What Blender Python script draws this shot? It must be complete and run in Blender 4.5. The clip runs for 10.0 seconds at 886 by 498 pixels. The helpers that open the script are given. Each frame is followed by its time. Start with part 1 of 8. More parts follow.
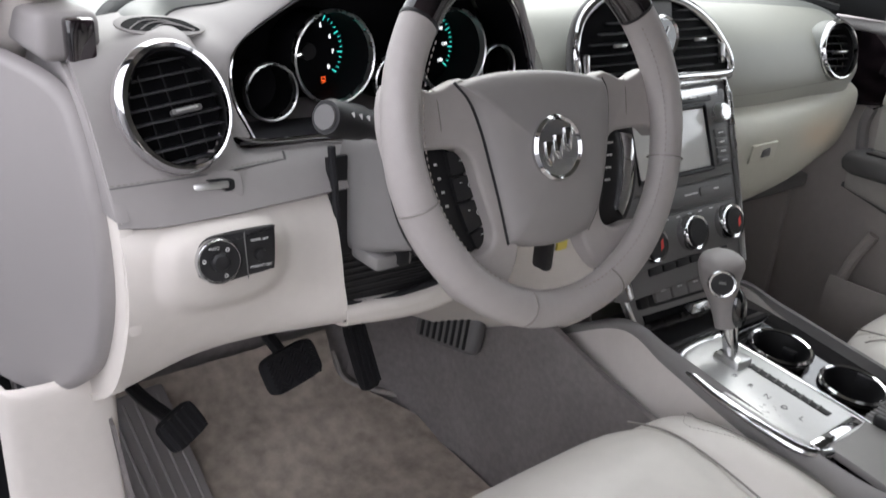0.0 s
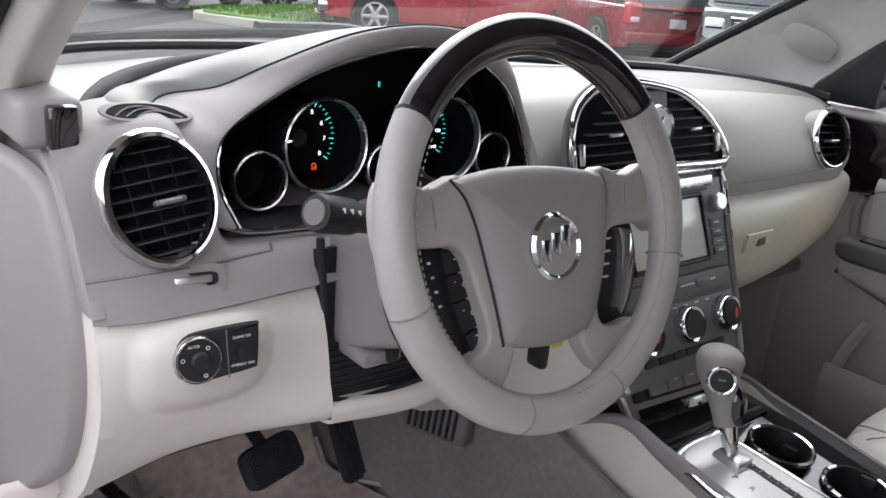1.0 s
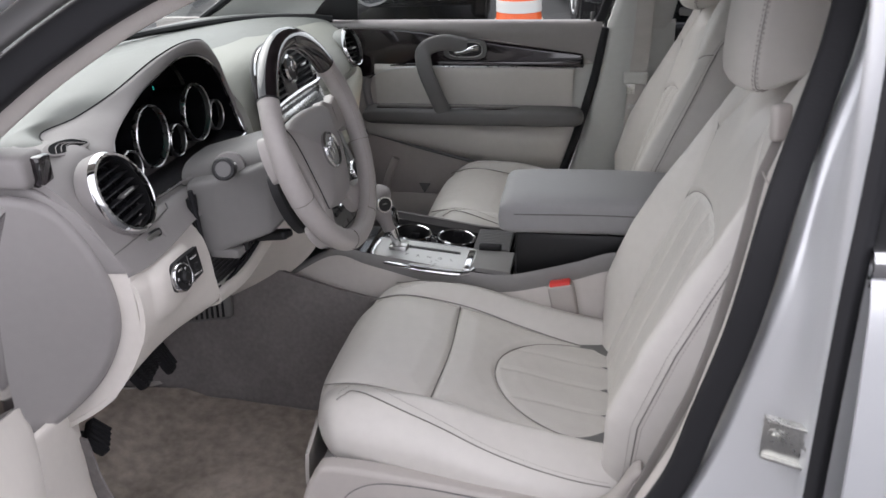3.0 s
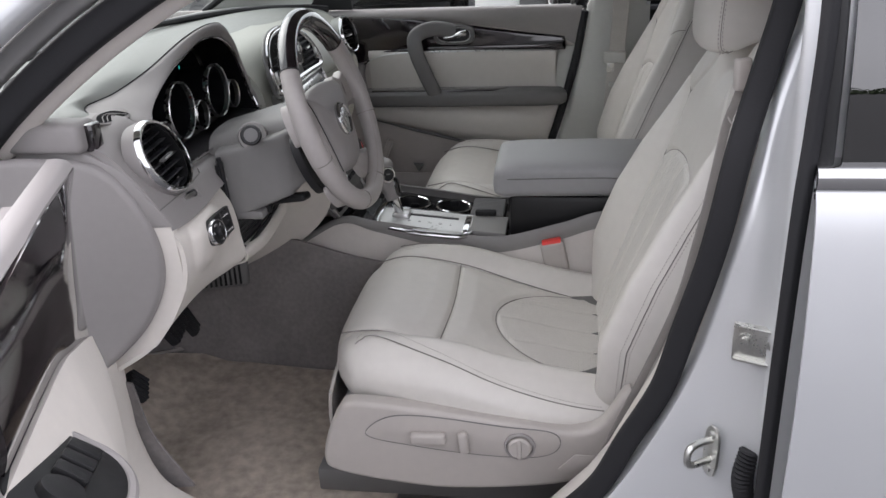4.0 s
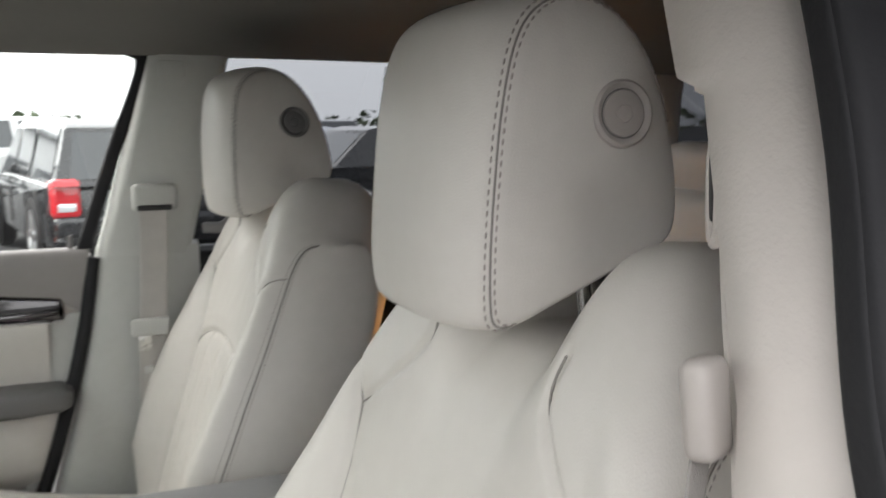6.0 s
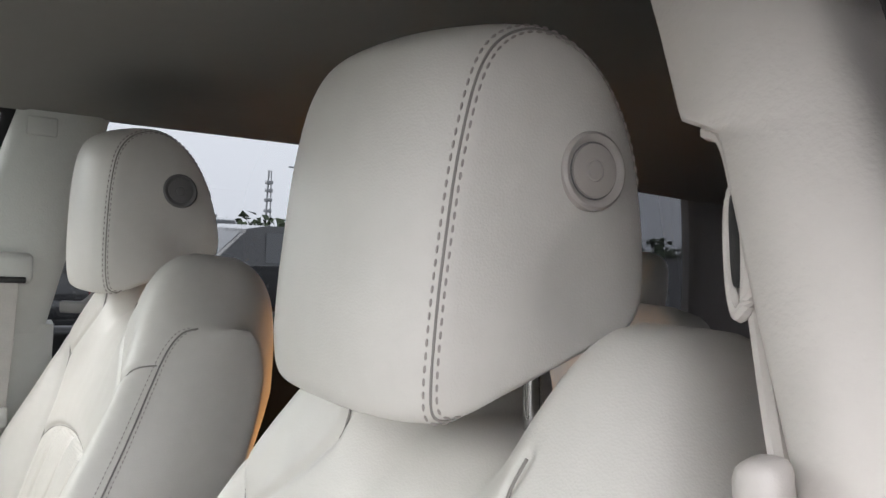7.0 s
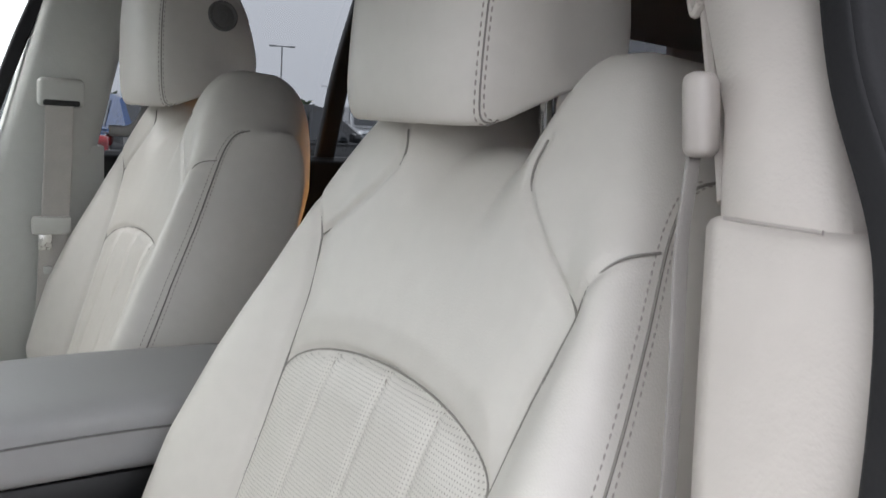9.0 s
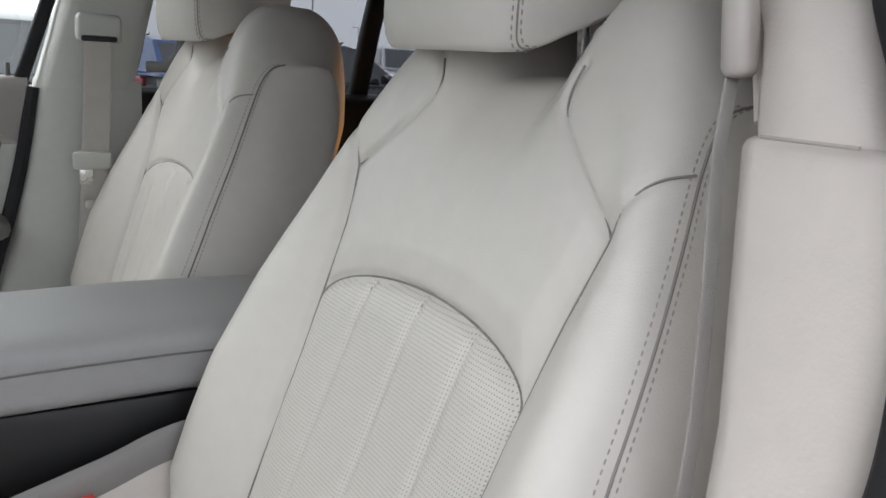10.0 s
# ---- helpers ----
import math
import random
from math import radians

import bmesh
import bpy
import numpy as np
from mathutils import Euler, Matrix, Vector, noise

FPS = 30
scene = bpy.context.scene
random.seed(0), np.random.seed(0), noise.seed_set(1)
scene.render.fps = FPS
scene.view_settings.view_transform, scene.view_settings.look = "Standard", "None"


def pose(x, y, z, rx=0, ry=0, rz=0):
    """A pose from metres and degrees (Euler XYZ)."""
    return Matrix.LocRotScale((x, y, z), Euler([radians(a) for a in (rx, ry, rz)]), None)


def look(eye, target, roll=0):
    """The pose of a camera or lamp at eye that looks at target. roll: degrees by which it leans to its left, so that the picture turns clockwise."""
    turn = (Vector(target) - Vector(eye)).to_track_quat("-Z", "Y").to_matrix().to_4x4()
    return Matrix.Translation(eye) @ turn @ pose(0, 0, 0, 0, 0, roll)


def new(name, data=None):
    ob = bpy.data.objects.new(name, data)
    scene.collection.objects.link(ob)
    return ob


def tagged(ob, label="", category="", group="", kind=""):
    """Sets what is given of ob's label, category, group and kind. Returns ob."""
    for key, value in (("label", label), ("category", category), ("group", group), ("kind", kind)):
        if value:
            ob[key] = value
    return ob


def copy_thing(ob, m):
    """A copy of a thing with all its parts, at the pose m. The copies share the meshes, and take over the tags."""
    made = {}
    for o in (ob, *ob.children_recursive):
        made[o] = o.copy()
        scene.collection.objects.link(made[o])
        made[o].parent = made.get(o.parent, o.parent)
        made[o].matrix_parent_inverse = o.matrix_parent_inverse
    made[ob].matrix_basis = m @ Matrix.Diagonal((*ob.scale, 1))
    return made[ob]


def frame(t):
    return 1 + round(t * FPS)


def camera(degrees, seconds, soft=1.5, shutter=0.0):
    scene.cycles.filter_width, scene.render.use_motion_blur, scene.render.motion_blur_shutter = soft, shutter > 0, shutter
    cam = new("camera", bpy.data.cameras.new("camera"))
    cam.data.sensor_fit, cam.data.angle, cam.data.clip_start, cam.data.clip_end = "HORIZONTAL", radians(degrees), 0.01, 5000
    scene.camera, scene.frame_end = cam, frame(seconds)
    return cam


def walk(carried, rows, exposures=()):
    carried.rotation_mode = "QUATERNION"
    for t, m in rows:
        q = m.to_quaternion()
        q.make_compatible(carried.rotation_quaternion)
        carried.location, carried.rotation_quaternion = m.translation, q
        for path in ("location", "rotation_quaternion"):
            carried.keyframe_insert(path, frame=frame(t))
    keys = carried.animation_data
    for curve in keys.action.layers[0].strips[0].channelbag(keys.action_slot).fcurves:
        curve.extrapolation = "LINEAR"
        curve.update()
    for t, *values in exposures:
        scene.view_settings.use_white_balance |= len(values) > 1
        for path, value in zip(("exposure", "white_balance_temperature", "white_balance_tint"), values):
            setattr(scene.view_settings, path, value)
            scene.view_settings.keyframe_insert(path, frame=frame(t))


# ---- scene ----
cam = camera(55.0, 10.0, 1.5, 0.25)
PATH = [
    (0, (-0.959, -0.55, 1.251), (0.218, 0.865, 0.469), 4.1),
    (0.5, (-0.937, -0.515, 1.268), (0.263, 0.934, 0.59), 4.8),
    (1, (-0.939, -0.513, 1.266), (0.289, 0.932, 0.631), 5.2),
    (1.5, (-0.993, -0.498, 1.274), (0.408, 0.786, 0.65), 4.7),
    (2, (-1.208, -0.419, 1.345), (0.486, 0.392, 0.659), 2.6),
    (2.5, (-1.455, -0.438, 1.416), (0.33, 0.026, 0.642), -0.0),
    (3, (-1.681, -0.452, 1.437), (0.122, -0.114, 0.639), -1.7),
    (3.2, (-1.761, -0.431, 1.428), (0.054, -0.137, 0.641), -1.9),
    (4.3, (-1.856, -0.444, 1.426), (-0.048, -0.143, 0.626), -3.1),
    (4.5, (-1.809, -0.434, 1.418), (0.003, -0.144, 0.622), -2.9),
    (5, (-1.478, -0.457, 1.363), (0.344, -0.193, 0.582), -3.3),
    (5.5, (-1.144, -0.467, 1.3), (0.762, -0.601, 0.709), -3.5),
    (5.9, (-0.946, -0.418, 1.287), (0.89, -1.131, 0.941), -1.1),
    (6.2, (-0.862, -0.421, 1.268), (0.89, -1.367, 1.074), 0.8),
    (7.3, (-0.797, -0.439, 1.241), (0.891, -1.512, 1.242), 3.9),
    (7.5, (-0.795, -0.44, 1.239), (0.892, -1.513, 1.246), 4.1),
    (8, (-0.802, -0.433, 1.24), (0.879, -1.515, 1.201), 3.9),
    (8.5, (-0.883, -0.347, 1.197), (0.776, -1.447, 1.004), 3.5),
    (9, (-0.942, -0.299, 1.146), (0.699, -1.404, 0.852), 3.4),
    (9.5, (-0.952, -0.289, 1.133), (0.675, -1.391, 0.758), 3.5),
    (10, (-0.952, -0.289, 1.134), (0.704, -1.326, 0.707), 3.4),
]
EXPOSURE = [(0.0, 1.93, 6500, 17), (1.0, 1.90, 6500, 18), (2.0, 1.92, 6500, 18), (3.0, 1.50, 6500, 18), (4.5, 1.37, 6500, 16), (5.5, 1.85, 6650, 14), (6.2, 2.18, 6850, 12), (7.5, 2.58, 6500, 13), (8.0, 2.52, 6500, 13), (8.5, 2.20, 6500, 13), (9.0, 1.86, 6500, 13), (10.0, 1.75, 6500, 13)]
SKY = 0.118
walk(cam, [(t, look(eye, target, roll)) for t, eye, target, roll in PATH], EXPOSURE)

w = bpy.data.worlds.new("overcast_sky")
scene.world = w
w.use_nodes = True
wn = w.node_tree
sky = wn.nodes.new("ShaderNodeTexSky")
sky.sky_type, sky.sun_disc = "NISHITA", False
sky.sun_elevation, sky.sun_rotation = radians(45), radians(30)
sky.air_density, sky.dust_density, sky.ozone_density = 1.0, 6.0, 1.0
pale = wn.nodes.new("ShaderNodeHueSaturation")
pale.inputs["Saturation"].default_value = 0.22
wn.links.new(sky.outputs[0], pale.inputs["Color"])
cloud = wn.nodes.new("ShaderNodeMix")
cloud.data_type = "RGBA"
cloud.inputs[0].default_value = 0.75
cloud.inputs[7].default_value = (7.6, 7.9, 8.3, 1)
wn.links.new(pale.outputs[0], cloud.inputs[6])
wn.links.new(cloud.outputs[2], wn.nodes["Background"].inputs[0])
wn.nodes["Background"].inputs[1].default_value = SKY

sun = new("sun", bpy.data.lights.new("sun", "SUN"))
sun.data.energy, sun.data.angle, sun.data.color = 0.85, radians(60), (1.0, 0.985, 0.97)
sun.matrix_world = look((4.0, 7.0, 8.0), (0, 0, 0))


# ---- materials ----
def mat(name, col, rough=0.5, metal=0.0, bump=0.0, bscale=500.0, var=0.06, vscale=7.0, coat=0.0, cell=False, emit=0.0, spec=0.5):
    m = bpy.data.materials.new(name)
    m.use_nodes = True
    t = m.node_tree
    n, p = t.nodes, t.nodes["Principled BSDF"]
    p.inputs["Base Color"].default_value = (*col, 1)
    p.inputs["Roughness"].default_value = rough
    p.inputs["Metallic"].default_value = metal
    p.inputs["Coat Weight"].default_value = coat
    p.inputs["Coat Roughness"].default_value = 0.05
    p.inputs["Specular IOR Level"].default_value = spec
    co = n.new("ShaderNodeTexCoord")
    if var:
        a, b = n.new("ShaderNodeTexNoise"), n.new("ShaderNodeTexNoise")
        a.inputs["Scale"].default_value, b.inputs["Scale"].default_value = vscale, vscale * 11
        a.inputs["Detail"].default_value = b.inputs["Detail"].default_value = 5
        add = n.new("ShaderNodeMath")
        add.operation = "ADD"
        t.links.new(co.outputs["Object"], a.inputs["Vector"])
        t.links.new(co.outputs["Object"], b.inputs["Vector"])
        t.links.new(a.outputs["Fac"], add.inputs[0])
        t.links.new(b.outputs["Fac"], add.inputs[1])
        r = n.new("ShaderNodeMapRange")
        r.inputs["From Min"].default_value, r.inputs["From Max"].default_value = 0.6, 1.4
        r.inputs["To Min"].default_value, r.inputs["To Max"].default_value = 1 - var, 1 + var
        t.links.new(add.outputs[0], r.inputs["Value"])
        v = n.new("ShaderNodeHueSaturation")
        v.inputs["Color"].default_value = (*col, 1)
        t.links.new(r.outputs[0], v.inputs["Value"])
        t.links.new(v.outputs[0], p.inputs["Base Color"])
        q = n.new("ShaderNodeMapRange")
        q.inputs["From Min"].default_value, q.inputs["From Max"].default_value = 0.6, 1.4
        q.inputs["To Min"].default_value, q.inputs["To Max"].default_value = max(rough - 0.06, 0), min(rough + 0.08, 1)
        if rough > 0.12:
            t.links.new(add.outputs[0], q.inputs["Value"])
            t.links.new(q.outputs[0], p.inputs["Roughness"])
    if bump:
        g = n.new("ShaderNodeTexVoronoi" if cell else "ShaderNodeTexNoise")
        g.inputs["Scale"].default_value = bscale
        t.links.new(co.outputs["Object"], g.inputs["Vector"])
        bp = n.new("ShaderNodeBump")
        bp.inputs["Strength"].default_value, bp.inputs["Distance"].default_value = bump, 0.001
        t.links.new(g.outputs[0], bp.inputs["Height"])
        t.links.new(bp.outputs[0], p.inputs["Normal"])
    if emit:
        p.inputs["Emission Color"].default_value = (*col, 1)
        p.inputs["Emission Strength"].default_value = emit
    return m


def perforated(name, base, axis):
    """The base leather with rows of small punched holes; axis: the second direction of the sheet."""
    m = base.copy()
    m.name = name
    t = m.node_tree
    n, p = t.nodes, t.nodes["Principled BSDF"]
    co, sep = n.new("ShaderNodeTexCoord"), n.new("ShaderNodeSeparateXYZ")
    t.links.new(co.outputs["Object"], sep.inputs[0])

    def math_node(op, a, b):
        q = n.new("ShaderNodeMath")
        q.operation = op
        for k, v in enumerate((a, b)):
            if v is None:
                continue
            if isinstance(v, float):
                q.inputs[k].default_value = v
            else:
                t.links.new(v, q.inputs[k])
        return q.outputs[0]

    s1, s2 = sep.outputs["X"], sep.outputs[axis]
    u, v = math_node("ADD", s1, s2), math_node("SUBTRACT", s1, s2)
    us, vs = math_node("SINE", math_node("MULTIPLY", u, 1000.0), None), math_node("SINE", math_node("MULTIPLY", v, 1000.0), None)
    dot = math_node("GREATER_THAN", math_node("MULTIPLY", us, vs), 0.70)
    mix = n.new("ShaderNodeMix")
    mix.data_type = "RGBA"
    old = p.inputs["Base Color"].links[0].from_socket
    t.links.new(dot, mix.inputs[0])
    t.links.new(old, mix.inputs[6])
    mix.inputs[7].default_value = (0.25, 0.235, 0.215, 1)
    t.links.new(mix.outputs[2], p.inputs["Base Color"])
    return m


def wood(name):
    m = mat(name, (0.02, 0.012, 0.013), 0.08, 0, coat=1.0, var=0)
    t = m.node_tree
    n, p = t.nodes, t.nodes["Principled BSDF"]
    co, wv, ns = n.new("ShaderNodeTexCoord"), n.new("ShaderNodeTexWave"), n.new("ShaderNodeValToRGB")
    wv.inputs["Scale"].default_value, wv.inputs["Distortion"].default_value = 9, 14
    wv.inputs["Detail"].default_value, wv.inputs["Detail Scale"].default_value = 4, 1.2
    wv.bands_direction = "Z"
    t.links.new(co.outputs["Object"], wv.inputs["Vector"])
    t.links.new(wv.outputs["Fac"], ns.inputs[0])
    ns.color_ramp.elements[0].color = (0.005, 0.004, 0.005, 1)
    ns.color_ramp.elements[1].color = (0.022, 0.015, 0.018, 1)
    t.links.new(ns.outputs[0], p.inputs["Base Color"])
    return m


def glass(name, tint, gloss=1.0, base=0.04):
    m = bpy.data.materials.new(name)
    m.use_nodes = True
    t = m.node_tree
    n = t.nodes
    n.remove(n["Principled BSDF"])
    tr, gl, fr, mx = n.new("ShaderNodeBsdfTransparent"), n.new("ShaderNodeBsdfGlossy"), n.new("ShaderNodeLayerWeight"), n.new("ShaderNodeMixShader")
    tr.inputs[0].default_value = (*tint, 1)
    gl.inputs["Roughness"].default_value = 0.0
    gl.inputs[0].default_value = (gloss, gloss, gloss, 1)
    fr.inputs[0].default_value = 0.5
    pw, ma = n.new("ShaderNodeMath"), n.new("ShaderNodeMath")
    pw.operation, ma.operation = "POWER", "MULTIPLY_ADD"
    pw.inputs[1].default_value = 4.0
    ma.inputs[1].default_value, ma.inputs[2].default_value = 0.6, base
    t.links.new(fr.outputs["Facing"], pw.inputs[0])
    t.links.new(pw.outputs[0], ma.inputs[0])
    t.links.new(ma.outputs[0], mx.inputs[0])
    t.links.new(tr.outputs[0], mx.inputs[1])
    t.links.new(gl.outputs[0], mx.inputs[2])
    t.links.new(mx.outputs[0], n["Material Output"].inputs[0])
    return m


LEATHER = mat("pale_leather", (0.56, 0.535, 0.50), 0.42, 0, 0.12, 700, 0.04, 5, cell=True)
PERF_BACK = perforated("perforated_leather_back", LEATHER, "Z")
PERF_SEAT = perforated("perforated_leather_seat", LEATHER, "Y")
THREAD = mat("grey_thread", (0.32, 0.29, 0.27), 0.8, var=0)
# darker leather tone: crease shadow as colour in seams, also used for piping
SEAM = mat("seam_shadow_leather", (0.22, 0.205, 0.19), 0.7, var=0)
PADTOP = mat("grey_green_pad_leather", (0.36, 0.362, 0.322), 0.5, 0, 0.15, 600, 0.04, 5, cell=True)
DASHTOP = mat("grey_green_dash_leather", (0.225, 0.232, 0.217), 0.5, 0, 0.15, 600, 0.04, 5, cell=True)
GREY = mat("warm_grey_plastic", (0.268, 0.251, 0.246), 0.5, 0, 0.2, 900, 0.05, 6)
GREYD = mat("dark_grey_plastic", (0.13, 0.127, 0.125), 0.5, 0, 0.2, 900, 0.05, 6)
BEIGE = mat("light_beige_plastic", (0.64, 0.60, 0.555), 0.58, 0, 0.2, 900, 0.04, 6)
TRIM = mat("pillar_trim_plastic", (0.56, 0.52, 0.485), 0.55, 0, 0.35, 350, 0.04, 6)
SHIELD = mat("seat_shield_plastic", (0.39, 0.360, 0.335), 0.45, 0, 0.15, 900, 0.04, 6)
WHEELG = mat("grey_wheel_leather", (0.36, 0.335, 0.32), 0.45, 0, 0.12, 700, 0.05, 9, cell=True)
BLACK = mat("black_plastic", (0.013, 0.013, 0.014), 0.45, 0, 0.15, 800, 0.1, 8, spec=0.35)
GLOSSB = mat("piano_black", (0.008, 0.008, 0.009), 0.06, 0, coat=1.0, var=0)
RUBBER = mat("black_rubber", (0.017, 0.017, 0.019), 0.65, 0, 0.3, 300, 0.12, 8, spec=0.25)
CHROME = mat("chrome", (0.64, 0.64, 0.645), 0.09, 1.0, var=0)
SATIN = mat("satin_silver", (0.62, 0.62, 0.61), 0.28, 1.0, var=0.03)
ZINC = mat("zinc_plated_steel", (0.6, 0.6, 0.57), 0.3, 1.0, 0.2, 200, 0.1, 20)
CARPET = mat("grey_carpet", (0.225, 0.208, 0.204), 0.95, 0, 1.0, 900, 0.2, 9, spec=0.1)
MAT = mat("worn_taupe_carpet_mat", (0.43, 0.372, 0.318), 0.95, 0, 1.0, 700, 0.42, 4, spec=0.1)
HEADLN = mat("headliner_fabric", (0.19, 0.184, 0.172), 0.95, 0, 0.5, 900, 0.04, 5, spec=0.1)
SILVER = mat("silver_car_paint", (0.60, 0.61, 0.62), 0.42, 0.45, 0.0, 1500, 0.01, 2, coat=0.25)
GLOVE = mat("yellowish_beige_plastic", (0.56, 0.545, 0.465), 0.45, 0, 0.2, 900, 0.04, 6)
DOORG = mat("taupe_door_plastic", (0.48, 0.44, 0.415), 0.5, 0, 0.2, 900, 0.05, 6)
PILLARG = mat("grey_green_pillar_plastic", (0.47, 0.475, 0.45), 0.55, 0, 0.35, 350, 0.04, 6)
CONSIDE = mat("console_side_plastic", (0.55, 0.515, 0.485), 0.5, 0, 0.2, 900, 0.05, 6)
DIALB = mat("matt_dial_black", (0.004, 0.004, 0.005), 0.6, var=0, spec=0.08)
ARMG = mat("cool_grey_leather", (0.300, 0.298, 0.302), 0.5, 0, 0.15, 700, 0.05, 5, cell=True)
VENTS = mat("charcoal_slat_plastic", (0.030, 0.030, 0.032), 0.38, 0, 0.1, 900, 0.05, 6)
RAILG = mat("rail_grey_plastic", (0.20, 0.192, 0.188), 0.5, 0, 0.2, 900, 0.05, 6)
WOOD = wood("dark_burl_wood")
GLASS = glass("clear_glass", (0.77, 0.81, 0.79))
WSGLASS = glass("windscreen_glass", (0.63, 0.675, 0.65))
MIDTINT = glass("privacy_glass", (0.17, 0.178, 0.188))
TINT = glass("tinted_glass", (0.035, 0.037, 0.041), base=0.15)
SCREEN = mat("pale_screen_glass", (0.62, 0.62, 0.60), 0.15, 0, coat=0.6, var=0)
RED = mat("red_button", (0.75, 0.06, 0.05), 0.35, var=0)
TEAL = mat("teal_dial_light", (0.02, 0.55, 0.45), 0.5, var=0, emit=0.42)
WHITEL = mat("white_dial_light", (0.75, 0.8, 0.8), 0.5, var=0, emit=0.7)
ORANGEL = mat("orange_warning_light", (0.9, 0.12, 0.02), 0.5, var=0, emit=0.6)
LABEL = mat("white_print", (0.7, 0.7, 0.69), 0.6, var=0)


# ---- mesh tools ----
def cr(pts, n):
    """Catmull-Rom curve through pts at n even steps."""
    p = np.array(pts, float)
    m = len(p)
    if m == 2:
        return p[0] + np.linspace(0, 1, n)[:, None] * (p[1] - p[0])
    q = np.vstack((2 * p[0] - p[1], p, 2 * p[-1] - p[-2]))
    u = np.linspace(0, m - 1, n)
    k = np.minimum(u.astype(int), m - 2)
    f = (u - k)[:, None]
    a, b, c, d = q[k], q[k + 1], q[k + 2], q[k + 3]
    return 0.5 * (2 * b + (c - a) * f + (2 * a - 5 * b + 4 * c - d) * f * f + (3 * b - a - 3 * c + d) * f ** 3)


def flow(x, xs, ys):
    """A smooth curve through the values ys at xs, read at x."""
    c = cr(list(zip(xs, ys)), 40 * len(xs))
    return np.interp(x, c[:, 0], c[:, 1])


def ring_cr(pts, n):
    """The same, closed."""
    p = np.array(pts, float)
    m = len(p)
    u = np.arange(n) * m / n
    k = u.astype(int)
    f = (u - k)[:, None]
    a, b, c, d = p[(k - 1) % m], p[k % m], p[(k + 1) % m], p[(k + 2) % m]
    return 0.5 * (2 * b + (c - a) * f + (2 * a - 5 * b + 4 * c - d) * f * f + (3 * b - a - 3 * c + d) * f ** 3)


def skin(P, cu=False, cv=False, caps=False):
    """A sheet of quads over the grid of points P[i][j]; cu, cv: closed in i or j; caps: close both ends in i."""
    P = np.asarray(P, float)
    m, n = P.shape[:2]
    bm = bmesh.new()
    V = [[bm.verts.new(P[i, j]) for j in range(n)] for i in range(m)]
    for i in range(m if cu else m - 1):
        for j in range(n if cv else n - 1):
            q = (V[i][j], V[(i + 1) % m][j], V[(i + 1) % m][(j + 1) % n], V[i][(j + 1) % n])
            bm.faces.new(q)
    if caps:
        bm.faces.new(V[0])
        bm.faces.new(V[-1][::-1])
    bmesh.ops.recalc_face_normals(bm, faces=bm.faces)
    return bm


def loft(sections, nu, nv, thick=0.0):
    """A smooth sheet through sections, each a few points; thick: gives it a back side."""
    S = np.array([cr(s, nv) for s in sections])
    P = np.stack([cr(S[:, j], nu) for j in range(nv)], 1)
    bm = skin(P)
    if thick:
        bmesh.ops.solidify(bm, geom=bm.faces[:], thickness=thick)
        bmesh.ops.recalc_face_normals(bm, faces=bm.faces)
    return bm


def box(c, s, r=0.004, seg=2, m=None):
    """A box with rounded edges: centre, size, edge radius; m turns it about its centre."""
    bm = bmesh.new()
    bmesh.ops.create_cube(bm, size=1)
    bmesh.ops.scale(bm, vec=s, verts=bm.verts)
    r = min(r, 0.49 * min(s))
    if r > 0:
        bmesh.ops.bevel(bm, geom=bm.edges[:], offset=r, segments=seg, profile=0.5, affect="EDGES")
    if m is not None:
        bmesh.ops.transform(bm, matrix=m.to_4x4(), verts=bm.verts)
    bmesh.ops.translate(bm, vec=c, verts=bm.verts)
    return bm


def tube(pts, r, n=10, closed=False, flat=1.0, caps=True):
    """A round bar along pts; r a number or one per point; flat squeezes it."""
    p = np.array(pts, float)
    m = len(p)
    R = np.full(m, r) if np.isscalar(r) else np.array(r)
    t = np.roll(p, -1, 0) - np.roll(p, 1, 0)
    if not closed:
        t[0], t[-1] = p[1] - p[0], p[-1] - p[-2]
    t /= np.linalg.norm(t, axis=1)[:, None] + 1e-12
    ref = np.array((0, 0, 1.0)) if abs(t[:, 2]).mean() < 0.8 else np.array((1.0, 0, 0))
    a = np.cross(t, ref)
    a /= np.linalg.norm(a, axis=1)[:, None] + 1e-12
    b = np.cross(t, a)
    w = np.linspace(0, 2 * math.pi, n, endpoint=False)
    P = p[:, None] + R[:, None, None] * (a[:, None] * np.cos(w)[None, :, None] + flat * b[:, None] * np.sin(w)[None, :, None])
    return skin(P, cu=closed, cv=True, caps=caps and not closed)


def frame_at(o, normal, up=(0, 0, 1)):
    """A frame at o: local z along normal, local y near up."""
    z = Vector(normal).normalized()
    x = Vector(up).cross(z).normalized()
    y = z.cross(x)
    m = Matrix((x, y, z)).transposed().to_4x4()
    m.translation = o
    return m


def lathe(prof, m, n=32):
    """Turned shape: profile of (radius, height) round the local z of frame m."""
    w = np.linspace(0, 2 * math.pi, n, endpoint=False)
    P = np.array([[(r * math.cos(a), r * math.sin(a), h) for a in w] for r, h in prof])
    bm = skin(P, cv=True)
    bmesh.ops.remove_doubles(bm, verts=bm.verts, dist=1e-6)
    bmesh.ops.recalc_face_normals(bm, faces=bm.faces)
    bmesh.ops.transform(bm, matrix=m, verts=bm.verts)
    return bm


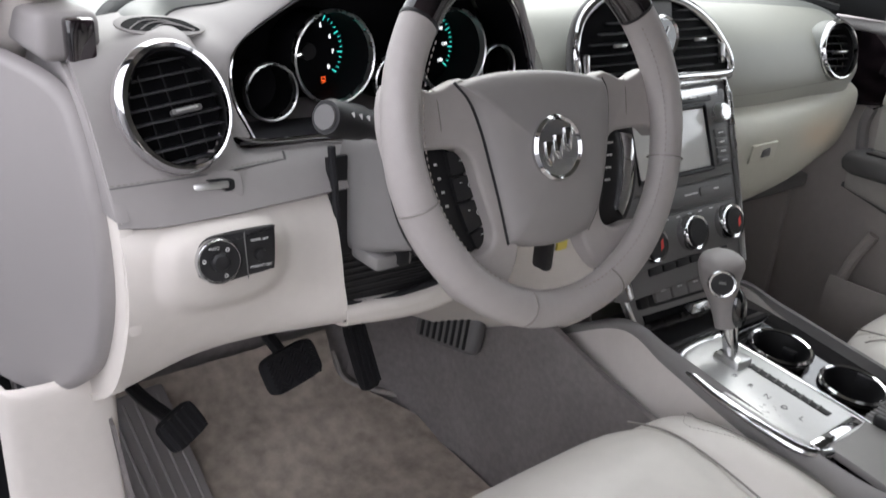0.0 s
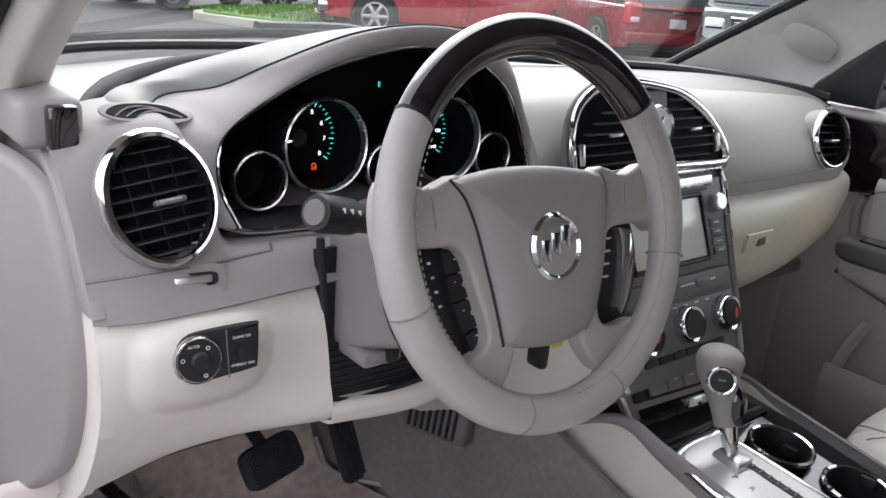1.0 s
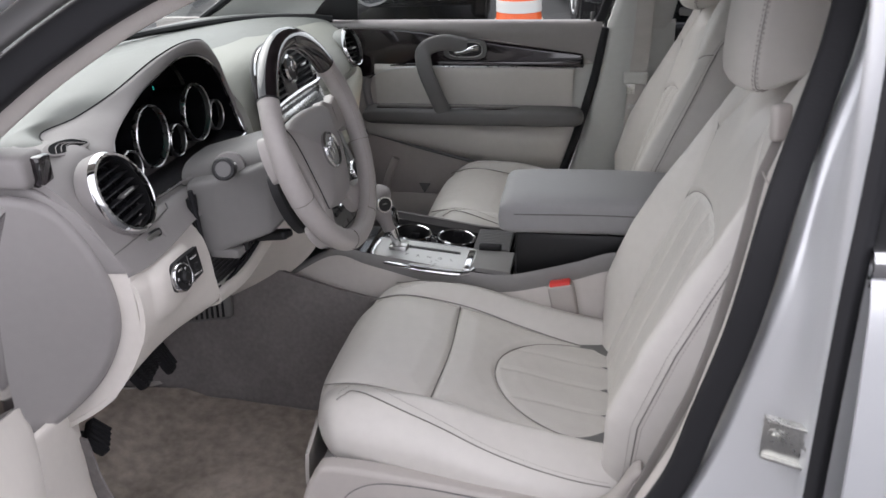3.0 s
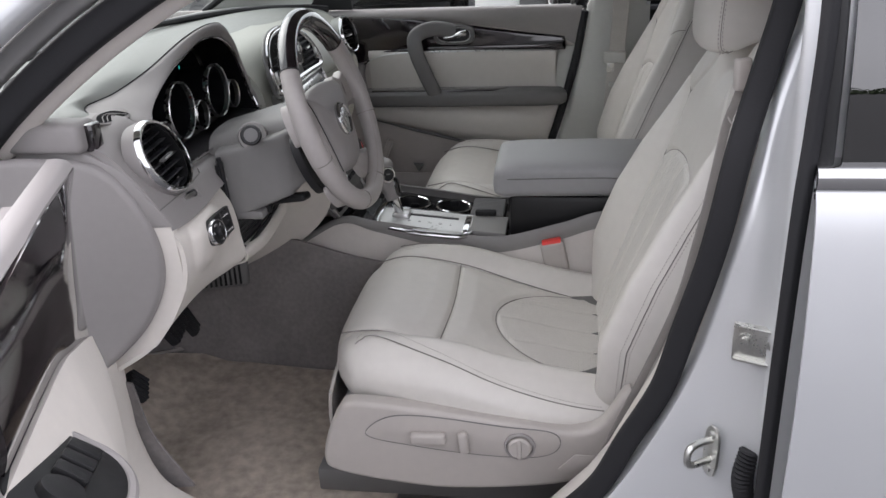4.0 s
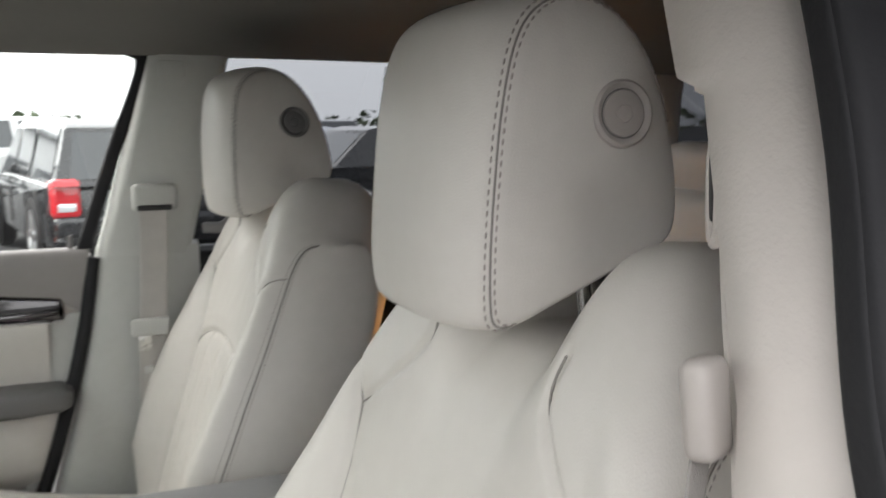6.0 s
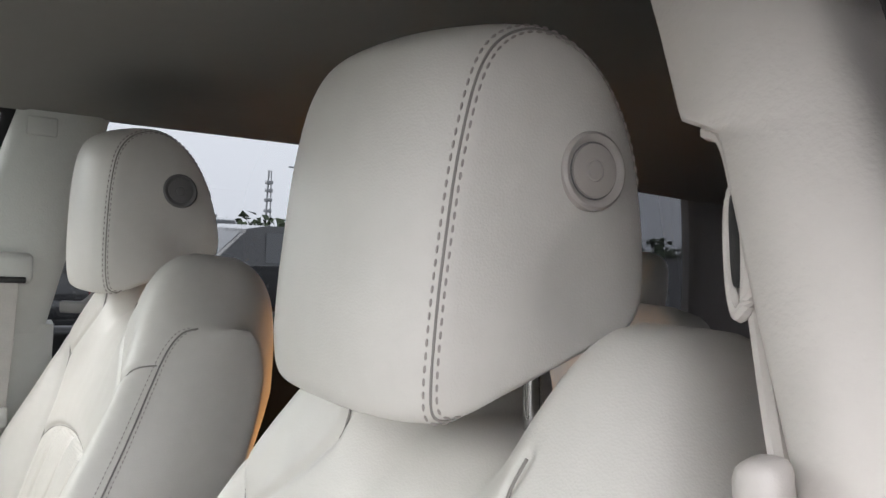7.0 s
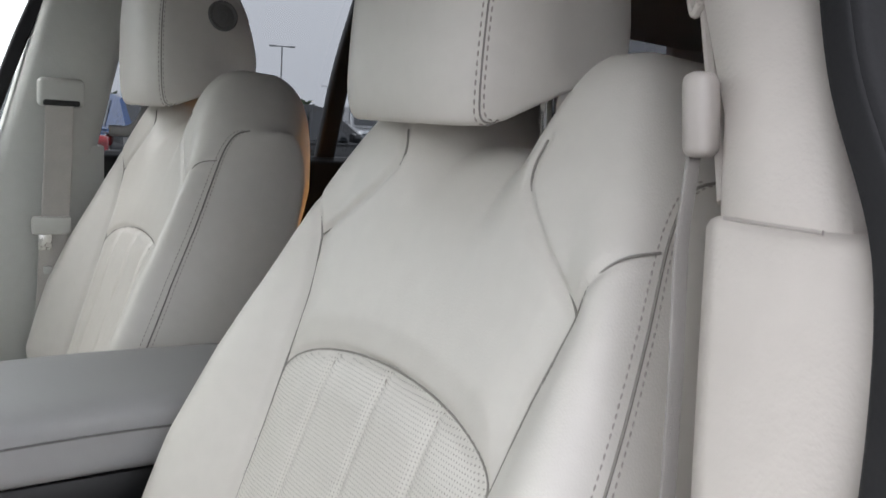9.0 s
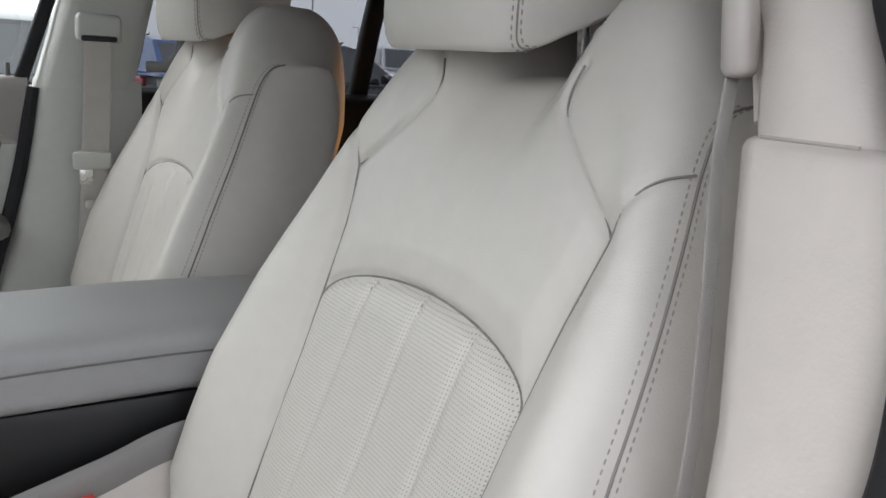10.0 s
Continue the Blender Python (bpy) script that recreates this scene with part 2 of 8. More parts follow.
def plate(outline, m, t, r=0.0015, smooth=0, seg=2):
    """A flat piece: 2-D outline in frame m, thickness t upwards, softened edges; smooth: points of a closed curve through the outline."""
    o = ring_cr(outline, smooth) if smooth else np.array(outline, float)
    bm = bmesh.new()
    f = bm.faces.new([bm.verts.new((x, y, 0)) for x, y in o])
    if f.normal.z < 0 or f.calc_area() and (f.normal_update() or f.normal.z < 0):
        bmesh.ops.reverse_faces(bm, faces=[f])
    g = bmesh.ops.extrude_face_region(bm, geom=[f])
    bmesh.ops.translate(bm, vec=(0, 0, t), verts=[v for v in g["geom"] if isinstance(v, bmesh.types.BMVert)])
    bmesh.ops.recalc_face_normals(bm, faces=bm.faces)
    if r:
        top = [e for e in bm.edges if all(v.co.z > t * 0.5 for v in e.verts)]
        bmesh.ops.bevel(bm, geom=top, offset=r, segments=seg, profile=0.5, affect="EDGES")
    bmesh.ops.transform(bm, matrix=m, verts=bm.verts)
    return bm


def oval(rx, ry, n=40, e=2.0, cx=0.0, cy=0.0):
    """Outline of an oval; e above 2 squares it."""
    out = []
    for k in range(n):
        a = 2 * math.pi * k / n
        c, s = math.cos(a), math.sin(a)
        out.append((cx + rx * math.copysign(abs(c) ** (2 / e), c), cy + ry * math.copysign(abs(s) ** (2 / e), s)))
    return out


def on(m, pts):
    """Local points of frame m in the world; pts 2-D or 3-D."""
    return [m @ Vector((*p, 0) if len(p) == 2 else p) for p in pts]


def join(*bms):
    out = bmesh.new()
    for b in bms:
        me = bpy.data.meshes.new("tmp")
        b.to_mesh(me)
        out.from_mesh(me)
        bpy.data.meshes.remove(me)
        b.free()
    return out


def moved(bm, m):
    bmesh.ops.transform(bm, matrix=m, verts=bm.verts)
    return bm


def thing(name, at, label, category, group="", kind=""):
    ob = new(name)
    ob.empty_display_size = 0.05
    ob.location = at
    return tagged(ob, label, category, group, kind)


def base_of(ob):
    p = Vector(ob.location)
    while ob.parent:
        ob = ob.parent
        p += Vector(ob.location)
    return p


def part(name, bm, material, parent=None, label="", angle=38, kind="", mats=None):
    """Links a bmesh, given in world metres, as one mesh under its thing or part."""
    if parent is not None:
        bmesh.ops.translate(bm, vec=-base_of(parent), verts=bm.verts)
    me = bpy.data.meshes.new(name)
    bm.to_mesh(me)
    bm.free()
    for m in mats or [material]:
        me.materials.append(m)
    me.shade_smooth()
    me.set_sharp_from_angle(angle=radians(angle))
    ob = new(name, me)
    if parent is not None:
        ob.parent = parent
    return tagged(ob, label, "", "", kind)


def solo(name, bm, material, label, category, group="", kind="", angle=38):
    ob = part(name, bm, material, None, label, angle)
    return tagged(ob, label, category, group, kind)


def lettering(text, m, size, material, parent, name="lettering"):
    """Writing in the built-in font, lying in frame m, centred."""
    cu = bpy.data.curves.new("tmp", "FONT")
    cu.body, cu.size, cu.align_x, cu.align_y, cu.extrude = text, size, "CENTER", "CENTER", 0.0002
    ob = bpy.data.objects.new("tmp", cu)
    me = bpy.data.meshes.new_from_object(ob)
    bpy.data.objects.remove(ob)
    bpy.data.curves.remove(cu)
    bm = bmesh.new()
    bm.from_mesh(me)
    bpy.data.meshes.remove(me)
    bmesh.ops.transform(bm, matrix=m, verts=bm.verts)
    return part(name, bm, material, parent)


def dashes(curve, length, gap, r, sink=0.0):
    """A row of stitches along a dense curve."""
    p = np.array(curve, float)
    d = np.concatenate(([0], np.cumsum(np.linalg.norm(np.diff(p, axis=0), axis=1))))
    bms, s = [], 0.0
    verts, faces = [], []
    while s + length < d[-1]:
        a = np.array([np.interp(s, d, p[:, k]) for k in range(3)])
        b = np.array([np.interp(s + length, d, p[:, k]) for k in range(3)])
        t = (b - a) / (np.linalg.norm(b - a) + 1e-12)
        u = np.cross(t, (0.3, 0.5, 0.8))
        u /= np.linalg.norm(u)
        v = np.cross(t, u)
        k = len(verts)
        for c, q in ((a, 0.5), (a + t * length * 0.25, 1), (b - t * length * 0.25, 1), (b, 0.5)):
            for w in range(5):
                g = w * 2 * math.pi / 5
                verts.append(c + r * q * (u * math.cos(g) + v * math.sin(g)))
        for i in range(3):
            for w in range(5):
                faces.append((k + i * 5 + w, k + i * 5 + (w + 1) % 5, k + i * 5 + 5 + (w + 1) % 5, k + i * 5 + 5 + w))
        s += length + gap
    me = bpy.data.meshes.new("tmp")
    me.from_pydata([tuple(x) for x in verts], [], faces)
    bm = bmesh.new()
    bm.from_mesh(me)
    bpy.data.meshes.remove(me)
    bmesh.ops.recalc_face_normals(bm, faces=bm.faces)
    return bm


def sstep(a, b, x):
    t = np.clip((x - a) / (b - a), 0, 1)
    return t * t * (3 - 2 * t)


# ---- the two front seats ----
def seam_gap(x, z, lines):
    """Distance of grid points (x, z) to the nearest of the polylines."""
    d = np.full(x.shape, 9.0)
    for ln in lines:
        p = np.array(ln, float)
        for a, b in zip(p[:-1], p[1:]):
            v = b - a
            t = np.clip(((x - a[0]) * v[0] + (z - a[1]) * v[1]) / (v @ v + 1e-12), 0, 1)
            d = np.minimum(d, np.hypot(x - a[0] - t * v[0], z - a[1] - t * v[1]))
    return d


def creases(x, y, fx, fy):
    """Soft unevenness of sat-on leather."""
    f = lambda a, b: noise.noise((a * fx, b * fy, 0.7)) + 0.6 * noise.noise((a * fx * 2.4, b * fy * 2.4, 3.1))
    return np.vectorize(f, otypes=[float])(x, y)


def closed_shell(F, B, region=None):
    """Front grid F and back grid B with shared rim; region: per-face flags of F for a second material."""
    m, n = F.shape[:2]
    bm = bmesh.new()
    V = [[bm.verts.new(F[i, j]) for j in range(n)] for i in range(m)]
    W = [[V[i][j] if i in (0, m - 1) or j in (0, n - 1) else bm.verts.new(B[i, j]) for j in range(n)] for i in range(m)]
    for i in range(m - 1):
        for j in range(n - 1):
            f = bm.faces.new((V[i][j], V[i + 1][j], V[i + 1][j + 1], V[i][j + 1]))
            if region is not None and region[i, j]:
                f.material_index = int(region[i, j])
            g = (W[i][j], W[i][j + 1], W[i + 1][j + 1], W[i + 1][j])
            if len({v.index for v in g} | set()) and not all(a in (V[i][j], V[i + 1][j], V[i + 1][j + 1], V[i][j + 1]) for a in g):
                bm.faces.new(g)
    bmesh.ops.recalc_face_normals(bm, faces=bm.faces)
    return bm


def back_point(dx, z):
    """Front face of the backrest at dx from its middle and height z: its y."""
    y = flow(z, (0.55, 0.62, 0.75, 0.93, 1.03, 1.14, 1.22), (-0.482, -0.505, -0.552, -0.624, -0.662, -0.695, -0.715))
    a = np.abs(dx)
    # bolsters: a ridge beside the panel, falling off to the stitched rim
    seam = np.interp(z, (0.56, 0.82, 0.905, 1.03, 1.12), (0.148, 0.155, 0.162, 0.182, 0.15))
    ridge = back_width(z) - np.interp(z, (0.6, 0.9, 1.1), (0.036, 0.032, 0.026))
    up = np.interp(z, (0.56, 0.63, 0.71, 0.83, 0.91, 0.98, 1.06, 1.14), (0.0, 0.022, 0.050, 0.052, 0.042, 0.028, 0.014, 0.006))
    w = back_width(z)
    y = y + up * sstep(0.0, 1.0, (a - seam + 0.012) / (ridge - seam + 0.012))
    y = y - (up * 0.75 + 0.030) * np.clip((a - ridge) / (w - ridge), 0, 1.05) ** 2.0
    return y - 0.006 * np.cos(np.clip(dx / 0.17, -1, 1) * math.pi / 2)


def back_width(z):
    """Half width of the backrest at height z."""
    t = cr([(0.55, 0.245), (0.66, 0.274), (0.80, 0.282), (0.92, 0.268), (1.02, 0.245), (1.09, 0.225), (1.22, 0.200)], 120)
    return np.interp(z, t[:, 0], t[:, 1])


ARCH = [(0.162 * math.sin(k * math.pi / 24), 0.905 + 0.043 * math.cos(k * math.pi / 24)) for k in range(-12, 13)]


def back_surface(U, H):
    """Points of the backrest's front: U across (-1 to 1), H from foot to top; also its middle sheet and depth."""
    A = 0.55 * np.sin(U * math.pi / 2) + 0.45 * U
    aa = np.abs(A)
    top = 1.128 + 0.078 * sstep(0.18, 0.48, aa) - 0.088 * sstep(0.56, 1.0, aa) ** 1.4
    Z = 0.55 + (top - 0.55) * H
    X = back_width(Z) * A
    edge = (1 - np.minimum(aa, 1) ** 12) ** 0.36
    crown = np.clip(1 - H ** 14, 0, 1) ** 0.5
    yf = back_point(X, Z)
    depth = np.interp(Z, (0.55, 0.9, 1.2), (0.17, 0.15, 0.125))
    mid = yf - depth * 0.55
    return X, mid + (yf - mid) * edge * crown, Z, mid - (depth * 0.45 + 0.055) * edge * crown - 0.02 * (1 - crown), edge, aa


def back_front(x, z):
    """Front face of the finished backrest at dx and z."""
    x, z = np.asarray(x, float), np.asarray(z, float)
    a = np.minimum(np.abs(x) / back_width(z), 0.999)
    d = np.interp(z, (0.55, 0.9, 1.2), (0.17, 0.15, 0.125))
    return back_point(x, z) - 0.55 * d * (1 - (1 - a ** 12) ** 0.36)


def dense(line, n=60):
    return cr(line, n) if len(line) > 2 else np.linspace(line[0], line[1], n)


def backrest(xc, thing_ob):
    nu, nv = 200, 200
    U, H = np.meshgrid(np.linspace(-1, 1, nu), np.linspace(0, 1, nv), indexing="ij")
    X, Fy, Z, By, edge, aa = back_surface(U, H)
    sides = [[(s * x, z) for x, z in ((0.148, 0.56), (0.152, 0.72), (0.155, 0.82), (0.162, 0.905), (0.170, 0.975), (0.184, 1.030))] for s in (-1, 1)]
    shoulders = [[(s * x, z) for x, z in ((0.184, 1.030), (0.150, 1.055), (0.113, 1.084), (0.094, 1.104), (0.091, 1.120), (0.097, 1.138))] for s in (-1, 1)]
    wings = [[(s * x, z) for x, z in ((0.184, 1.030), (0.190, 1.050), (0.200, 1.064), (0.209, 1.072), (0.2165, 1.075))] for s in (-1, 1)]
    inside = (np.abs(X) < np.interp(Z, (0.56, 0.72, 0.905), (0.148, 0.152, 0.162))) & (Z < 0.905 + 0.043 * np.sqrt(np.clip(1 - (X / 0.162) ** 2, 0, 1)))
    g = 0.0048 * np.exp(-(seam_gap(X, Z, sides + shoulders + wings + [ARCH]) / 0.0040) ** 2)
    g2 = np.where(inside, 0.0035 * np.exp(-(np.minimum.reduce([np.abs(X - f) for f in (-0.083, 0.0, 0.083)]) / 0.005) ** 2), 0)
    puff = 0.005 * np.clip(seam_gap(X, Z, sides + [ARCH]) / 0.03, 0, 1)
    Fy = Fy + 0.0010 * creases(X + xc, Z, 16, 11) * edge - (g + g2 - puff * (1 - sstep(0.84, 0.96, np.abs(U)))) * edge
    F, B = np.stack((xc + X, Fy, Z), 2), np.stack((xc + X, By, Z), 2)
    rim_u = lambda h: flow(h, (0.0, 0.5, 0.66, 0.80, 0.90, 0.95, 0.975, 0.986, 0.993), (0.905, 0.905, 0.905, 0.905, 0.902, 0.896, 0.892, 0.896, 0.912))
    flag = inside[:-1, :-1] & inside[1:, 1:]
    part("backrest", closed_shell(F, B, flag), LEATHER, thing_ob, mats=[LEATHER, PERF_BACK], angle=60)

    def face(c, lift):
        c = np.array(c)
        return np.stack((xc + c[:, 0], back_front(c[:, 0], c[:, 1]) + lift, c[:, 1]), 1)

    # dark tubes sunk in the grooves paint the seams' shadow
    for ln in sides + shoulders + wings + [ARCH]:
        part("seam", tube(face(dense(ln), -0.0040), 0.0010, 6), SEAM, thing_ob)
    for f in (-0.083, 0.0, 0.083):
        zt = 0.903 + 0.043 * math.sqrt(1 - (f / 0.162) ** 2)
        part("stitching", dashes(face([(f, z) for z in np.linspace(0.60, zt, 60)], -0.0012), 0.004, 0.0035, 0.0006), THREAD, thing_ob)
    hh = np.linspace(0.08, 0.993, 220)
    rim = rim_u(hh)
    for s in (-1, 1):
        def edge_line(off):
            u = rim + off
            x, y, z, *_ = back_surface(s * u, hh)
            return np.stack((xc + x, y + 0.005 * (1 - sstep(0.84, 0.96, u)), z), 1)

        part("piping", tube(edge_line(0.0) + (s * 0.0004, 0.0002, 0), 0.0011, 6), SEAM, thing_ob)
        for off in (-0.014, 0.009):
            part("stitching", dashes(edge_line(off) + (s * 0.0004, 0.0005, 0), 0.0036, 0.0024, 0.00060), THREAD, thing_ob)


HEAD_SIDE = [(-0.678, 1.146), (-0.672, 1.165), (-0.672, 1.200), (-0.675, 1.245), (-0.680, 1.292), (-0.689, 1.332), (-0.705, 1.357), (-0.730, 1.370), (-0.758, 1.367), (-0.784, 1.347), (-0.807, 1.310), (-0.823, 1.262), (-0.828, 1.218), (-0.817, 1.196), (-0.775, 1.180), (-0.728, 1.160), (-0.697, 1.146)]
HEAD_C = (-0.752, 1.255)


def head_point(f, run, lift=0.0):
    """A point of the headrest about its middle: f across (-1 to 1, the side's centre at +-1), run round the side outline (0 to 1)."""
    o = ring_cr(HEAD_SIDE, 340)
    k = (np.asarray(run) % 1.0) * 340
    i0 = np.floor(k).astype(int) % 340
    fr = k - np.floor(k)
    p = o[i0] * (1 - fr)[..., None] + o[(i0 + 1) % 340] * fr[..., None]
    a = np.abs(f)
    # width out, then the outline shrinks over the rounded edge and the flat side
    wide = np.interp(a, (0, 0.50, 0.62, 0.68, 0.73, 0.78, 0.83, 0.90, 1.0), (0, 0.80, 0.925, 0.967, 0.988, 0.999, 1.004, 1.010, 1.012))
    size = np.interp(a, (0, 0.50, 0.62, 0.68, 0.73, 0.78, 0.83, 0.90, 1.0), (1.0, 0.998, 0.988, 0.970, 0.940, 0.890, 0.780, 0.480, 0.0)) + lift
    y, z = HEAD_C[0] + (p[..., 0] - HEAD_C[0]) * size, HEAD_C[1] + (p[..., 1] - HEAD_C[1]) * size
    hw = 0.105 * (1 - 0.13 * np.clip((z - 1.300) / 0.075, 0, 1) ** 2.6 - 0.05 * np.clip((1.185 - z) / 0.04, 0, 1) ** 2)
    hw = hw * (1 - 0.06 * np.clip((-0.76 - y) / 0.07, 0, 1) ** 2)
    fr = sstep(-0.745, -0.695, y)
    y = y + 0.028 * fr * (1 - np.clip(wide, 0, 1) ** 3.2)
    z = z + 0.006 * (1 - np.clip(wide, 0, 1) ** 2) * sstep(1.30, 1.36, z)
    # the side is drawn in below the button
    dent = 0.010 * np.exp(-((y + 0.775) / 0.035) ** 2 - ((z - 1.215) / 0.032) ** 2) * sstep(0.70, 0.80, a)
    return np.sign(f) * (wide * hw - dent), y, z


def headrest(xc, thing_ob, side):
    f = np.concatenate((np.linspace(-1, -0.5, 34)[:-1], np.linspace(-0.5, 0.5, 25), np.linspace(0.5, 1, 34)[1:]))
    f[0], f[-1] = -0.9999, 0.9999
    Fg, Rg = np.meshgrid(f, np.linspace(0, 1, 130, endpoint=False), indexing="ij")
    x, y, z = head_point(Fg, Rg)
    bm = skin(np.stack((xc + x, y, z), 2), cv=True)
    bmesh.ops.remove_doubles(bm, verts=bm.verts, dist=1e-5)
    h = part("headrest", bm, LEATHER, thing_ob, angle=70)
    run = np.linspace(-0.045, 0.62, 200)
    for s in (-1, 1):
        for k, (a, out) in enumerate(((0.690, 0.0003), (0.655, 0.0007), (0.724, 0.0007))):
            x, y, z = head_point(np.full(200, s * a), run, out * 12)
            c = np.stack((xc + x + s * out, y, z), 1)
            if k == 0:
                part("piping", tube(c, 0.0008, 6), SEAM, h)
            else:
                part("stitching", dashes(c, 0.0042, 0.0028, 0.00078), THREAD, h)
    # the tilt button lies in the flat side
    gx, gy, gz = head_point(*np.meshgrid(side * np.linspace(0.70, 0.999, 60), np.linspace(0, 1, 200), indexing="ij"))
    bx = gx.flat[np.argmin((gy + 0.770) ** 2 + (gz - 1.289) ** 2)]
    b = frame_at((xc + bx - side * 0.0012, -0.770, 1.289), (side, 0.05, 0.06))
    # passenger's button is dark grey: the shade on that side put into its colour
    part("button_ring", lathe([(0.0, 0.0), (0.0235, 0.0), (0.0230, 0.0042), (0.0212, 0.0058), (0.0190, 0.0052), (0.0172, 0.0030), (0.0166, 0.0030)], b, 40), SHIELD if xc < 0 else GREYD, h, "round tilt button in the headrest's side")
    part("button_groove", lathe([(0.0, 0.0028), (0.0170, 0.0028), (0.0170, 0.0032), (0.0, 0.0032)], b, 40), GREYD, h)
    part("button", lathe([(0.0, 0.0030), (0.0160, 0.0030), (0.0157, 0.0046), (0.0066, 0.0048), (0.0062, 0.0040), (0.0057, 0.0040), (0.0053, 0.0048), (0.0, 0.0050)], b, 36), SHIELD if xc < 0 else GREYD, h)
    for s in (-1, 1):
        part("post", tube([(xc + s * 0.058, -0.782, 1.08), (xc + s * 0.058, -0.768, 1.22)], 0.0062, 14), CHROME, thing_ob, "chrome headrest post")
        part("post_collar", lathe([(0.0, 0), (0.014, 0), (0.014, 0.006), (0.010, 0.010), (0.0, 0.010)], frame_at((xc + s * 0.058, -0.780, 1.112), (0, 0.1, 1), (0, 1, 0)), 20), BLACK, thing_ob)


def cushion(xc, thing_ob):
    nu, nv = 170, 170
    u, v = np.linspace(-1, 1, nu), np.linspace(0, 1, nv)
    U, H = np.meshgrid(u, v, indexing="ij")
    A = 0.55 * np.sin(U * math.pi / 2) + 0.45 * U
    aa = np.abs(A)
    front = 0.008 - 0.046 * aa ** 3
    Y = front + (-0.56 - front) * H
    wid = flow(H, (0, 0.08, 0.3, 0.7, 1), (0.225, 0.258, 0.280, 0.286, 0.268))
    X = wid * A
    zt = flow(-Y, (-0.01, 0.03, 0.10, 0.21, 0.32, 0.45, 0.56), (0.645, 0.668, 0.678, 0.655, 0.620, 0.592, 0.580))
    zt = zt + (0.004 + 0.030 * sstep(0.05, 0.5, H)) * sstep(0.155, 0.205, np.abs(X)) - 0.008 * sstep(0.205, 0.25, np.abs(X))
    edge = (1 - aa ** 5) ** 0.34
    lip = np.clip(1 - (1 - H) ** 22, 0, 1) ** 0.5 * np.clip(1 - H ** 30, 0, 1) ** 0.5
    mid = zt - 0.065
    Ft = mid + (zt - mid) * edge * lip
    Bt = mid - 0.045 * edge * lip
    sides = [[(s * x, y) for x, y in ((0.150, 0.0), (0.166, -0.10), (0.168, -0.30), (0.150, -0.52))] for s in (-1, 1)]
    cross = [[(-0.166, -0.205), (0, -0.212), (0.166, -0.205)]]
    bow = [[(0.150 * math.cos(k * math.pi / 20), -0.46 + 0.165 * math.sin(k * math.pi / 20)) for k in range(0, 21)]]
    inside = ((X / 0.150) ** 2 + ((Y + 0.46) / 0.165) ** 2 < 1) | ((np.abs(X) < 0.150) & (Y < -0.46))
    g = 0.006 * np.exp(-(seam_gap(X, Y, sides + cross + bow) / 0.0042) ** 2)
    g2 = np.where(inside, 0.0035 * np.exp(-(np.minimum.reduce([np.abs(X - f) for f in (-0.078, 0.0, 0.078)]) / 0.004) ** 2), 0)
    puff = 0.006 * np.clip(seam_gap(X, Y, sides + cross + bow) / 0.04, 0, 1)
    Ft = Ft + 0.0013 * creases(X + xc, Y, 14, 20) * edge - (g + g2 - puff * sstep(0.98, 0.84, aa)) * edge
    F, B = np.stack((xc + X, Y, Ft), 2), np.stack((xc + X, Y, Bt), 2)
    flag = inside[:-1, :-1] & inside[1:, 1:]
    zc = lambda x, y: flow(-np.asarray(y), (-0.01, 0.03, 0.10, 0.21, 0.32, 0.45, 0.56), (0.645, 0.668, 0.678, 0.655, 0.620, 0.592, 0.580)) + 0.0015 + (0.004 + 0.030 * sstep(0.05, 0.5, -np.asarray(y) / 0.56)) * sstep(0.155, 0.205, np.abs(np.asarray(x)))
    # seam shadow painted by dark tubes along the cushion grooves
    for ln in sides + cross + bow:
        c = dense(ln)
        c = c[(c[:, 1] < -0.02) & (c[:, 1] > -0.50)]
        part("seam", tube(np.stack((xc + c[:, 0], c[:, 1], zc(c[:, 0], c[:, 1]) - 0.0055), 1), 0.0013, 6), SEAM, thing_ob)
    part("cushion", closed_shell(F, B, flag), LEATHER, thing_ob, mats=[LEATHER, PERF_SEAT], angle=60)
    for s in (-1, 1):
        ys = np.linspace(-0.064, -0.50, 80)

        def rim(lift):
            e = flow(-ys, (0.06, 0.075, 0.11, 0.30, 0.50), (0.82, 0.88, 0.90, 0.74, 0.62)) + lift
            a = (1 - e ** (1 / 0.34)) ** 0.2
            h = (ys - (0.008 - 0.046 * a ** 3)) / (-0.568 + 0.046 * a ** 3)
            x = flow(h, (0, 0.08, 0.3, 0.7, 1), (0.225, 0.258, 0.280, 0.286, 0.268)) * a
            z = zc(x, ys) - 0.0015 - 0.008 * sstep(0.205, 0.25, x) - 0.065 * (1 - e) + 0.006 * e * sstep(0.98, 0.84, a)
            return np.stack((xc + s * (x + 0.0004), ys, z), 1)

        part("piping", tube(rim(0.0), 0.0011, 6), SEAM, thing_ob)
        part("stitching", dashes(rim(0.045) + (0, 0, 0.0008), 0.003, 0.002, 0.0005), THREAD, thing_ob)


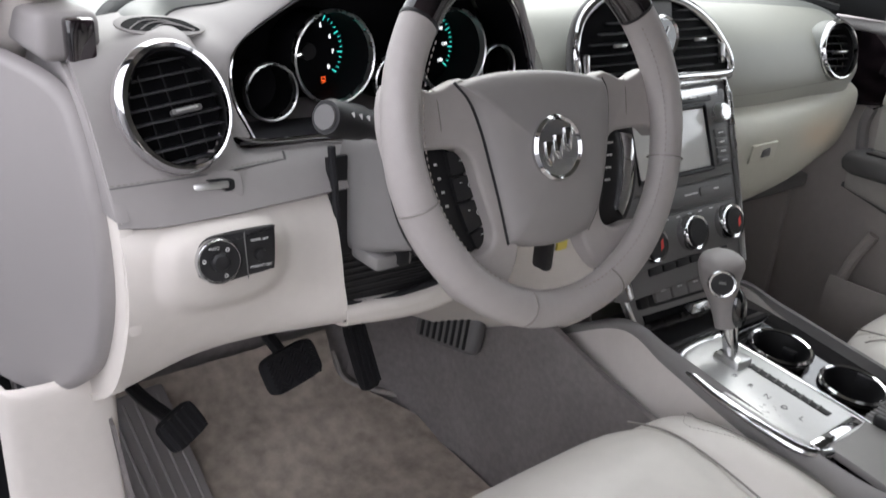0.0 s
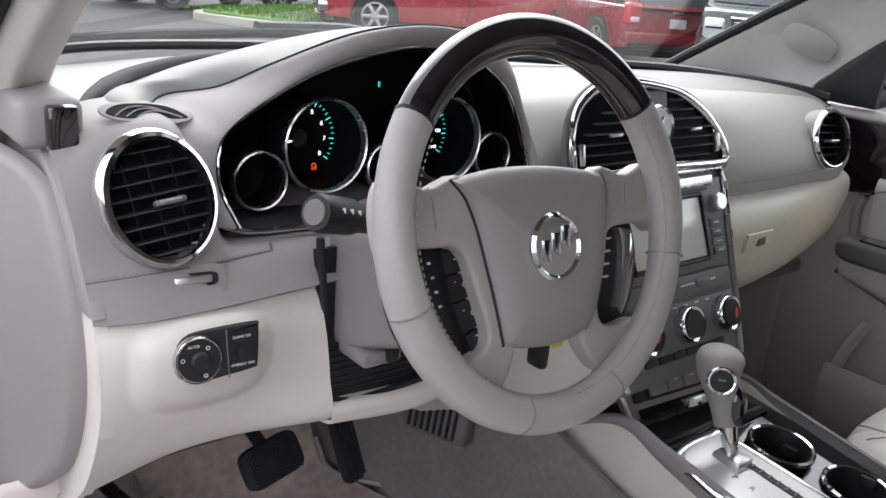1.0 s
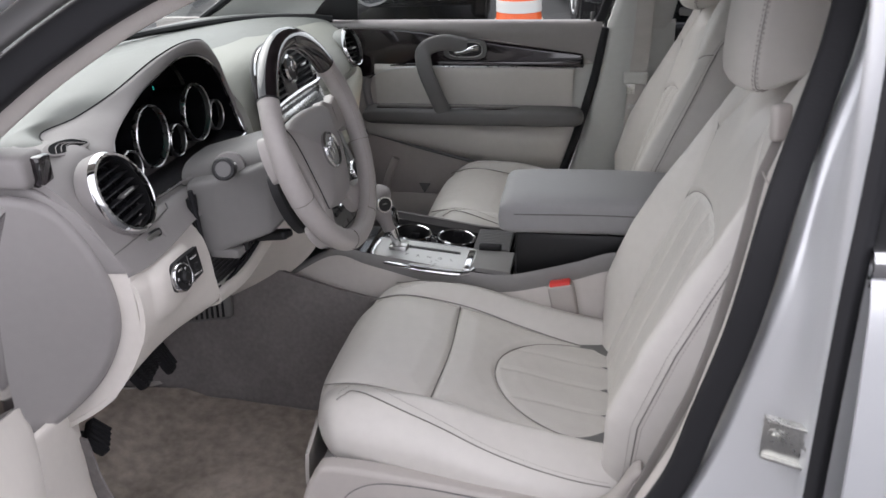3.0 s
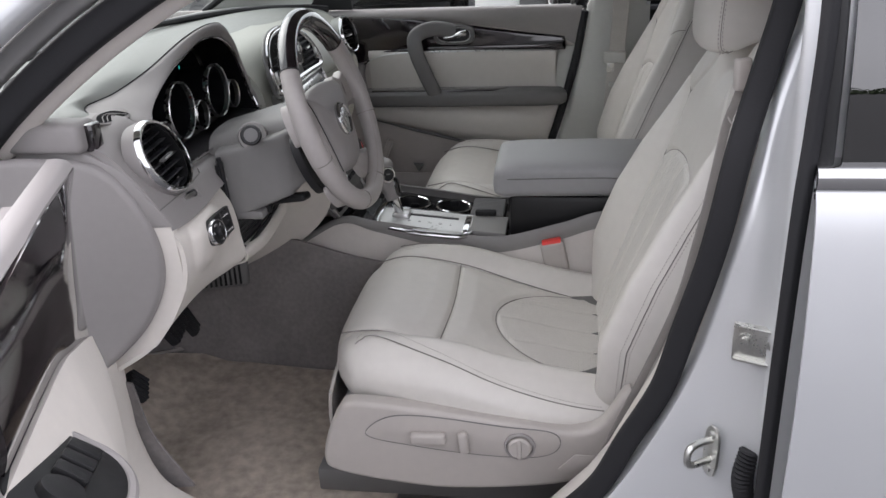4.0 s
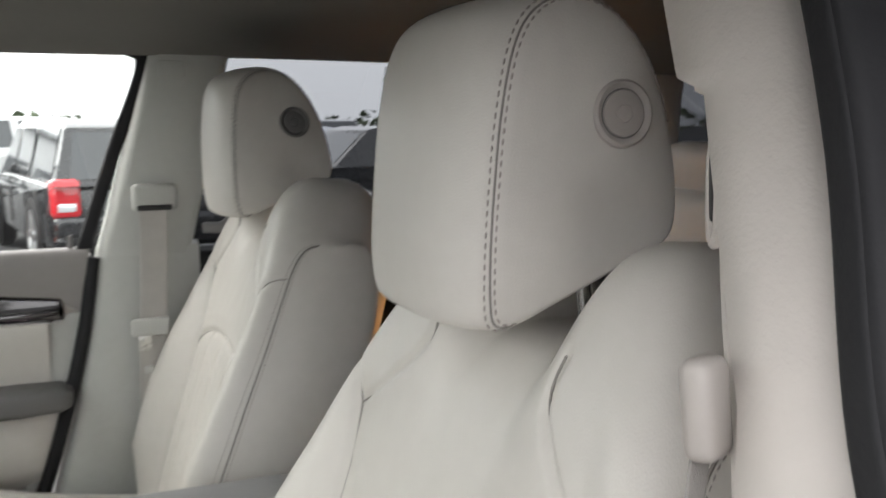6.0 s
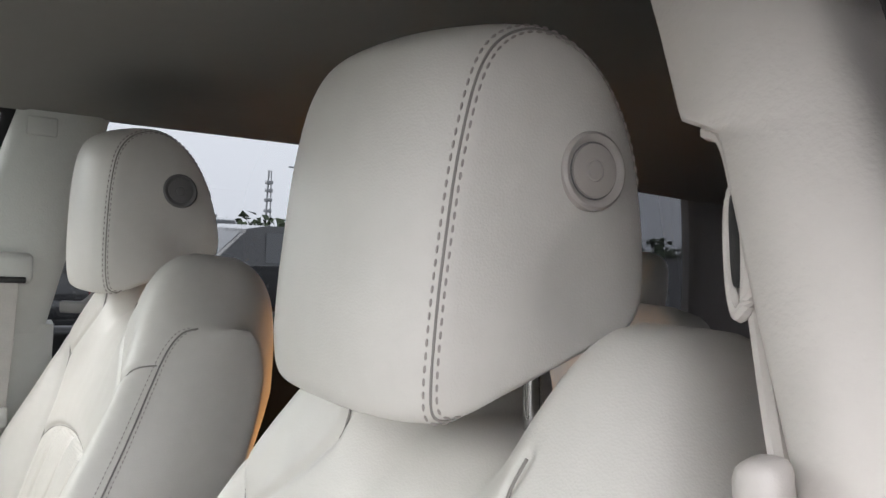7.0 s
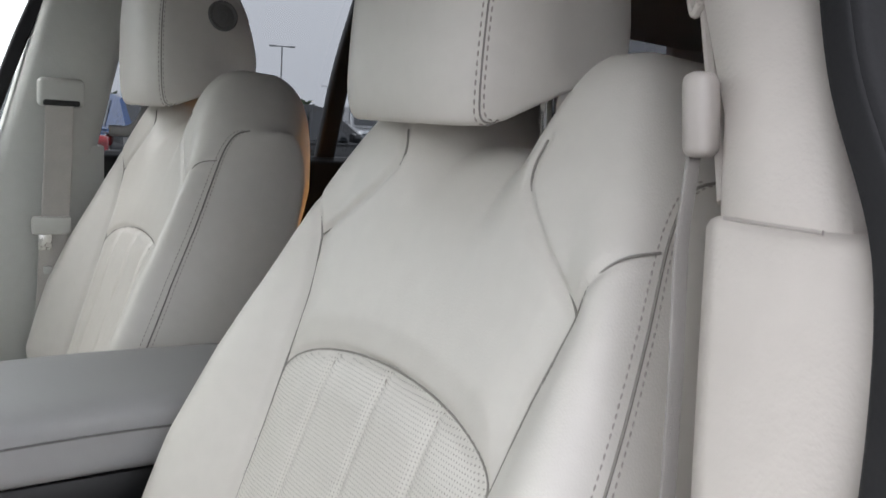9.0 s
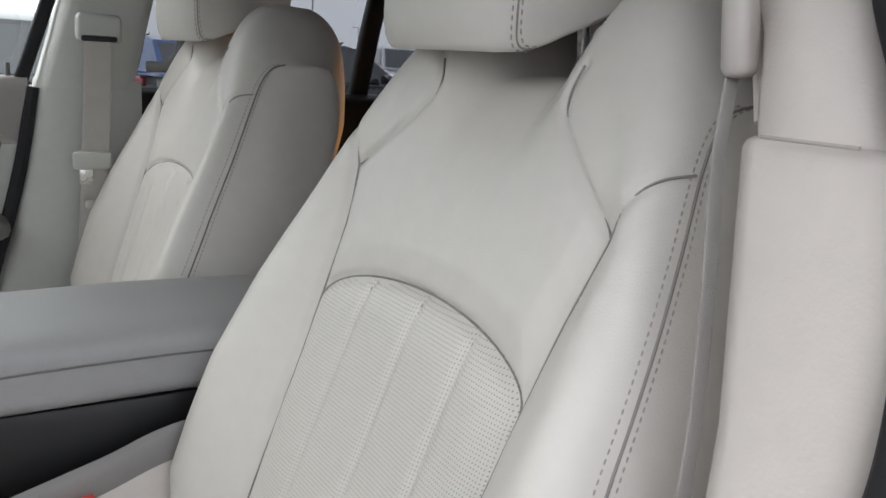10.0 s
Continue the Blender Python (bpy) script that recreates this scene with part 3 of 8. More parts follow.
def seat(xc, side, label):
    """side: -1 where the controls are on the left."""
    ob = thing("bucket_seat", (xc, -0.3, 0.36), label, "seat", "front seats")
    backrest(xc, ob)
    headrest(xc + 0.050, ob, -1)
    cushion(xc + 0.012, ob)
    for s in (-1, 1):
        xs = xc + 0.012 + s * 0.278
        m = frame_at((xs, 0, 0), (s, 0, 0))
        f = -s * -1
        # outline in (along the car, up), front first
        o = [(-0.012, 0.490), (-0.022, 0.540), (-0.045, 0.592), (-0.075, 0.612), (-0.20, 0.602), (-0.34, 0.584), (-0.445, 0.572), (-0.495, 0.590), (-0.530, 0.650), (-0.545, 0.640), (-0.535, 0.560), (-0.500, 0.515), (-0.440, 0.465), (-0.25, 0.440), (-0.12, 0.448), (-0.03, 0.466)]
        ax = (m.inverted().to_3x3() @ Vector((0, 1, 0))).x
        out = [(ax * y, z) for y, z in o]
        sh = part("side_shield", plate(out, m, 0.028, 0.010, smooth=70, seg=4), SHIELD, ob, "moulded grey plastic side shield")
        if s == side:
            r = [(-0.095, 0.548), (-0.130, 0.585), (-0.20, 0.592), (-0.33, 0.578), (-0.415, 0.570), (-0.425, 0.540), (-0.390, 0.520), (-0.30, 0.518), (-0.18, 0.530)]
            rm = m @ Matrix.Translation((0, 0, 0.0275))
            part("switch_panel", plate([(ax * y, z) for y, z in r], rm, 0.0016, 0.0006, smooth=60), SHIELD, sh)
            part("panel_gap", tube([rm @ Vector((ax * p[0], p[1], 0.001)) for p in ring_cr(r, 80)], 0.0011, 6, closed=True), GREYD, sh)
            part("seat_switch", box(rm @ Vector((ax * -0.205, 0.552, 0.008)), (0.016, 0.062, 0.021), 0.005, 3, Euler((radians(-3), 0, 0)).to_matrix()), SHIELD, sh, "grey slide switch")
            part("backrest_switch", box(rm @ Vector((ax * -0.265, 0.547, 0.008)), (0.016, 0.017, 0.040), 0.005, 3, Euler((radians(-6), 0, 0)).to_matrix()), SHIELD, sh, "upright grey tilt switch")
            k = rm @ Matrix.Translation((ax * -0.360, 0.541, 0))
            part("lumbar_ring", lathe([(0.0, 0.0), (0.027, 0.0), (0.026, 0.006), (0.0225, 0.0065), (0.0215, 0.001), (0.0, 0.001)], k, 36), GREY, sh)
            part("lumbar_knob", lathe([(0.0, 0.0), (0.020, 0.0), (0.020, 0.010), (0.017, 0.013), (0.0, 0.013)], k, 36), SHIELD, sh, "round grey lumbar knob")
            part("knob_grip", box(k @ Vector((0, 0, 0.014)), (0.006, 0.007, 0.036), 0.002), SHIELD, sh)
            part("shield_cap", plate([(ax * y, z) for y, z in ((-0.452, 0.528), (-0.50, 0.528), (-0.508, 0.515), (-0.44, 0.490), (-0.425, 0.498))], rm, 0.002, 0.0008), SHIELD, sh)
    part("seat_pan", box((xc, -0.29, 0.545), (0.50, 0.50, 0.09), 0.02, 3), GREYD, ob)
    part("front_apron", loft([[(xc + x, 0.000 - 0.02 * (x / 0.25) ** 2, 0.60), (xc + x, 0.004 - 0.02 * (x / 0.25) ** 2, 0.55), (xc + x, -0.02, 0.50)] for x in (-0.25, -0.12, 0.0, 0.12, 0.25)], 20, 8, 0.006), SHIELD, ob)
    for s in (-1, 1):
        part("seat_rail", box((xc + s * 0.20, -0.28, 0.385), (0.045, 0.62, 0.05), 0.006), GREYD, ob)
        for y in (-0.06, -0.46):
            part("rail_foot", box((xc + s * 0.20, y, 0.44), (0.03, 0.07, 0.12), 0.008), GREYD, ob)
    return ob


XS = -0.373
seat(XS, -1, "pale grey leather driver seat with perforated panels")
far_seat = seat(XS + 0.815, 1, "pale grey leather passenger seat beside the armrest")
far_seat.location.y -= 0.030
base = base_of(far_seat)
for ch in list(far_seat.children_recursive):
    # its backrest stands more upright
    if ch.type == "MESH" and max((v.co.z for v in ch.data.vertices), default=0) + base.z > 0.74:
        for v in ch.data.vertices:
            v.co.y += 0.066 * max(0.0, v.co.z + base.z - 0.62)


# ---- dashboard ----
dash = thing("dashboard", (0, 0.4, 0.7), "grey and beige soft dashboard with chrome-ringed vents", "dashboard")
# top sheet from the windscreen to the front break
part("top_pad", loft([[(x, 0.80 - 0.10 * (x / 0.7) ** 2, 1.085), (x, 0.62, 1.098 + 0.02 * math.exp(-((x + 0.40) / 0.2) ** 2)), (x, 0.45, 1.106 + 0.015 * math.exp(-((x + 0.40) / 0.2) ** 2)), (x, 0.35 if -0.65 < x < -0.2 else 0.33, 1.098), (x, 0.33 if -0.65 < x < -0.2 else 0.27, 1.092 if -0.65 < x < -0.2 else 1.075)] for x in (-0.74, -0.62, -0.45, -0.25, 0.0, 0.25, 0.48, 0.64)], 60, 30, 0.01), DASHTOP, dash, "grey-green grained top pad")
part("windscreen_gap", tube(cr([(-0.73, 0.60, 1.112), (-0.55, 0.655, 1.125), (-0.2, 0.69, 1.122), (0.2, 0.68, 1.108), (0.5, 0.52, 1.108), (0.61, 0.35, 1.098), (0.66, 0.285, 1.086)], 60), np.linspace(0.008, 0.0135, 60), 8, flat=0.8), BLACK, dash, "black rubber gap along the windscreen")
# half-sunk black bar stands for the shade in the recess behind the hood
part("top_groove", tube(cr([(-0.690, 0.335, 1.106), (-0.655, 0.388, 1.111), (-0.595, 0.465, 1.115), (-0.505, 0.535, 1.119), (-0.40, 0.580, 1.120), (-0.28, 0.575, 1.114)], 50), np.concatenate((np.linspace(0.004, 0.012, 15), np.full(20, 0.012), np.linspace(0.012, 0.004, 15))), 10, flat=0.75), RUBBER, dash, "black bar for the shade in the groove behind the hood")
# left pad with the side vent
part("left_pad", loft([
    [(-0.742, 0.34, 1.098), (-0.742, 0.255, 1.088), (-0.742, 0.205, 1.045), (-0.742, 0.168, 0.992), (-0.742, 0.150, 0.960)],
    [(-0.70, 0.34, 1.108), (-0.70, 0.258, 1.098), (-0.70, 0.212, 1.045), (-0.70, 0.168, 0.992), (-0.70, 0.145, 0.957)],
    [(-0.64, 0.34, 1.115), (-0.64, 0.250, 1.105), (-0.64, 0.203, 1.045), (-0.64, 0.170, 0.992), (-0.64, 0.146, 0.957)],
    [(-0.618, 0.34, 1.10), (-0.618, 0.252, 1.080), (-0.618, 0.206, 1.040), (-0.618, 0.174, 0.992), (-0.618, 0.148, 0.957)],
    [(-0.598, 0.34, 1.03), (-0.598, 0.258, 1.004), (-0.598, 0.212, 1.001), (-0.598, 0.177, 0.992), (-0.598, 0.150, 0.957)],
    [(-0.52, 0.34, 1.03), (-0.52, 0.262, 1.000), (-0.52, 0.215, 0.998), (-0.52, 0.182, 0.990), (-0.52, 0.158, 0.957)],
    [(-0.40, 0.34, 1.03), (-0.40, 0.262, 0.999), (-0.40, 0.215, 0.996), (-0.40, 0.180, 0.985), (-0.40, 0.165, 0.957)],
    [(-0.24, 0.34, 1.03), (-0.24, 0.262, 0.999), (-0.24, 0.215, 0.996), (-0.24, 0.180, 0.985), (-0.24, 0.165, 0.957)],
], 90, 36, 0.012), GREY, dash, "warm grey soft pad")
part("stitching", dashes(cr([(-0.742, 0.1652, 0.9940), (-0.70, 0.1652, 0.9940), (-0.672, 0.1667, 0.9940)], 30), 0.0034, 0.0024, 0.0006), SEAM, dash)
part("stitching", dashes(cr([(-0.628, 0.1687, 0.9942), (-0.60, 0.1727, 0.9942), (-0.568, 0.1777, 0.9932)], 30), 0.0034, 0.0024, 0.0006), SEAM, dash)
part("pad_seam", tube(cr([(-0.742, 0.168, 0.9905), (-0.70, 0.168, 0.9905), (-0.64, 0.170, 0.9905), (-0.565, 0.180, 0.9905)], 30), 0.0012, 6), GREYD, dash)
part("pad_seam", tube([(-0.566, 0.182, 0.999), (-0.563, 0.176, 0.975), (-0.561, 0.160, 0.958)], 0.0012, 6), GREYD, dash)

# cluster hood
LIP = [(-0.590, 0.200, 1.008), (-0.603, 0.215, 1.045), (-0.600, 0.226, 1.080), (-0.582, 0.236, 1.100), (-0.546, 0.236, 1.124), (-0.493, 0.228, 1.154), (-0.434, 0.221, 1.173), (-0.370, 0.221, 1.182), (-0.300, 0.221, 1.172), (-0.238, 0.222, 1.138), (-0.207, 0.220, 1.092), (-0.194, 0.213, 1.045), (-0.195, 0.200, 1.008)]
BROW = [(-0.620, 0.205, 1.010), (-0.640, 0.235, 1.062), (-0.640, 0.290, 1.100), (-0.610, 0.335, 1.114), (-0.563, 0.306, 1.127), (-0.525, 0.260, 1.157), (-0.450, 0.229, 1.191), (-0.365, 0.220, 1.202), (-0.285, 0.224, 1.192), (-0.225, 0.242, 1.160), (-0.188, 0.262, 1.115), (-0.172, 0.235, 1.060), (-0.178, 0.205, 1.008)]
FOOT = [(-0.630, 0.210, 1.000), (-0.650, 0.245, 1.060), (-0.675, 0.320, 1.098), (-0.665, 0.360, 1.106), (-0.637, 0.395, 1.108), (-0.571, 0.460, 1.112), (-0.463, 0.528, 1.114), (-0.360, 0.555, 1.114), (-0.270, 0.535, 1.112), (-0.200, 0.460, 1.108), (-0.172, 0.360, 1.100), (-0.160, 0.260, 1.060), (-0.170, 0.210, 1.000)]
front, rear = [], []
for a, s, b in zip(LIP, BROW, FOOT):
    a, s, b = np.array(a), np.array(s), np.array(b)
    front.append([a + (0, 0.012, -0.003), a, a * 0.72 + s * 0.28 + (0, -0.007, 0.004), a * 0.3 + s * 0.7 + (0, -0.006, 0.005), s])
    rear.append([s + (0, 0.0005, 0.0002), s * 0.7 + b * 0.3 + (0, 0, 0.012), s * 0.3 + b * 0.7 + (0, 0, 0.012), b])
part("cluster_hood", loft(front, 110, 26), GREY, dash, "arched grey hood over the instruments")
part("hood_top", loft(rear, 110, 26), DASHTOP, dash, "grey-green grained hood top")
part("hood_seam", tube(cr(BROW, 120)[22:104] + (0, -0.0005, 0.0006), 0.0012, 6), BLACK, dash)
inner = cr(LIP, 90)
part("hood_trim", tube(inner + (0, 0.007, -0.002), 0.0045, 8), WOOD, dash, "dark gloss trim inside the hood")
part("hood_bright_line", tube(inner + (0, 0.003, 0) + (np.array((-0.395, 0, 1.08)) - inner) * (0.018, 0, 0.018), 0.0014, 6), CHROME, dash)
face_c = np.array((-0.397, 0.254, 1.075))
fw = inner.copy()
fw[:, 1] = 0.300
fw = face_c + (fw - face_c) * (0.97, 1, 0.955)
part("cluster_tunnel", skin(np.stack((inner + (0, 0.010, -0.004), (inner * 0.5 + fw * 0.5), fw), 0)), DIALB, dash)
part("cluster_face", plate([(p[0], p[2]) for p in fw[::3]], Matrix(((1, 0, 0, 0), (0, 0, -1, 0.312), (0, 1, 0, 0), (0, 0, 0, 1))), 0.004, 0), DIALB, dash)
part("cluster_sill", loft([[(-0.602, 0.203, 1.006), (-0.602, 0.262, 1.010)], [(-0.40, 0.200, 0.999), (-0.40, 0.262, 1.004)], [(-0.19, 0.203, 1.006), (-0.19, 0.262, 1.010)]], 30, 4, 0.003), VENTS, dash)
part("cluster_bright_line", tube(cr([(-0.606, 0.200, 1.014), (-0.585, 0.196, 1.008), (-0.55, 0.195, 1.0055), (-0.40, 0.193, 1.003), (-0.24, 0.195, 1.0055), (-0.190, 0.199, 1.013)], 40), 0.0026, 6), CHROME, dash)

GAUGES = [(-0.548, 1.043, 0.0285), (-0.472, 1.074, 0.0485), (-0.393, 1.045, 0.0255), (-0.309, 1.071, 0.0485), (-0.236, 1.048, 0.0265)]
for k, (gx, gz, gr) in enumerate(GAUGES):
    g = frame_at((gx, 0.246, gz), (0, -1, 0.06))
    front_g, g = g, g @ Matrix.Translation((0, 0, -0.054 if gr > 0.04 else -0.040))
    d = part("gauge_dial", lathe([(0.0, 0.0), (gr, 0.0), (gr, 0.002), (gr * 0.97, 0.0015), (0.0, 0.0015)], g, 48), DIALB, dash)
    w = np.linspace(0, 2 * math.pi, 48, endpoint=False)
    part("dial_tunnel", skin(np.array([[tuple(front_g @ Vector((gr * math.cos(a), gr * math.sin(a), h))) for a in w] for h in (-0.054 if gr > 0.04 else -0.040, 0.006)]), cv=True), DIALB, d)
    part("bezel", lathe([(gr, 0.0), (gr + 0.0020, 0.002), (gr + 0.0020, 0.0095), (gr + 0.0006, 0.0112), (gr - 0.0008, 0.0095), (gr - 0.0008, 0.0), (gr, 0.0)], front_g, 56), SATIN, d, "thin chrome ring")
    if gr > 0.04:
        ticks = []
        lo, hi = (215, -35)
        for q in range(33):
            a = radians(lo + (hi - lo) * q / 32)
            big = q % 4 == 0
            r0, r1 = gr * (0.80 if big else 0.86), gr * 0.93
            if not (0.30 < q / 32 < 1.01):
                continue
            ticks.append(tube([g @ Vector((r0 * math.cos(a), r0 * math.sin(a), 0.0022)), g @ Vector((r1 * math.cos(a), r1 * math.sin(a), 0.0022))], 0.0007 if big else 0.00045, 4))
        part("dial_ticks", join(*ticks), TEAL, d, "glowing teal scale")
        marks = ("4", "5", "6", "7", "8") if k == 1 else ("60", "80", "100", "120", "140")
        for q, tx in enumerate(marks):
            a = radians(lo + (hi - lo) * (16 + 4 * q) / 32) if k == 1 else radians(lo + (hi - lo) * (13.0 + 4.75 * q) / 32)
            lettering(tx, g @ Matrix.Translation((0.67 * gr * math.cos(a), 0.67 * gr * math.sin(a), 0.0025)), 0.0070 if k == 1 else 0.0058, WHITEL, d, "dial_number")
        a = radians(195)
        part("needle", tube([g @ Vector((0.2 * gr * math.cos(a), 0.2 * gr * math.sin(a), 0.004)), g @ Vector((0.72 * gr * math.cos(a), 0.72 * gr * math.sin(a), 0.004))], [0.0011, 0.0005], 6), WHITEL, d)
        part("needle_hub", lathe([(0.0, 0), (0.010, 0), (0.009, 0.006), (0.0, 0.007)], g, 24), BLACK, d)
        if k == 1:
            part("warning_lamp", join(tube(on(g, [(0.017, -0.034, 0.0025), (0.022, -0.034, 0.0025), (0.022, -0.030, 0.0025), (0.017, -0.030, 0.0025)]), 0.00035, 4, closed=True), tube(on(g, [(0.016, -0.0362, 0.0025), (0.023, -0.0362, 0.0025)]), 0.0003, 4)), ORANGEL, d, "small orange warning lamp")
lettering("E", frame_at((-0.388, 0.270, 1.132), (0, -1, 0.06)), 0.008, TEAL, dash, "compass_letter")


def round_vent(c, nrm, rx, rz, parent, slats=8, turn=0.0, broad=0.052, bed=GREY):
    """An oval vent: chrome ring, dark throat, slats and a thumb tab."""
    m = frame_at(c, nrm) @ Matrix.Rotation(radians(turn), 4, "Z")
    v = part("air_vent", plate(oval(rx * 0.99, rz * 0.99, 48), m @ Matrix.Translation((0, 0, -0.030)), 0.004, 0), DIALB, parent, "oval black vent with a broad chrome ring")
    w = np.linspace(0, 2 * math.pi, 56, endpoint=False)
    prof = [(0.985, -0.028), (0.985, 0.004), (1.03, 0.0105), (1.12, 0.0115), (1.20, 0.007), (1.225, 0.004), (1.235, -0.004), (1.24, -0.022)]
    P = np.array([[tuple(m @ Vector((rx * math.cos(a) + (s - 1) * broad * (1 + 0.42 * math.cos(a - 2.7)) * math.cos(a), rz * math.sin(a) + (s - 1) * broad * (1 + 0.42 * math.cos(a - 2.7)) * math.sin(a), h))) for a in w] for s, h in prof])
    part("vent_ring", skin(P[1:6], cv=True), CHROME, v, "chrome ring")
    part("ring_bed", skin(P[5:], cv=True), bed, v)
    part("vent_throat", skin(np.array([[tuple(m @ Vector((rx * math.cos(a), rz * math.sin(a), h))) for a in w] for h in (-0.029, 0.003)]), cv=True), BLACK, v)
    for k in range(slats):
        y = rz * (-0.86 + 1.72 * k / (slats - 1))
        half = rx * math.sqrt(1 - (y / rz) ** 2) * 0.985
        r = Matrix.Rotation(radians(10), 3, "X")
        b = box((0, 0, 0), (2 * half, 0.0020, 0.014), 0.0008, 1, r)
        bmesh.ops.transform(b, matrix=m @ Matrix.Translation((0, y, -0.011)), verts=b.verts)
        part("slat", b, VENTS, v)
    for k in range(3):
        x = rx * (-0.5 + 0.5 * k)
        b = box((x, 0, -0.0275), (0.0012, 2 * rz * 0.85 * math.sqrt(1 - (x / rx) ** 2), 0.010), 0)
        bmesh.ops.transform(b, matrix=m, verts=b.verts)
        part("blade", b, BLACK, v)
    b = box((rx * 0.14, -0.003, 0.001), (0.028, 0.0055, 0.012), 0.002, 2)
    bmesh.ops.transform(b, matrix=m, verts=b.verts)
    t = part("vent_tab", b, GREYD, v)
    b = box((rx * 0.14, -0.0025, 0.0075), (0.020, 0.0022, 0.002), 0.0006, 1)
    bmesh.ops.transform(b, matrix=m, verts=b.verts)
    part("vent_tab_trim", b, SATIN, v)
    return v


VENT_L = frame_at((-0.668, 0.192, 1.051), (-0.18, -1, 0.42))
round_vent((-0.669, 0.186, 1.051), (-0.18, -1, 0.42), 0.0418, 0.0530, dash, 8, 10, 0.038)
VENT_R = frame_at((0.510, 0.199, 1.032), (-0.16, -1, 0.30))
round_vent((0.510, 0.191, 1.035), (-0.16, -1, 0.30), 0.040, 0.045, dash, 7, 0.0, 0.030, DASHTOP)
# demist slot on the top corner
m = frame_at((-0.650, 0.2690, 1.1098), (0.0, -0.48, 0.87), (0.12, 1, 0))
v = part("demist_vent", plate(oval(0.043, 0.0155, 40, 2.2), m, 0.0016, 0.0007), GREY, dash)
part("slot", plate([(-0.036, -0.006), (-0.034, 0.002), (-0.022, 0.0095), (0.0, 0.0125), (0.022, 0.009), (0.037, -0.004), (0.030, -0.007), (0.010, -0.008), (-0.02, -0.010)], m @ Matrix.Translation((0, 0, 0.0012)), 0.0008, 0, smooth=60), DIALB, v)
for k in range(3):
    part("slat", tube(cr(on(m, [(-0.030 + 0.010 * k, -0.0085, 0.0021), (-0.016 + 0.009 * k, 0.0045 - 0.002 * k, 0.0026), (0.004 + 0.006 * k, 0.0065 - 0.003 * k, 0.0026), (0.030 + 0.001 * k, -0.0055, 0.0021)]), 16), 0.0008, 5), GREY, v)
# vent wheel under the ring
m = frame_at((-0.650, 0.167, 0.978), (-0.12, -1, 0.42))
v = part("vent_dial_plate", plate(oval(0.030, 0.0145, 36, 5), m, 0.004, 0.0015), GREY, dash)
part("dial_slot", plate(oval(0.021, 0.0065, 36, 4), m @ Matrix.Translation((0.001, 0.001, 0.0042)), 0.0010, 0), BLACK, v)
part("vent_dial", moved(box((0, 0, 0), (0.034, 0.007, 0.008), 0.002), m @ Matrix.Translation((-0.001, 0.001, 0.005))), SATIN, v)

# beige lower panel round the column
knee = part("knee_panel", loft([
    [(-0.742, 0.165, 0.966), (-0.742, 0.142, 0.93), (-0.742, 0.150, 0.86), (-0.742, 0.215, 0.76), (-0.742, 0.325, 0.685)],
    [(-0.715, 0.163, 0.966), (-0.715, 0.138, 0.93), (-0.715, 0.150, 0.86), (-0.715, 0.215, 0.765), (-0.715, 0.325, 0.695)],
    [(-0.66, 0.163, 0.966), (-0.66, 0.133, 0.925), (-0.66, 0.146, 0.865), (-0.66, 0.195, 0.790), (-0.66, 0.30, 0.74)],
    [(-0.60, 0.167, 0.966), (-0.60, 0.141, 0.925), (-0.60, 0.150, 0.86), (-0.60, 0.180, 0.80), (-0.60, 0.27, 0.76)],
    [(-0.545, 0.176, 0.966), (-0.545, 0.151, 0.92), (-0.545, 0.148, 0.86), (-0.545, 0.160, 0.805), (-0.545, 0.24, 0.775)],
    [(-0.519, 0.180, 0.966), (-0.519, 0.153, 0.92), (-0.514, 0.146, 0.86), (-0.508, 0.152, 0.805), (-0.508, 0.235, 0.775)],
], 110, 90, 0.008), BEIGE, dash, "light beige knee panel")
part("knee_lip", loft([
    [(-0.514, 0.175, 0.824), (-0.512, 0.148, 0.825), (-0.510, 0.142, 0.812), (-0.508, 0.158, 0.796), (-0.508, 0.25, 0.775)],
    [(-0.40, 0.175, 0.818), (-0.40, 0.146, 0.820), (-0.40, 0.140, 0.806), (-0.40, 0.155, 0.786), (-0.40, 0.25, 0.770)],
    [(-0.29, 0.170, 0.838), (-0.29, 0.142, 0.841), (-0.29, 0.136, 0.827), (-0.29, 0.150, 0.806), (-0.29, 0.25, 0.785)],
], 30, 26, 0.004), BEIGE, dash)
part("knee_panel_inner", loft([
    [(-0.275, 0.165, 0.962), (-0.275, 0.14, 0.90), (-0.275, 0.15, 0.84), (-0.275, 0.25, 0.74), (-0.275, 0.36, 0.66)],
    [(-0.20, 0.165, 0.962), (-0.20, 0.14, 0.88), (-0.20, 0.15, 0.80), (-0.20, 0.25, 0.70), (-0.20, 0.36, 0.62)],
    [(-0.125, 0.165, 0.962), (-0.125, 0.11, 0.88), (-0.125, 0.09, 0.78), (-0.125, 0.17, 0.68), (-0.125, 0.36, 0.58)],
], 30, 30, 0.008), BEIGE, dash)
part("column_surround", loft([
    [(-0.525, 0.170, 0.99), (-0.520, 0.168, 0.92), (-0.512, 0.165, 0.815)],
    [(-0.40, 0.172, 0.99), (-0.40, 0.170, 0.92), (-0.40, 0.165, 0.81)],
    [(-0.27, 0.172, 0.99), (-0.27, 0.170, 0.92), (-0.28, 0.160, 0.825)]], 20, 20, 0.006), BLACK, dash, "dark ribbed surround of the steering column")
for k in range(7):
    z = 0.832 + 0.0078 * k
    part("rib", tube([(-0.508, 0.161, z), (-0.40, 0.160, z - 0.003), (-0.30, 0.157, z + 0.014)], 0.0022, 6), BLACK, dash)
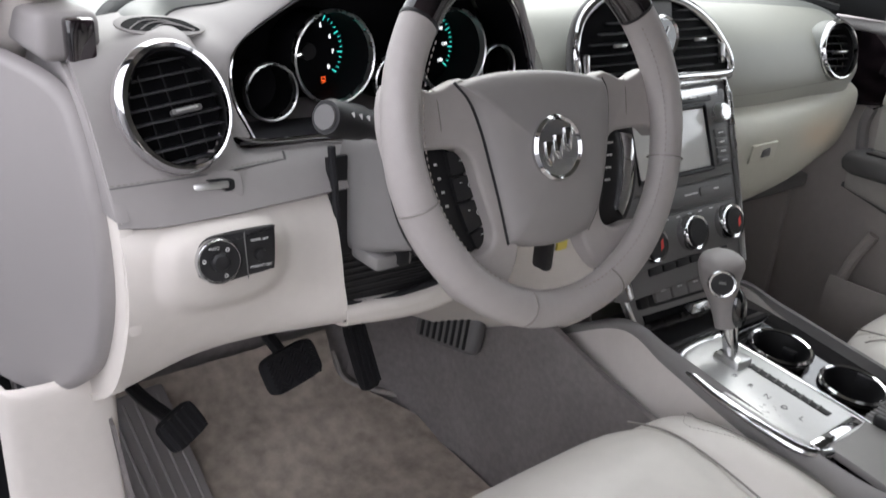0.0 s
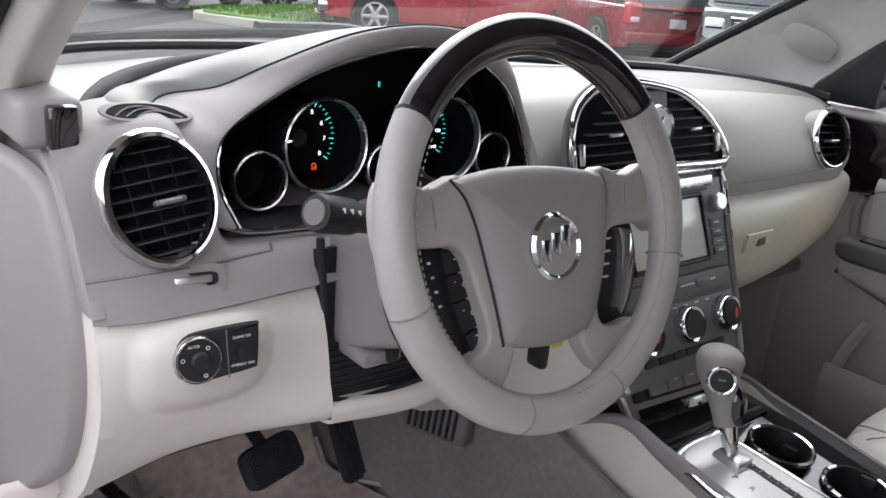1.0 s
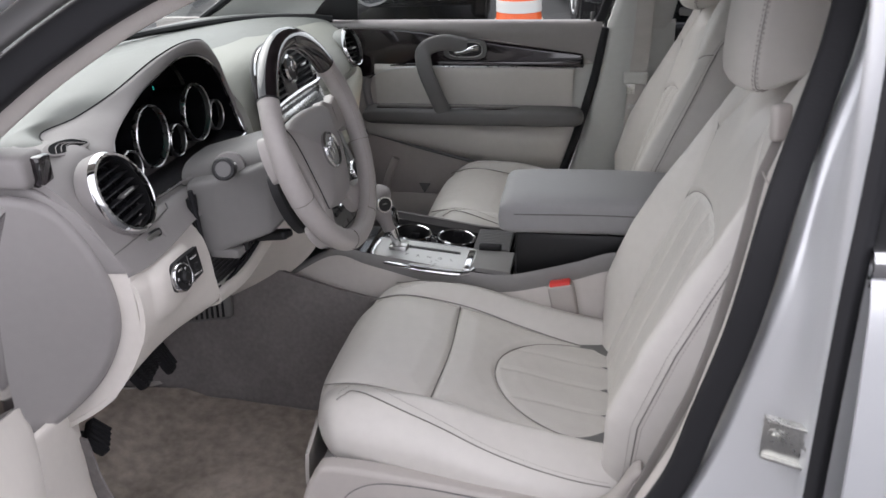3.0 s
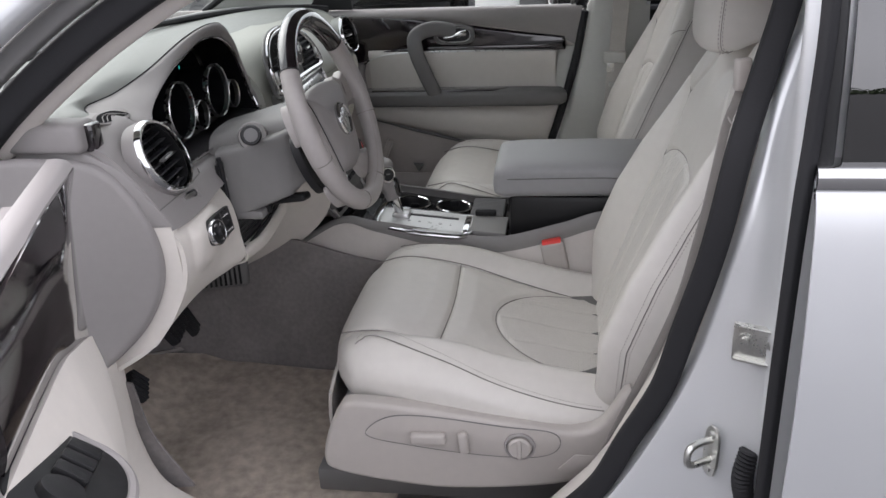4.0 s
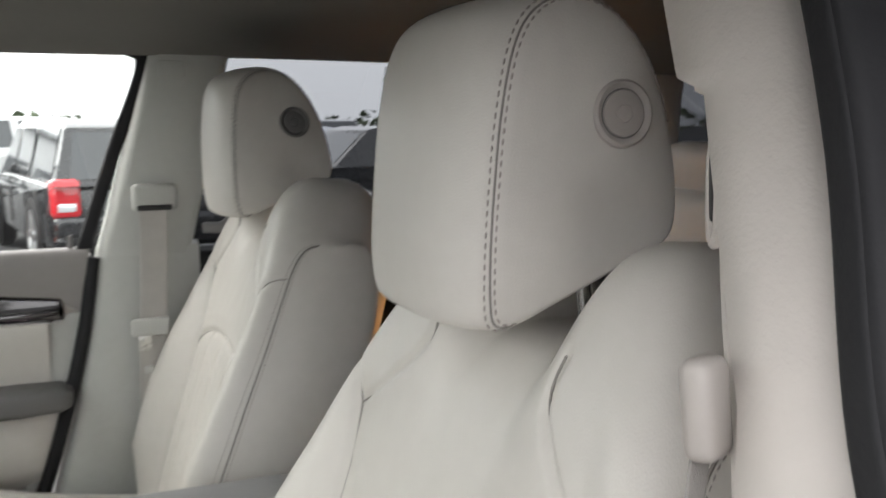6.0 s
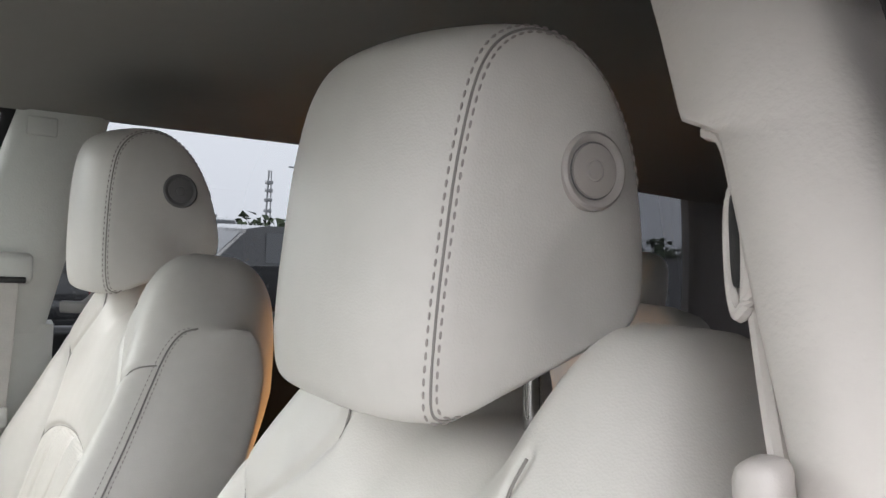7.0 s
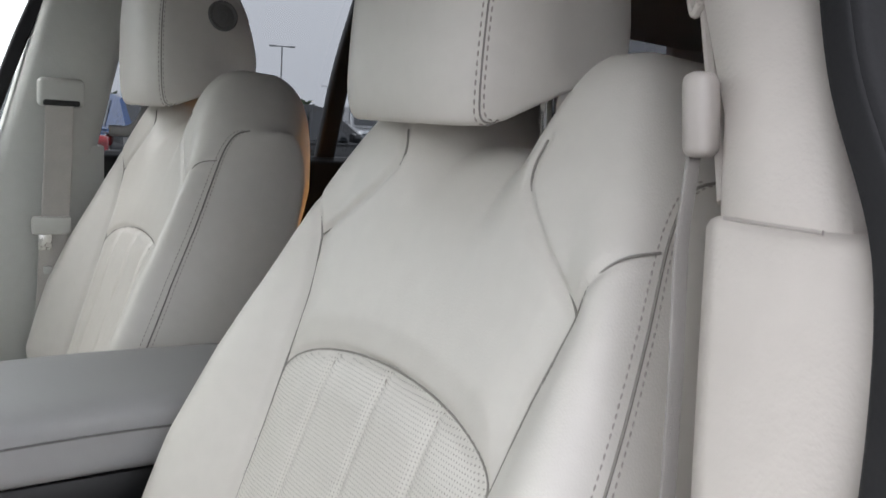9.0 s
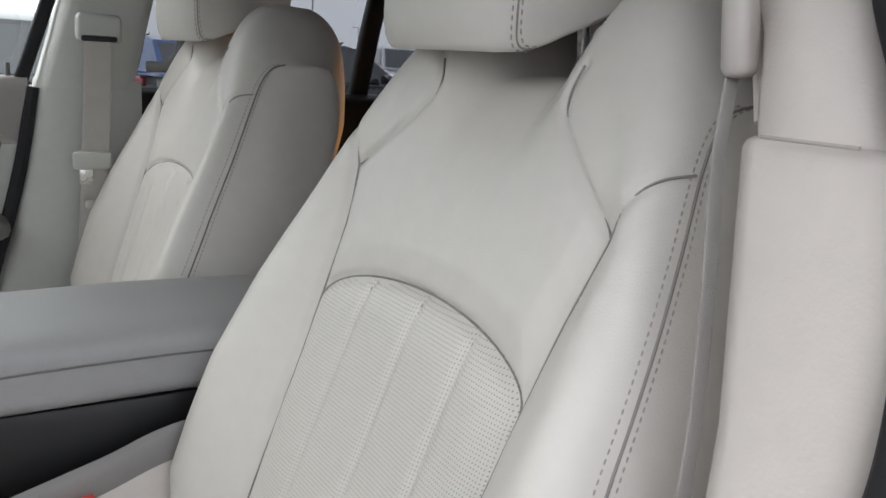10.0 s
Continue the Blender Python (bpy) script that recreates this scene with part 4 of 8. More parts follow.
part("surround_edge", tube(cr([(-0.5225, 0.162, 1.003), (-0.520, 0.160, 0.97), (-0.516, 0.158, 0.92), (-0.506, 0.153, 0.828), (-0.40, 0.150, 0.823), (-0.30, 0.145, 0.844)], 50), 0.0042, 8), RUBBER, dash)
# end cap by the door
m = frame_at((-0.742, 0, 0), (-1, 0, 0))
capo = [(0.60, 1.070), (0.40, 1.082), (0.325, 1.080), (0.250, 1.062), (0.200, 1.005), (0.176, 0.93), (0.185, 0.86), (0.235, 0.780), (0.320, 0.712), (0.42, 0.69), (0.60, 0.70)]
cap = plate([(-y, z) for y, z in capo], m, 0.014, 0.010, smooth=90, seg=4)
for v in cap.verts:
    v.co.x -= 0.30 * max(0.0, v.co.y - 0.24)
part("end_cap", cap, GREY, dash, "rounded grey end cap")
part("end_web", plate([(-y, z) for y, z in ((0.55, 1.09), (0.30, 1.092), (0.215, 1.05), (0.152, 0.965), (0.148, 0.86), (0.218, 0.755), (0.33, 0.68), (0.55, 0.66))], m @ Matrix.Translation((0, 0, -0.012)), 0.012, 0.003), BEIGE, dash)
part("end_web_upper", plate([(-y, z) for y, z in ((0.55, 1.094), (0.30, 1.096), (0.213, 1.052), (0.150, 0.965), (0.19, 0.962), (0.55, 1.0))], m @ Matrix.Translation((0, 0, -0.010)), 0.0125, 0.003), GREY, dash)
part("corner_block", box((-0.735, 0.325, 1.105), (0.055, 0.13, 0.045), 0.010, 3), GREY, dash)
part("wood_end", box((-0.729, 0.257, 1.102), (0.026, 0.018, 0.042), 0.004, 2), WOOD, dash, "dark wood end piece")

# light switch
m = frame_at((-0.643, 0.126, 0.924), (-0.10, -1, 0.22)) @ Matrix.Scale(0.72, 4)
sw = part("light_switch", plate([(-0.058, -0.010), (-0.056, 0.012), (-0.044, 0.026), (-0.02, 0.031), (0.042, 0.033), (0.048, 0.027), (0.044, -0.018), (0.038, -0.024), (0.0, -0.028), (-0.03, -0.031), (-0.050, -0.024)], m, 0.012, 0.003, smooth=60), BLACK, dash, "black headlight switch panel with a chrome-ringed knob")
# the panel swells round the switch
off, mi_ = base_of(dash), m.inverted()
for v in knee.data.vertices:
    q = mi_ @ (v.co + off)
    gr = (abs(q.x + 0.012) / 0.098) ** 3 + (abs(q.y + 0.014) / 0.068) ** 3
    v.co += m.to_3x3().col[2] / 0.72 * 0.009 * float(sstep(1.0, 0.25, np.array(gr)))
k = m @ Matrix.Translation((-0.031, -0.001, 0.010))
part("switch_ring", lathe([(0.0, 0), (0.0295, 0), (0.0295, 0.007), (0.0278, 0.0095), (0.0268, 0.0085), (0.0, 0.008)], k, 44), CHROME, sw)
part("switch_face", lathe([(0.0, 0.006), (0.0266, 0.006), (0.0260, 0.0095), (0.0, 0.0098)], k, 44), BLACK, sw)
part("switch_knob", lathe([(0.0, 0.006), (0.0125, 0.008), (0.0120, 0.016), (0.009, 0.019), (0.0, 0.0192)], k, 32), BLACK, sw)
part("dimmer_wheel", lathe([(0.0, 0), (0.0085, 0), (0.0075, 0.006), (0.0, 0.007)], m @ Matrix.Translation((0.025, -0.002, 0.012)), 24), BLACK, sw)
part("panel_split", tube(on(m, [(0.006, 0.030, 0.0122), (0.006, -0.030, 0.0122)]), 0.0006, 4), GREYD, sw)
lettering("AUTO", k @ Matrix.Translation((-0.006, 0.0175, 0.0100)), 0.0050, LABEL, sw)
lettering("AMBIENT OFF", m @ Matrix.Translation((0.0245, -0.0165, 0.0122)), 0.0048, LABEL, sw)
lettering("DOME OFF", m @ Matrix.Translation((0.0255, 0.0180, 0.0122)), 0.0048, LABEL, sw)
for dx, dz in ((-0.020, 0.003), (0.011, 0.014), (0.006, -0.019)):
    part("pictogram", lathe([(0.0016, 0.0100), (0.0026, 0.0100), (0.0026, 0.0104), (0.0016, 0.0104)], k @ Matrix.Translation((dx, dz, 0)), 14), LABEL, sw)

# passenger pad and glovebox
part("passenger_pad", loft([
    [(-0.195, 0.34, 1.118), (-0.195, 0.255, 1.105), (-0.195, 0.205, 1.06), (-0.195, 0.188, 1.010), (-0.195, 0.19, 0.955)],
    [(-0.14, 0.34, 1.118), (-0.14, 0.255, 1.110), (-0.14, 0.212, 1.07), (-0.14, 0.196, 1.020), (-0.14, 0.19, 0.955)],
    [(0.0, 0.36, 1.118), (0.0, 0.258, 1.116), (0.0, 0.212, 1.085), (0.0, 0.200, 1.030), (0.0, 0.19, 0.955)],
    [(0.14, 0.36, 1.112), (0.14, 0.262, 1.106), (0.14, 0.212, 1.07), (0.14, 0.190, 1.01), (0.14, 0.195, 0.96)],
    [(0.30, 0.38, 1.102), (0.30, 0.285, 1.096), (0.30, 0.212, 1.06), (0.30, 0.180, 1.00), (0.30, 0.190, 0.955)],
    [(0.46, 0.38, 1.098), (0.46, 0.290, 1.092), (0.46, 0.217, 1.058), (0.46, 0.185, 1.00), (0.46, 0.195, 0.955)],
    [(0.60, 0.36, 1.092), (0.60, 0.285, 1.085), (0.60, 0.225, 1.05), (0.60, 0.195, 1.00), (0.60, 0.205, 0.955)],
    [(0.665, 0.36, 1.085), (0.665, 0.300, 1.075), (0.665, 0.255, 1.04), (0.665, 0.235, 1.00), (0.665, 0.24, 0.955)],
], 110, 40, 0.012), PADTOP, dash, "grey-green leather passenger pad with a stitched edge")
part("stitching", dashes(cr([(0.165, 0.1860, 0.984), (0.30, 0.1795, 0.984), (0.46, 0.1845, 0.984), (0.575, 0.193, 0.984)], 60), 0.0034, 0.0024, 0.0006), SEAM, dash)
part("glovebox", loft([
    [(0.155, 0.195, 0.962), (0.155, 0.165, 0.945), (0.155, 0.150, 0.90), (0.155, 0.162, 0.82), (0.155, 0.24, 0.738)],
    [(0.30, 0.192, 0.962), (0.30, 0.160, 0.945), (0.30, 0.148, 0.90), (0.30, 0.165, 0.82), (0.30, 0.25, 0.742)],
    [(0.46, 0.198, 0.962), (0.46, 0.172, 0.945), (0.46, 0.165, 0.90), (0.46, 0.187, 0.82), (0.46, 0.27, 0.752)],
    [(0.665, 0.23, 0.962), (0.665, 0.21, 0.945), (0.665, 0.21, 0.90), (0.665, 0.237, 0.825), (0.665, 0.31, 0.765)],
], 50, 40, 0.01), GLOVE, dash, "light beige glovebox lid")
m = frame_at((0.262, 0.1465, 0.897), (0, -1, -0.1))
lt = part("glovebox_latch", plate([(-0.035, -0.014), (0.035, -0.014), (0.035, 0.016), (-0.035, 0.016)], m, 0.004, 0.002), GLOVE, dash)
part("latch_pull", plate([(-0.012, -0.006), (0.012, -0.006), (0.008, 0.008), (-0.010, 0.006)], m @ Matrix.Translation((0.005, 0, 0.004)), 0.002, 0.001), GREYD, lt)
part("dash_core", box((-0.03, 0.47, 0.93), (1.38, 0.30, 0.30), 0.02), BLACK, dash)
part("dash_underside", box((0.41, 0.44, 0.750), (0.54, 0.34, 0.03), 0.008), GREYD, dash)

# ---- centre vents and stack ----
stack = thing("centre_stack", (0, 0.15, 0.75), "silver-framed radio and climate controls below twin vents", "car console")
m = frame_at((0.0, 0.186, 1.076), (0, -1, 0.22))
cvo = [(-0.158, -0.040), (-0.160, 0.0), (-0.145, 0.036), (-0.105, 0.060), (-0.05, 0.066), (0.0, 0.062), (0.06, 0.050), (0.115, 0.022), (0.155, -0.015), (0.166, -0.040), (0.155, -0.052), (0.05, -0.050), (-0.05, -0.050), (-0.145, -0.052)]
# shallow backing plate in near-black: the shade of a deep throat as colour
cv = part("centre_vent", plate(cvo, m @ Matrix.Translation((0, 0, -0.004)), 0.006, 0.002, smooth=90), DIALB, stack, "chrome-rimmed pair of black vents")
part("vent_rim", tube(on(m, [(x, y, 0.004) for x, y in ring_cr(cvo, 110)]), 0.0062, 10, closed=True, flat=1.1), CHROME, cv)
part("dark_rim", tube(on(m, [(x * 1.045, y * 1.10 - 0.002, 0.000) for x, y in ring_cr(cvo, 110)]), 0.004, 8, closed=True), GREYD, cv)
for s in (-1, 1):
    for k in range(7):
        y = -0.036 + 0.0128 * k
        lo = 0.034
        hi = (0.138 if s < 0 else 0.135) - max(0, y) * (1.3 if s < 0 else 1.75) - (0.012 if k == 0 else 0)
        if hi - lo < 0.02:
            continue
        b = box((s * (lo + hi) / 2, y, 0.004), (hi - lo, 0.0018, 0.011), 0.0006, 1, Matrix.Rotation(radians(14), 3, "X"))
        bmesh.ops.transform(b, matrix=m, verts=b.verts)
        part("slat", b, VENTS, cv)
    b = box((s * 0.085, -0.0005, 0.012), (0.024, 0.005, 0.006), 0.002)
    bmesh.ops.transform(b, matrix=m, verts=b.verts)
    part("vent_tab", b, SATIN, cv)
    b = box((s * 0.144, -0.022, 0.006), (0.010, 0.028, 0.008), 0.003)
    bmesh.ops.transform(b, matrix=m, verts=b.verts)
    part("vent_wheel", b, SATIN, cv)
b = box((0, 0.004, 0.003), (0.058, 0.10, 0.008), 0.003)
bmesh.ops.transform(b, matrix=m, verts=b.verts)
part("clock_panel", b, GREYD, cv)
k = m @ Matrix.Translation((0, 0.006, 0.007))
part("clock_ring", lathe([(0.0, 0), (0.029, 0), (0.030, 0.008), (0.027, 0.012), (0.024, 0.009), (0.0, 0.009)], k, 40), CHROME, cv, "chrome-ringed round clock")
part("clock_face", lathe([(0.0, 0.008), (0.0235, 0.008), (0.0235, 0.0098), (0.0, 0.0098)], k, 40), GLOSSB, cv)
for a, l in ((60, 0.016), (-40, 0.012)):
    part("clock_hand", tube(on(k, [(0, 0, 0.011), (l * math.cos(radians(a)), l * math.sin(radians(a)), 0.011)]), 0.0008, 5), SATIN, cv)
# the leaning stack: frame with local y up along the slope
m = frame_at((0.012, 0.128, 0.905), (0, -1, 0.42))
part("stack_frame", plate([(-0.150, 0.128), (0.150, 0.128), (0.158, 0.10), (0.142, -0.05), (0.128, -0.155), (-0.128, -0.155), (-0.142, -0.05), (-0.158, 0.10)], m @ Matrix.Translation((0, 0, -0.03)), 0.03, 0.006), GREYD, stack)
part("stack_trim", tube(on(m, [(x, y, 0.002) for x, y in ((-0.128, -0.150), (-0.140, -0.05), (-0.154, 0.10), (-0.146, 0.122), (0.146, 0.122), (0.154, 0.10), (0.140, -0.05), (0.128, -0.150))]), 0.0045, 8), SATIN, stack, "satin silver frame")
rd = part("radio", plate([(-0.128, -0.018), (0.128, -0.018), (0.138, 0.108), (-0.138, 0.108)], m, 0.006, 0.003), GREYD, stack)
part("cd_slot", moved(box((0, 0, 0), (0.20, 0.006, 0.004), 0.001), m @ Matrix.Translation((0, 0.095, 0.006))), BLACK, rd)
part("slot_trim", moved(box((0, 0, 0), (0.24, 0.014, 0.003), 0.001), m @ Matrix.Translation((0, 0.105, 0.005))), SATIN, rd)
part("screen", plate([(-0.078, 0.0), (0.078, 0.0), (0.078, 0.083), (-0.078, 0.083)], m @ Matrix.Translation((0, 0, 0.006)), 0.001, 0.0004), SCREEN, rd, "pale blank screen")
part("screen_bezel", tube(on(m, [(-0.082, -0.004, 0.007), (0.082, -0.004, 0.007), (0.082, 0.087, 0.007), (-0.082, 0.087, 0.007)]), 0.0035, 6, closed=True), BLACK, rd)
for s in (-1, 1):
    part("radio_knob", lathe([(0.0, 0), (0.014, 0), (0.013, 0.014), (0.011, 0.016), (0.0, 0.016)], m @ Matrix.Translation((s * 0.112, 0.072, 0.006)), 28), SATIN, rd)
    for q in range(4):
        part("radio_button", moved(box((0, 0, 0), (0.026, 0.011, 0.004), 0.001), m @ Matrix.Translation((s * 0.109, 0.044 - 0.0135 * q, 0.007))), GREYD, rd)
        part("button_mark", moved(box((0, 0, 0), (0.012, 0.0016, 0.0006), 0), m @ Matrix.Translation((s * 0.109, 0.044 - 0.0135 * q, 0.0093))), LABEL, rd)
part("lower_plate", plate([(-0.124, -0.048), (0.124, -0.048), (0.127, -0.021), (-0.127, -0.021)], m, 0.005, 0.002), GREYD, rd)
for s in (-1, 1):
    part("lamp_button", plate(oval(0.016, 0.007, 20, 5), m @ Matrix.Translation((s * 0.06, -0.034, 0.005)), 0.002, 0.0008), GREYD, rd)
    part("plate_mark", moved(box((0, 0, 0), (0.030, 0.0022, 0.0006), 0), m @ Matrix.Translation((s * 0.025 + 0.05, -0.034, 0.0053))), LABEL, rd)
cl = part("climate_panel", plate([(-0.118, -0.118), (0.118, -0.118), (0.126, -0.055), (-0.126, -0.055)], m, 0.006, 0.003), GREYD, stack)
for x in (-0.085, 0.005, 0.092):
    k = m @ Matrix.Translation((x, -0.085, 0.006))
    part("climate_ring", lathe([(0.0, 0), (0.0255, 0), (0.0255, 0.014), (0.0235, 0.017), (0.020, 0.015), (0.0, 0.015)], k, 36), CHROME, cl, "chrome-ringed climate knob")
    part("climate_knob", lathe([(0.0, 0.012), (0.0195, 0.012), (0.019, 0.018), (0.0, 0.0185)], k, 32), BLACK, cl)
    if abs(x) > 0.05:
        part("warm_mark", plate([(0.004, -0.010), (0.011, -0.006), (0.011, 0.006), (0.006, 0.002)], k @ Matrix.Translation((0, 0, 0.0185)), 0.0003, 0), RED, cl)
for q in range(6):
    part("climate_button", moved(box((0, 0, 0), (0.026, 0.010, 0.004), 0.001), m @ Matrix.Translation((-0.075 + 0.03 * q, -0.1235, 0.004))), BLACK, cl)
for q in range(6):
    part("climate_mark", moved(box((0, 0, 0), (0.008, 0.0016, 0.0006), 0), m @ Matrix.Translation((-0.062 + 0.025 * q, -0.060, 0.0063))), LABEL, cl)

# ---- steering column and wheel ----
col = thing("steering_column", (-0.397, 0.16, 0.9), "grey plastic steering column cover with a wiper stalk", "steering column")
A = np.array((0, -0.955, 0.296))
sec = []
for y, zc, hw, hh in ((0.178, 0.944, 0.104, 0.064), (0.134, 0.952, 0.105, 0.064), (0.130, 0.953, 0.104, 0.063), (0.075, 0.972, 0.098, 0.060), (0.052, 0.980, 0.092, 0.060), (0.046, 0.984, 0.088, 0.056), (0.030, 0.990, 0.074, 0.050), (0.022, 0.992, 0.066, 0.046)):
    sec.append([(-0.397 + a, y, zc + b) for a, b in oval(hw, hh, 60, 14)])
part("shroud", skin(np.array(sec), cv=True, caps=True), RAILG, col, "grey plastic cover", angle=50)
part("shroud_step", box((-0.478, 0.130, 0.888), (0.046, 0.05, 0.016), 0.004), RAILG, col)
part("shroud_slot", box((-0.470, 0.108, 0.892), (0.012, 0.02, 0.016), 0.002), BLACK, col)
part("upper_shroud", skin(np.array([[(-0.397 + a, y, zc + b) for a, b in oval(hw, hh, 40, 3)] for y, zc, hw, hh in ((0.20, 0.995, 0.075, 0.034), (0.10, 1.022, 0.075, 0.036), (0.03, 1.030, 0.066, 0.034), (0.016, 1.030, 0.05, 0.026))]), cv=True, caps=True), RAILG, col)
st0, st1 = np.array((-0.484, 0.110, 1.030)), np.array((-0.586, 0.072, 1.062))
ax = (st1 - st0) / np.linalg.norm(st1 - st0)
stalk = part("stalk", lathe([(0.0, 0), (0.013, 0), (0.0135, 0.05), (0.0165, 0.062), (0.017, 0.104), (0.015, 0.110), (0.0, 0.110)], frame_at(st0, ax), 28), BLACK, col, "black indicator and wiper stalk")
part("stalk_button", lathe([(0.0, 0.108), (0.0115, 0.108), (0.011, 0.1125), (0.0, 0.113)], frame_at(st0, ax), 24), GREYD, stalk)
axn = np.array(ax) / np.linalg.norm(ax)
for q in (0.062, 0.074, 0.086):
    part("stalk_mark", box(np.array(st0) + axn * q + (0.0, -0.0158, 0.0075), (0.006, 0.0012, 0.005), 0.0003, 1), LABEL, stalk)
part("stalk_socket", lathe([(0.0, -0.006), (0.026, -0.006), (0.024, 0.004), (0.0, 0.006)], frame_at(st0, ax), 24), GREY, col)
part("tilt_lever", box((-0.455, 0.075, 0.905), (0.026, 0.10, 0.014), 0.005, 3, Euler((radians(-12), 0, radians(-18))).to_matrix()), BLACK, col, "black tilt lever under the column")
part("key_barrel", lathe([(0.0, 0), (0.015, 0), (0.015, 0.012), (0.0, 0.013)], frame_at((-0.318, 0.06, 0.945), (0.35, -1, 0.1)), 24), BLACK, col)
key = solo("ignition_key", join(box((-0.336, 0.030, 0.905), (0.012, 0.024, 0.055), 0.005, 2)), BLACK, "black ignition key hanging in the column lock", "key")
part("key_tag", box((-0.318, 0.022, 0.912), (0.016, 0.004, 0.026), 0.002), mat("yellow_tag", (0.75, 0.62, 0.12), 0.5, var=0), key, "small yellow and white tag")

WC = Vector((-0.399, -0.018, 1.054))
WM = frame_at(WC, (0, -0.951, 0.309))
R = 0.1675
wheel = thing("steering_wheel", WC, "grey leather steering wheel with a dark wood upper rim", "steering wheel")


def rim_arc(a0, a1, n, r=0.0162, flat=1.12):
    return tube([WM @ Vector((R * math.cos(radians(a)), R * math.sin(radians(a)), 0)) for a in np.linspace(a0, a1, n)], r, 18, flat=flat)


part("rim_leather", rim_arc(143, 397, 110), WHEELG, wheel, "grey leather rim")
part("rim_wood", rim_arc(36, 144, 60, 0.0164), WOOD, wheel, "glossy dark wood rim")
for a in (36.5, 143.5):
    part("rim_joint", rim_arc(a - 0.5, a + 0.5, 3, 0.0168), BLACK, wheel)
for a in (250, 290, 197, -17):
    part("rim_seam", tube([WM @ Vector(((R + 0.0169 * math.cos(q)) * math.cos(radians(a)), (R + 0.0169 * math.cos(q)) * math.sin(radians(a)), 0.0187 * math.sin(q))) for q in np.linspace(0, 2 * math.pi, 20, endpoint=False)], 0.0008, 5, closed=True), SEAM, wheel)
for a0, a1 in ((-88, 33), (147, 235)):
    c = [tuple(WM @ Vector(((R - 0.0150) * math.cos(radians(a)), (R - 0.0150) * math.sin(radians(a)), 0.0115))) for a in np.linspace(a0, a1, 120)]
    part("stitching", dashes(c, 0.0034, 0.0026, 0.0007), THREAD, wheel)
HM = WM @ Matrix.Rotation(radians(-2), 4, "Z")
left_seam = [(-0.099, 0.046), (-0.085, 0.030), (-0.075, 0.004), (-0.068, -0.027), (-0.061, -0.062), (-0.055, -0.101)]
right_seam = [(0.050, -0.103), (0.068, -0.078), (0.082, -0.038), (0.090, 0.000), (0.092, 0.030), (0.086, 0.043)]
pad_o = np.vstack((cr(left_seam, 24), cr([left_seam[-1], (-0.025, -0.108), (0.012, -0.110), right_seam[0]], 16)[1:-1], cr(right_seam, 24), cr([right_seam[-1], (0.050, 0.050), (0.0, 0.054), (-0.050, 0.053), left_seam[0]], 24)[1:-1]))
rows = []
for s, h in ((0.86, -0.034), (0.96, -0.024), (1.0, -0.016), (0.990, -0.0105), (0.970, -0.0070), (0.93, -0.0040), (0.84, 0.0002), (0.65, 0.0040), (0.35, 0.0065), (0.04, 0.0072)):
    rows.append([tuple(HM @ Vector((x * s, -0.028 + (y + 0.028) * s, h))) for x, y in pad_o])
part("airbag_pad", skin(np.array(rows), cv=True, caps=True), GREY, wheel, "smooth warm grey centre pad", angle=60)
part("hub_back", lathe([(0.0, -0.095), (0.046, -0.090), (0.050, -0.060), (0.044, -0.030), (0.0, -0.030)], HM @ Matrix.Translation((0, -0.02, 0)), 32), GREYD, wheel)
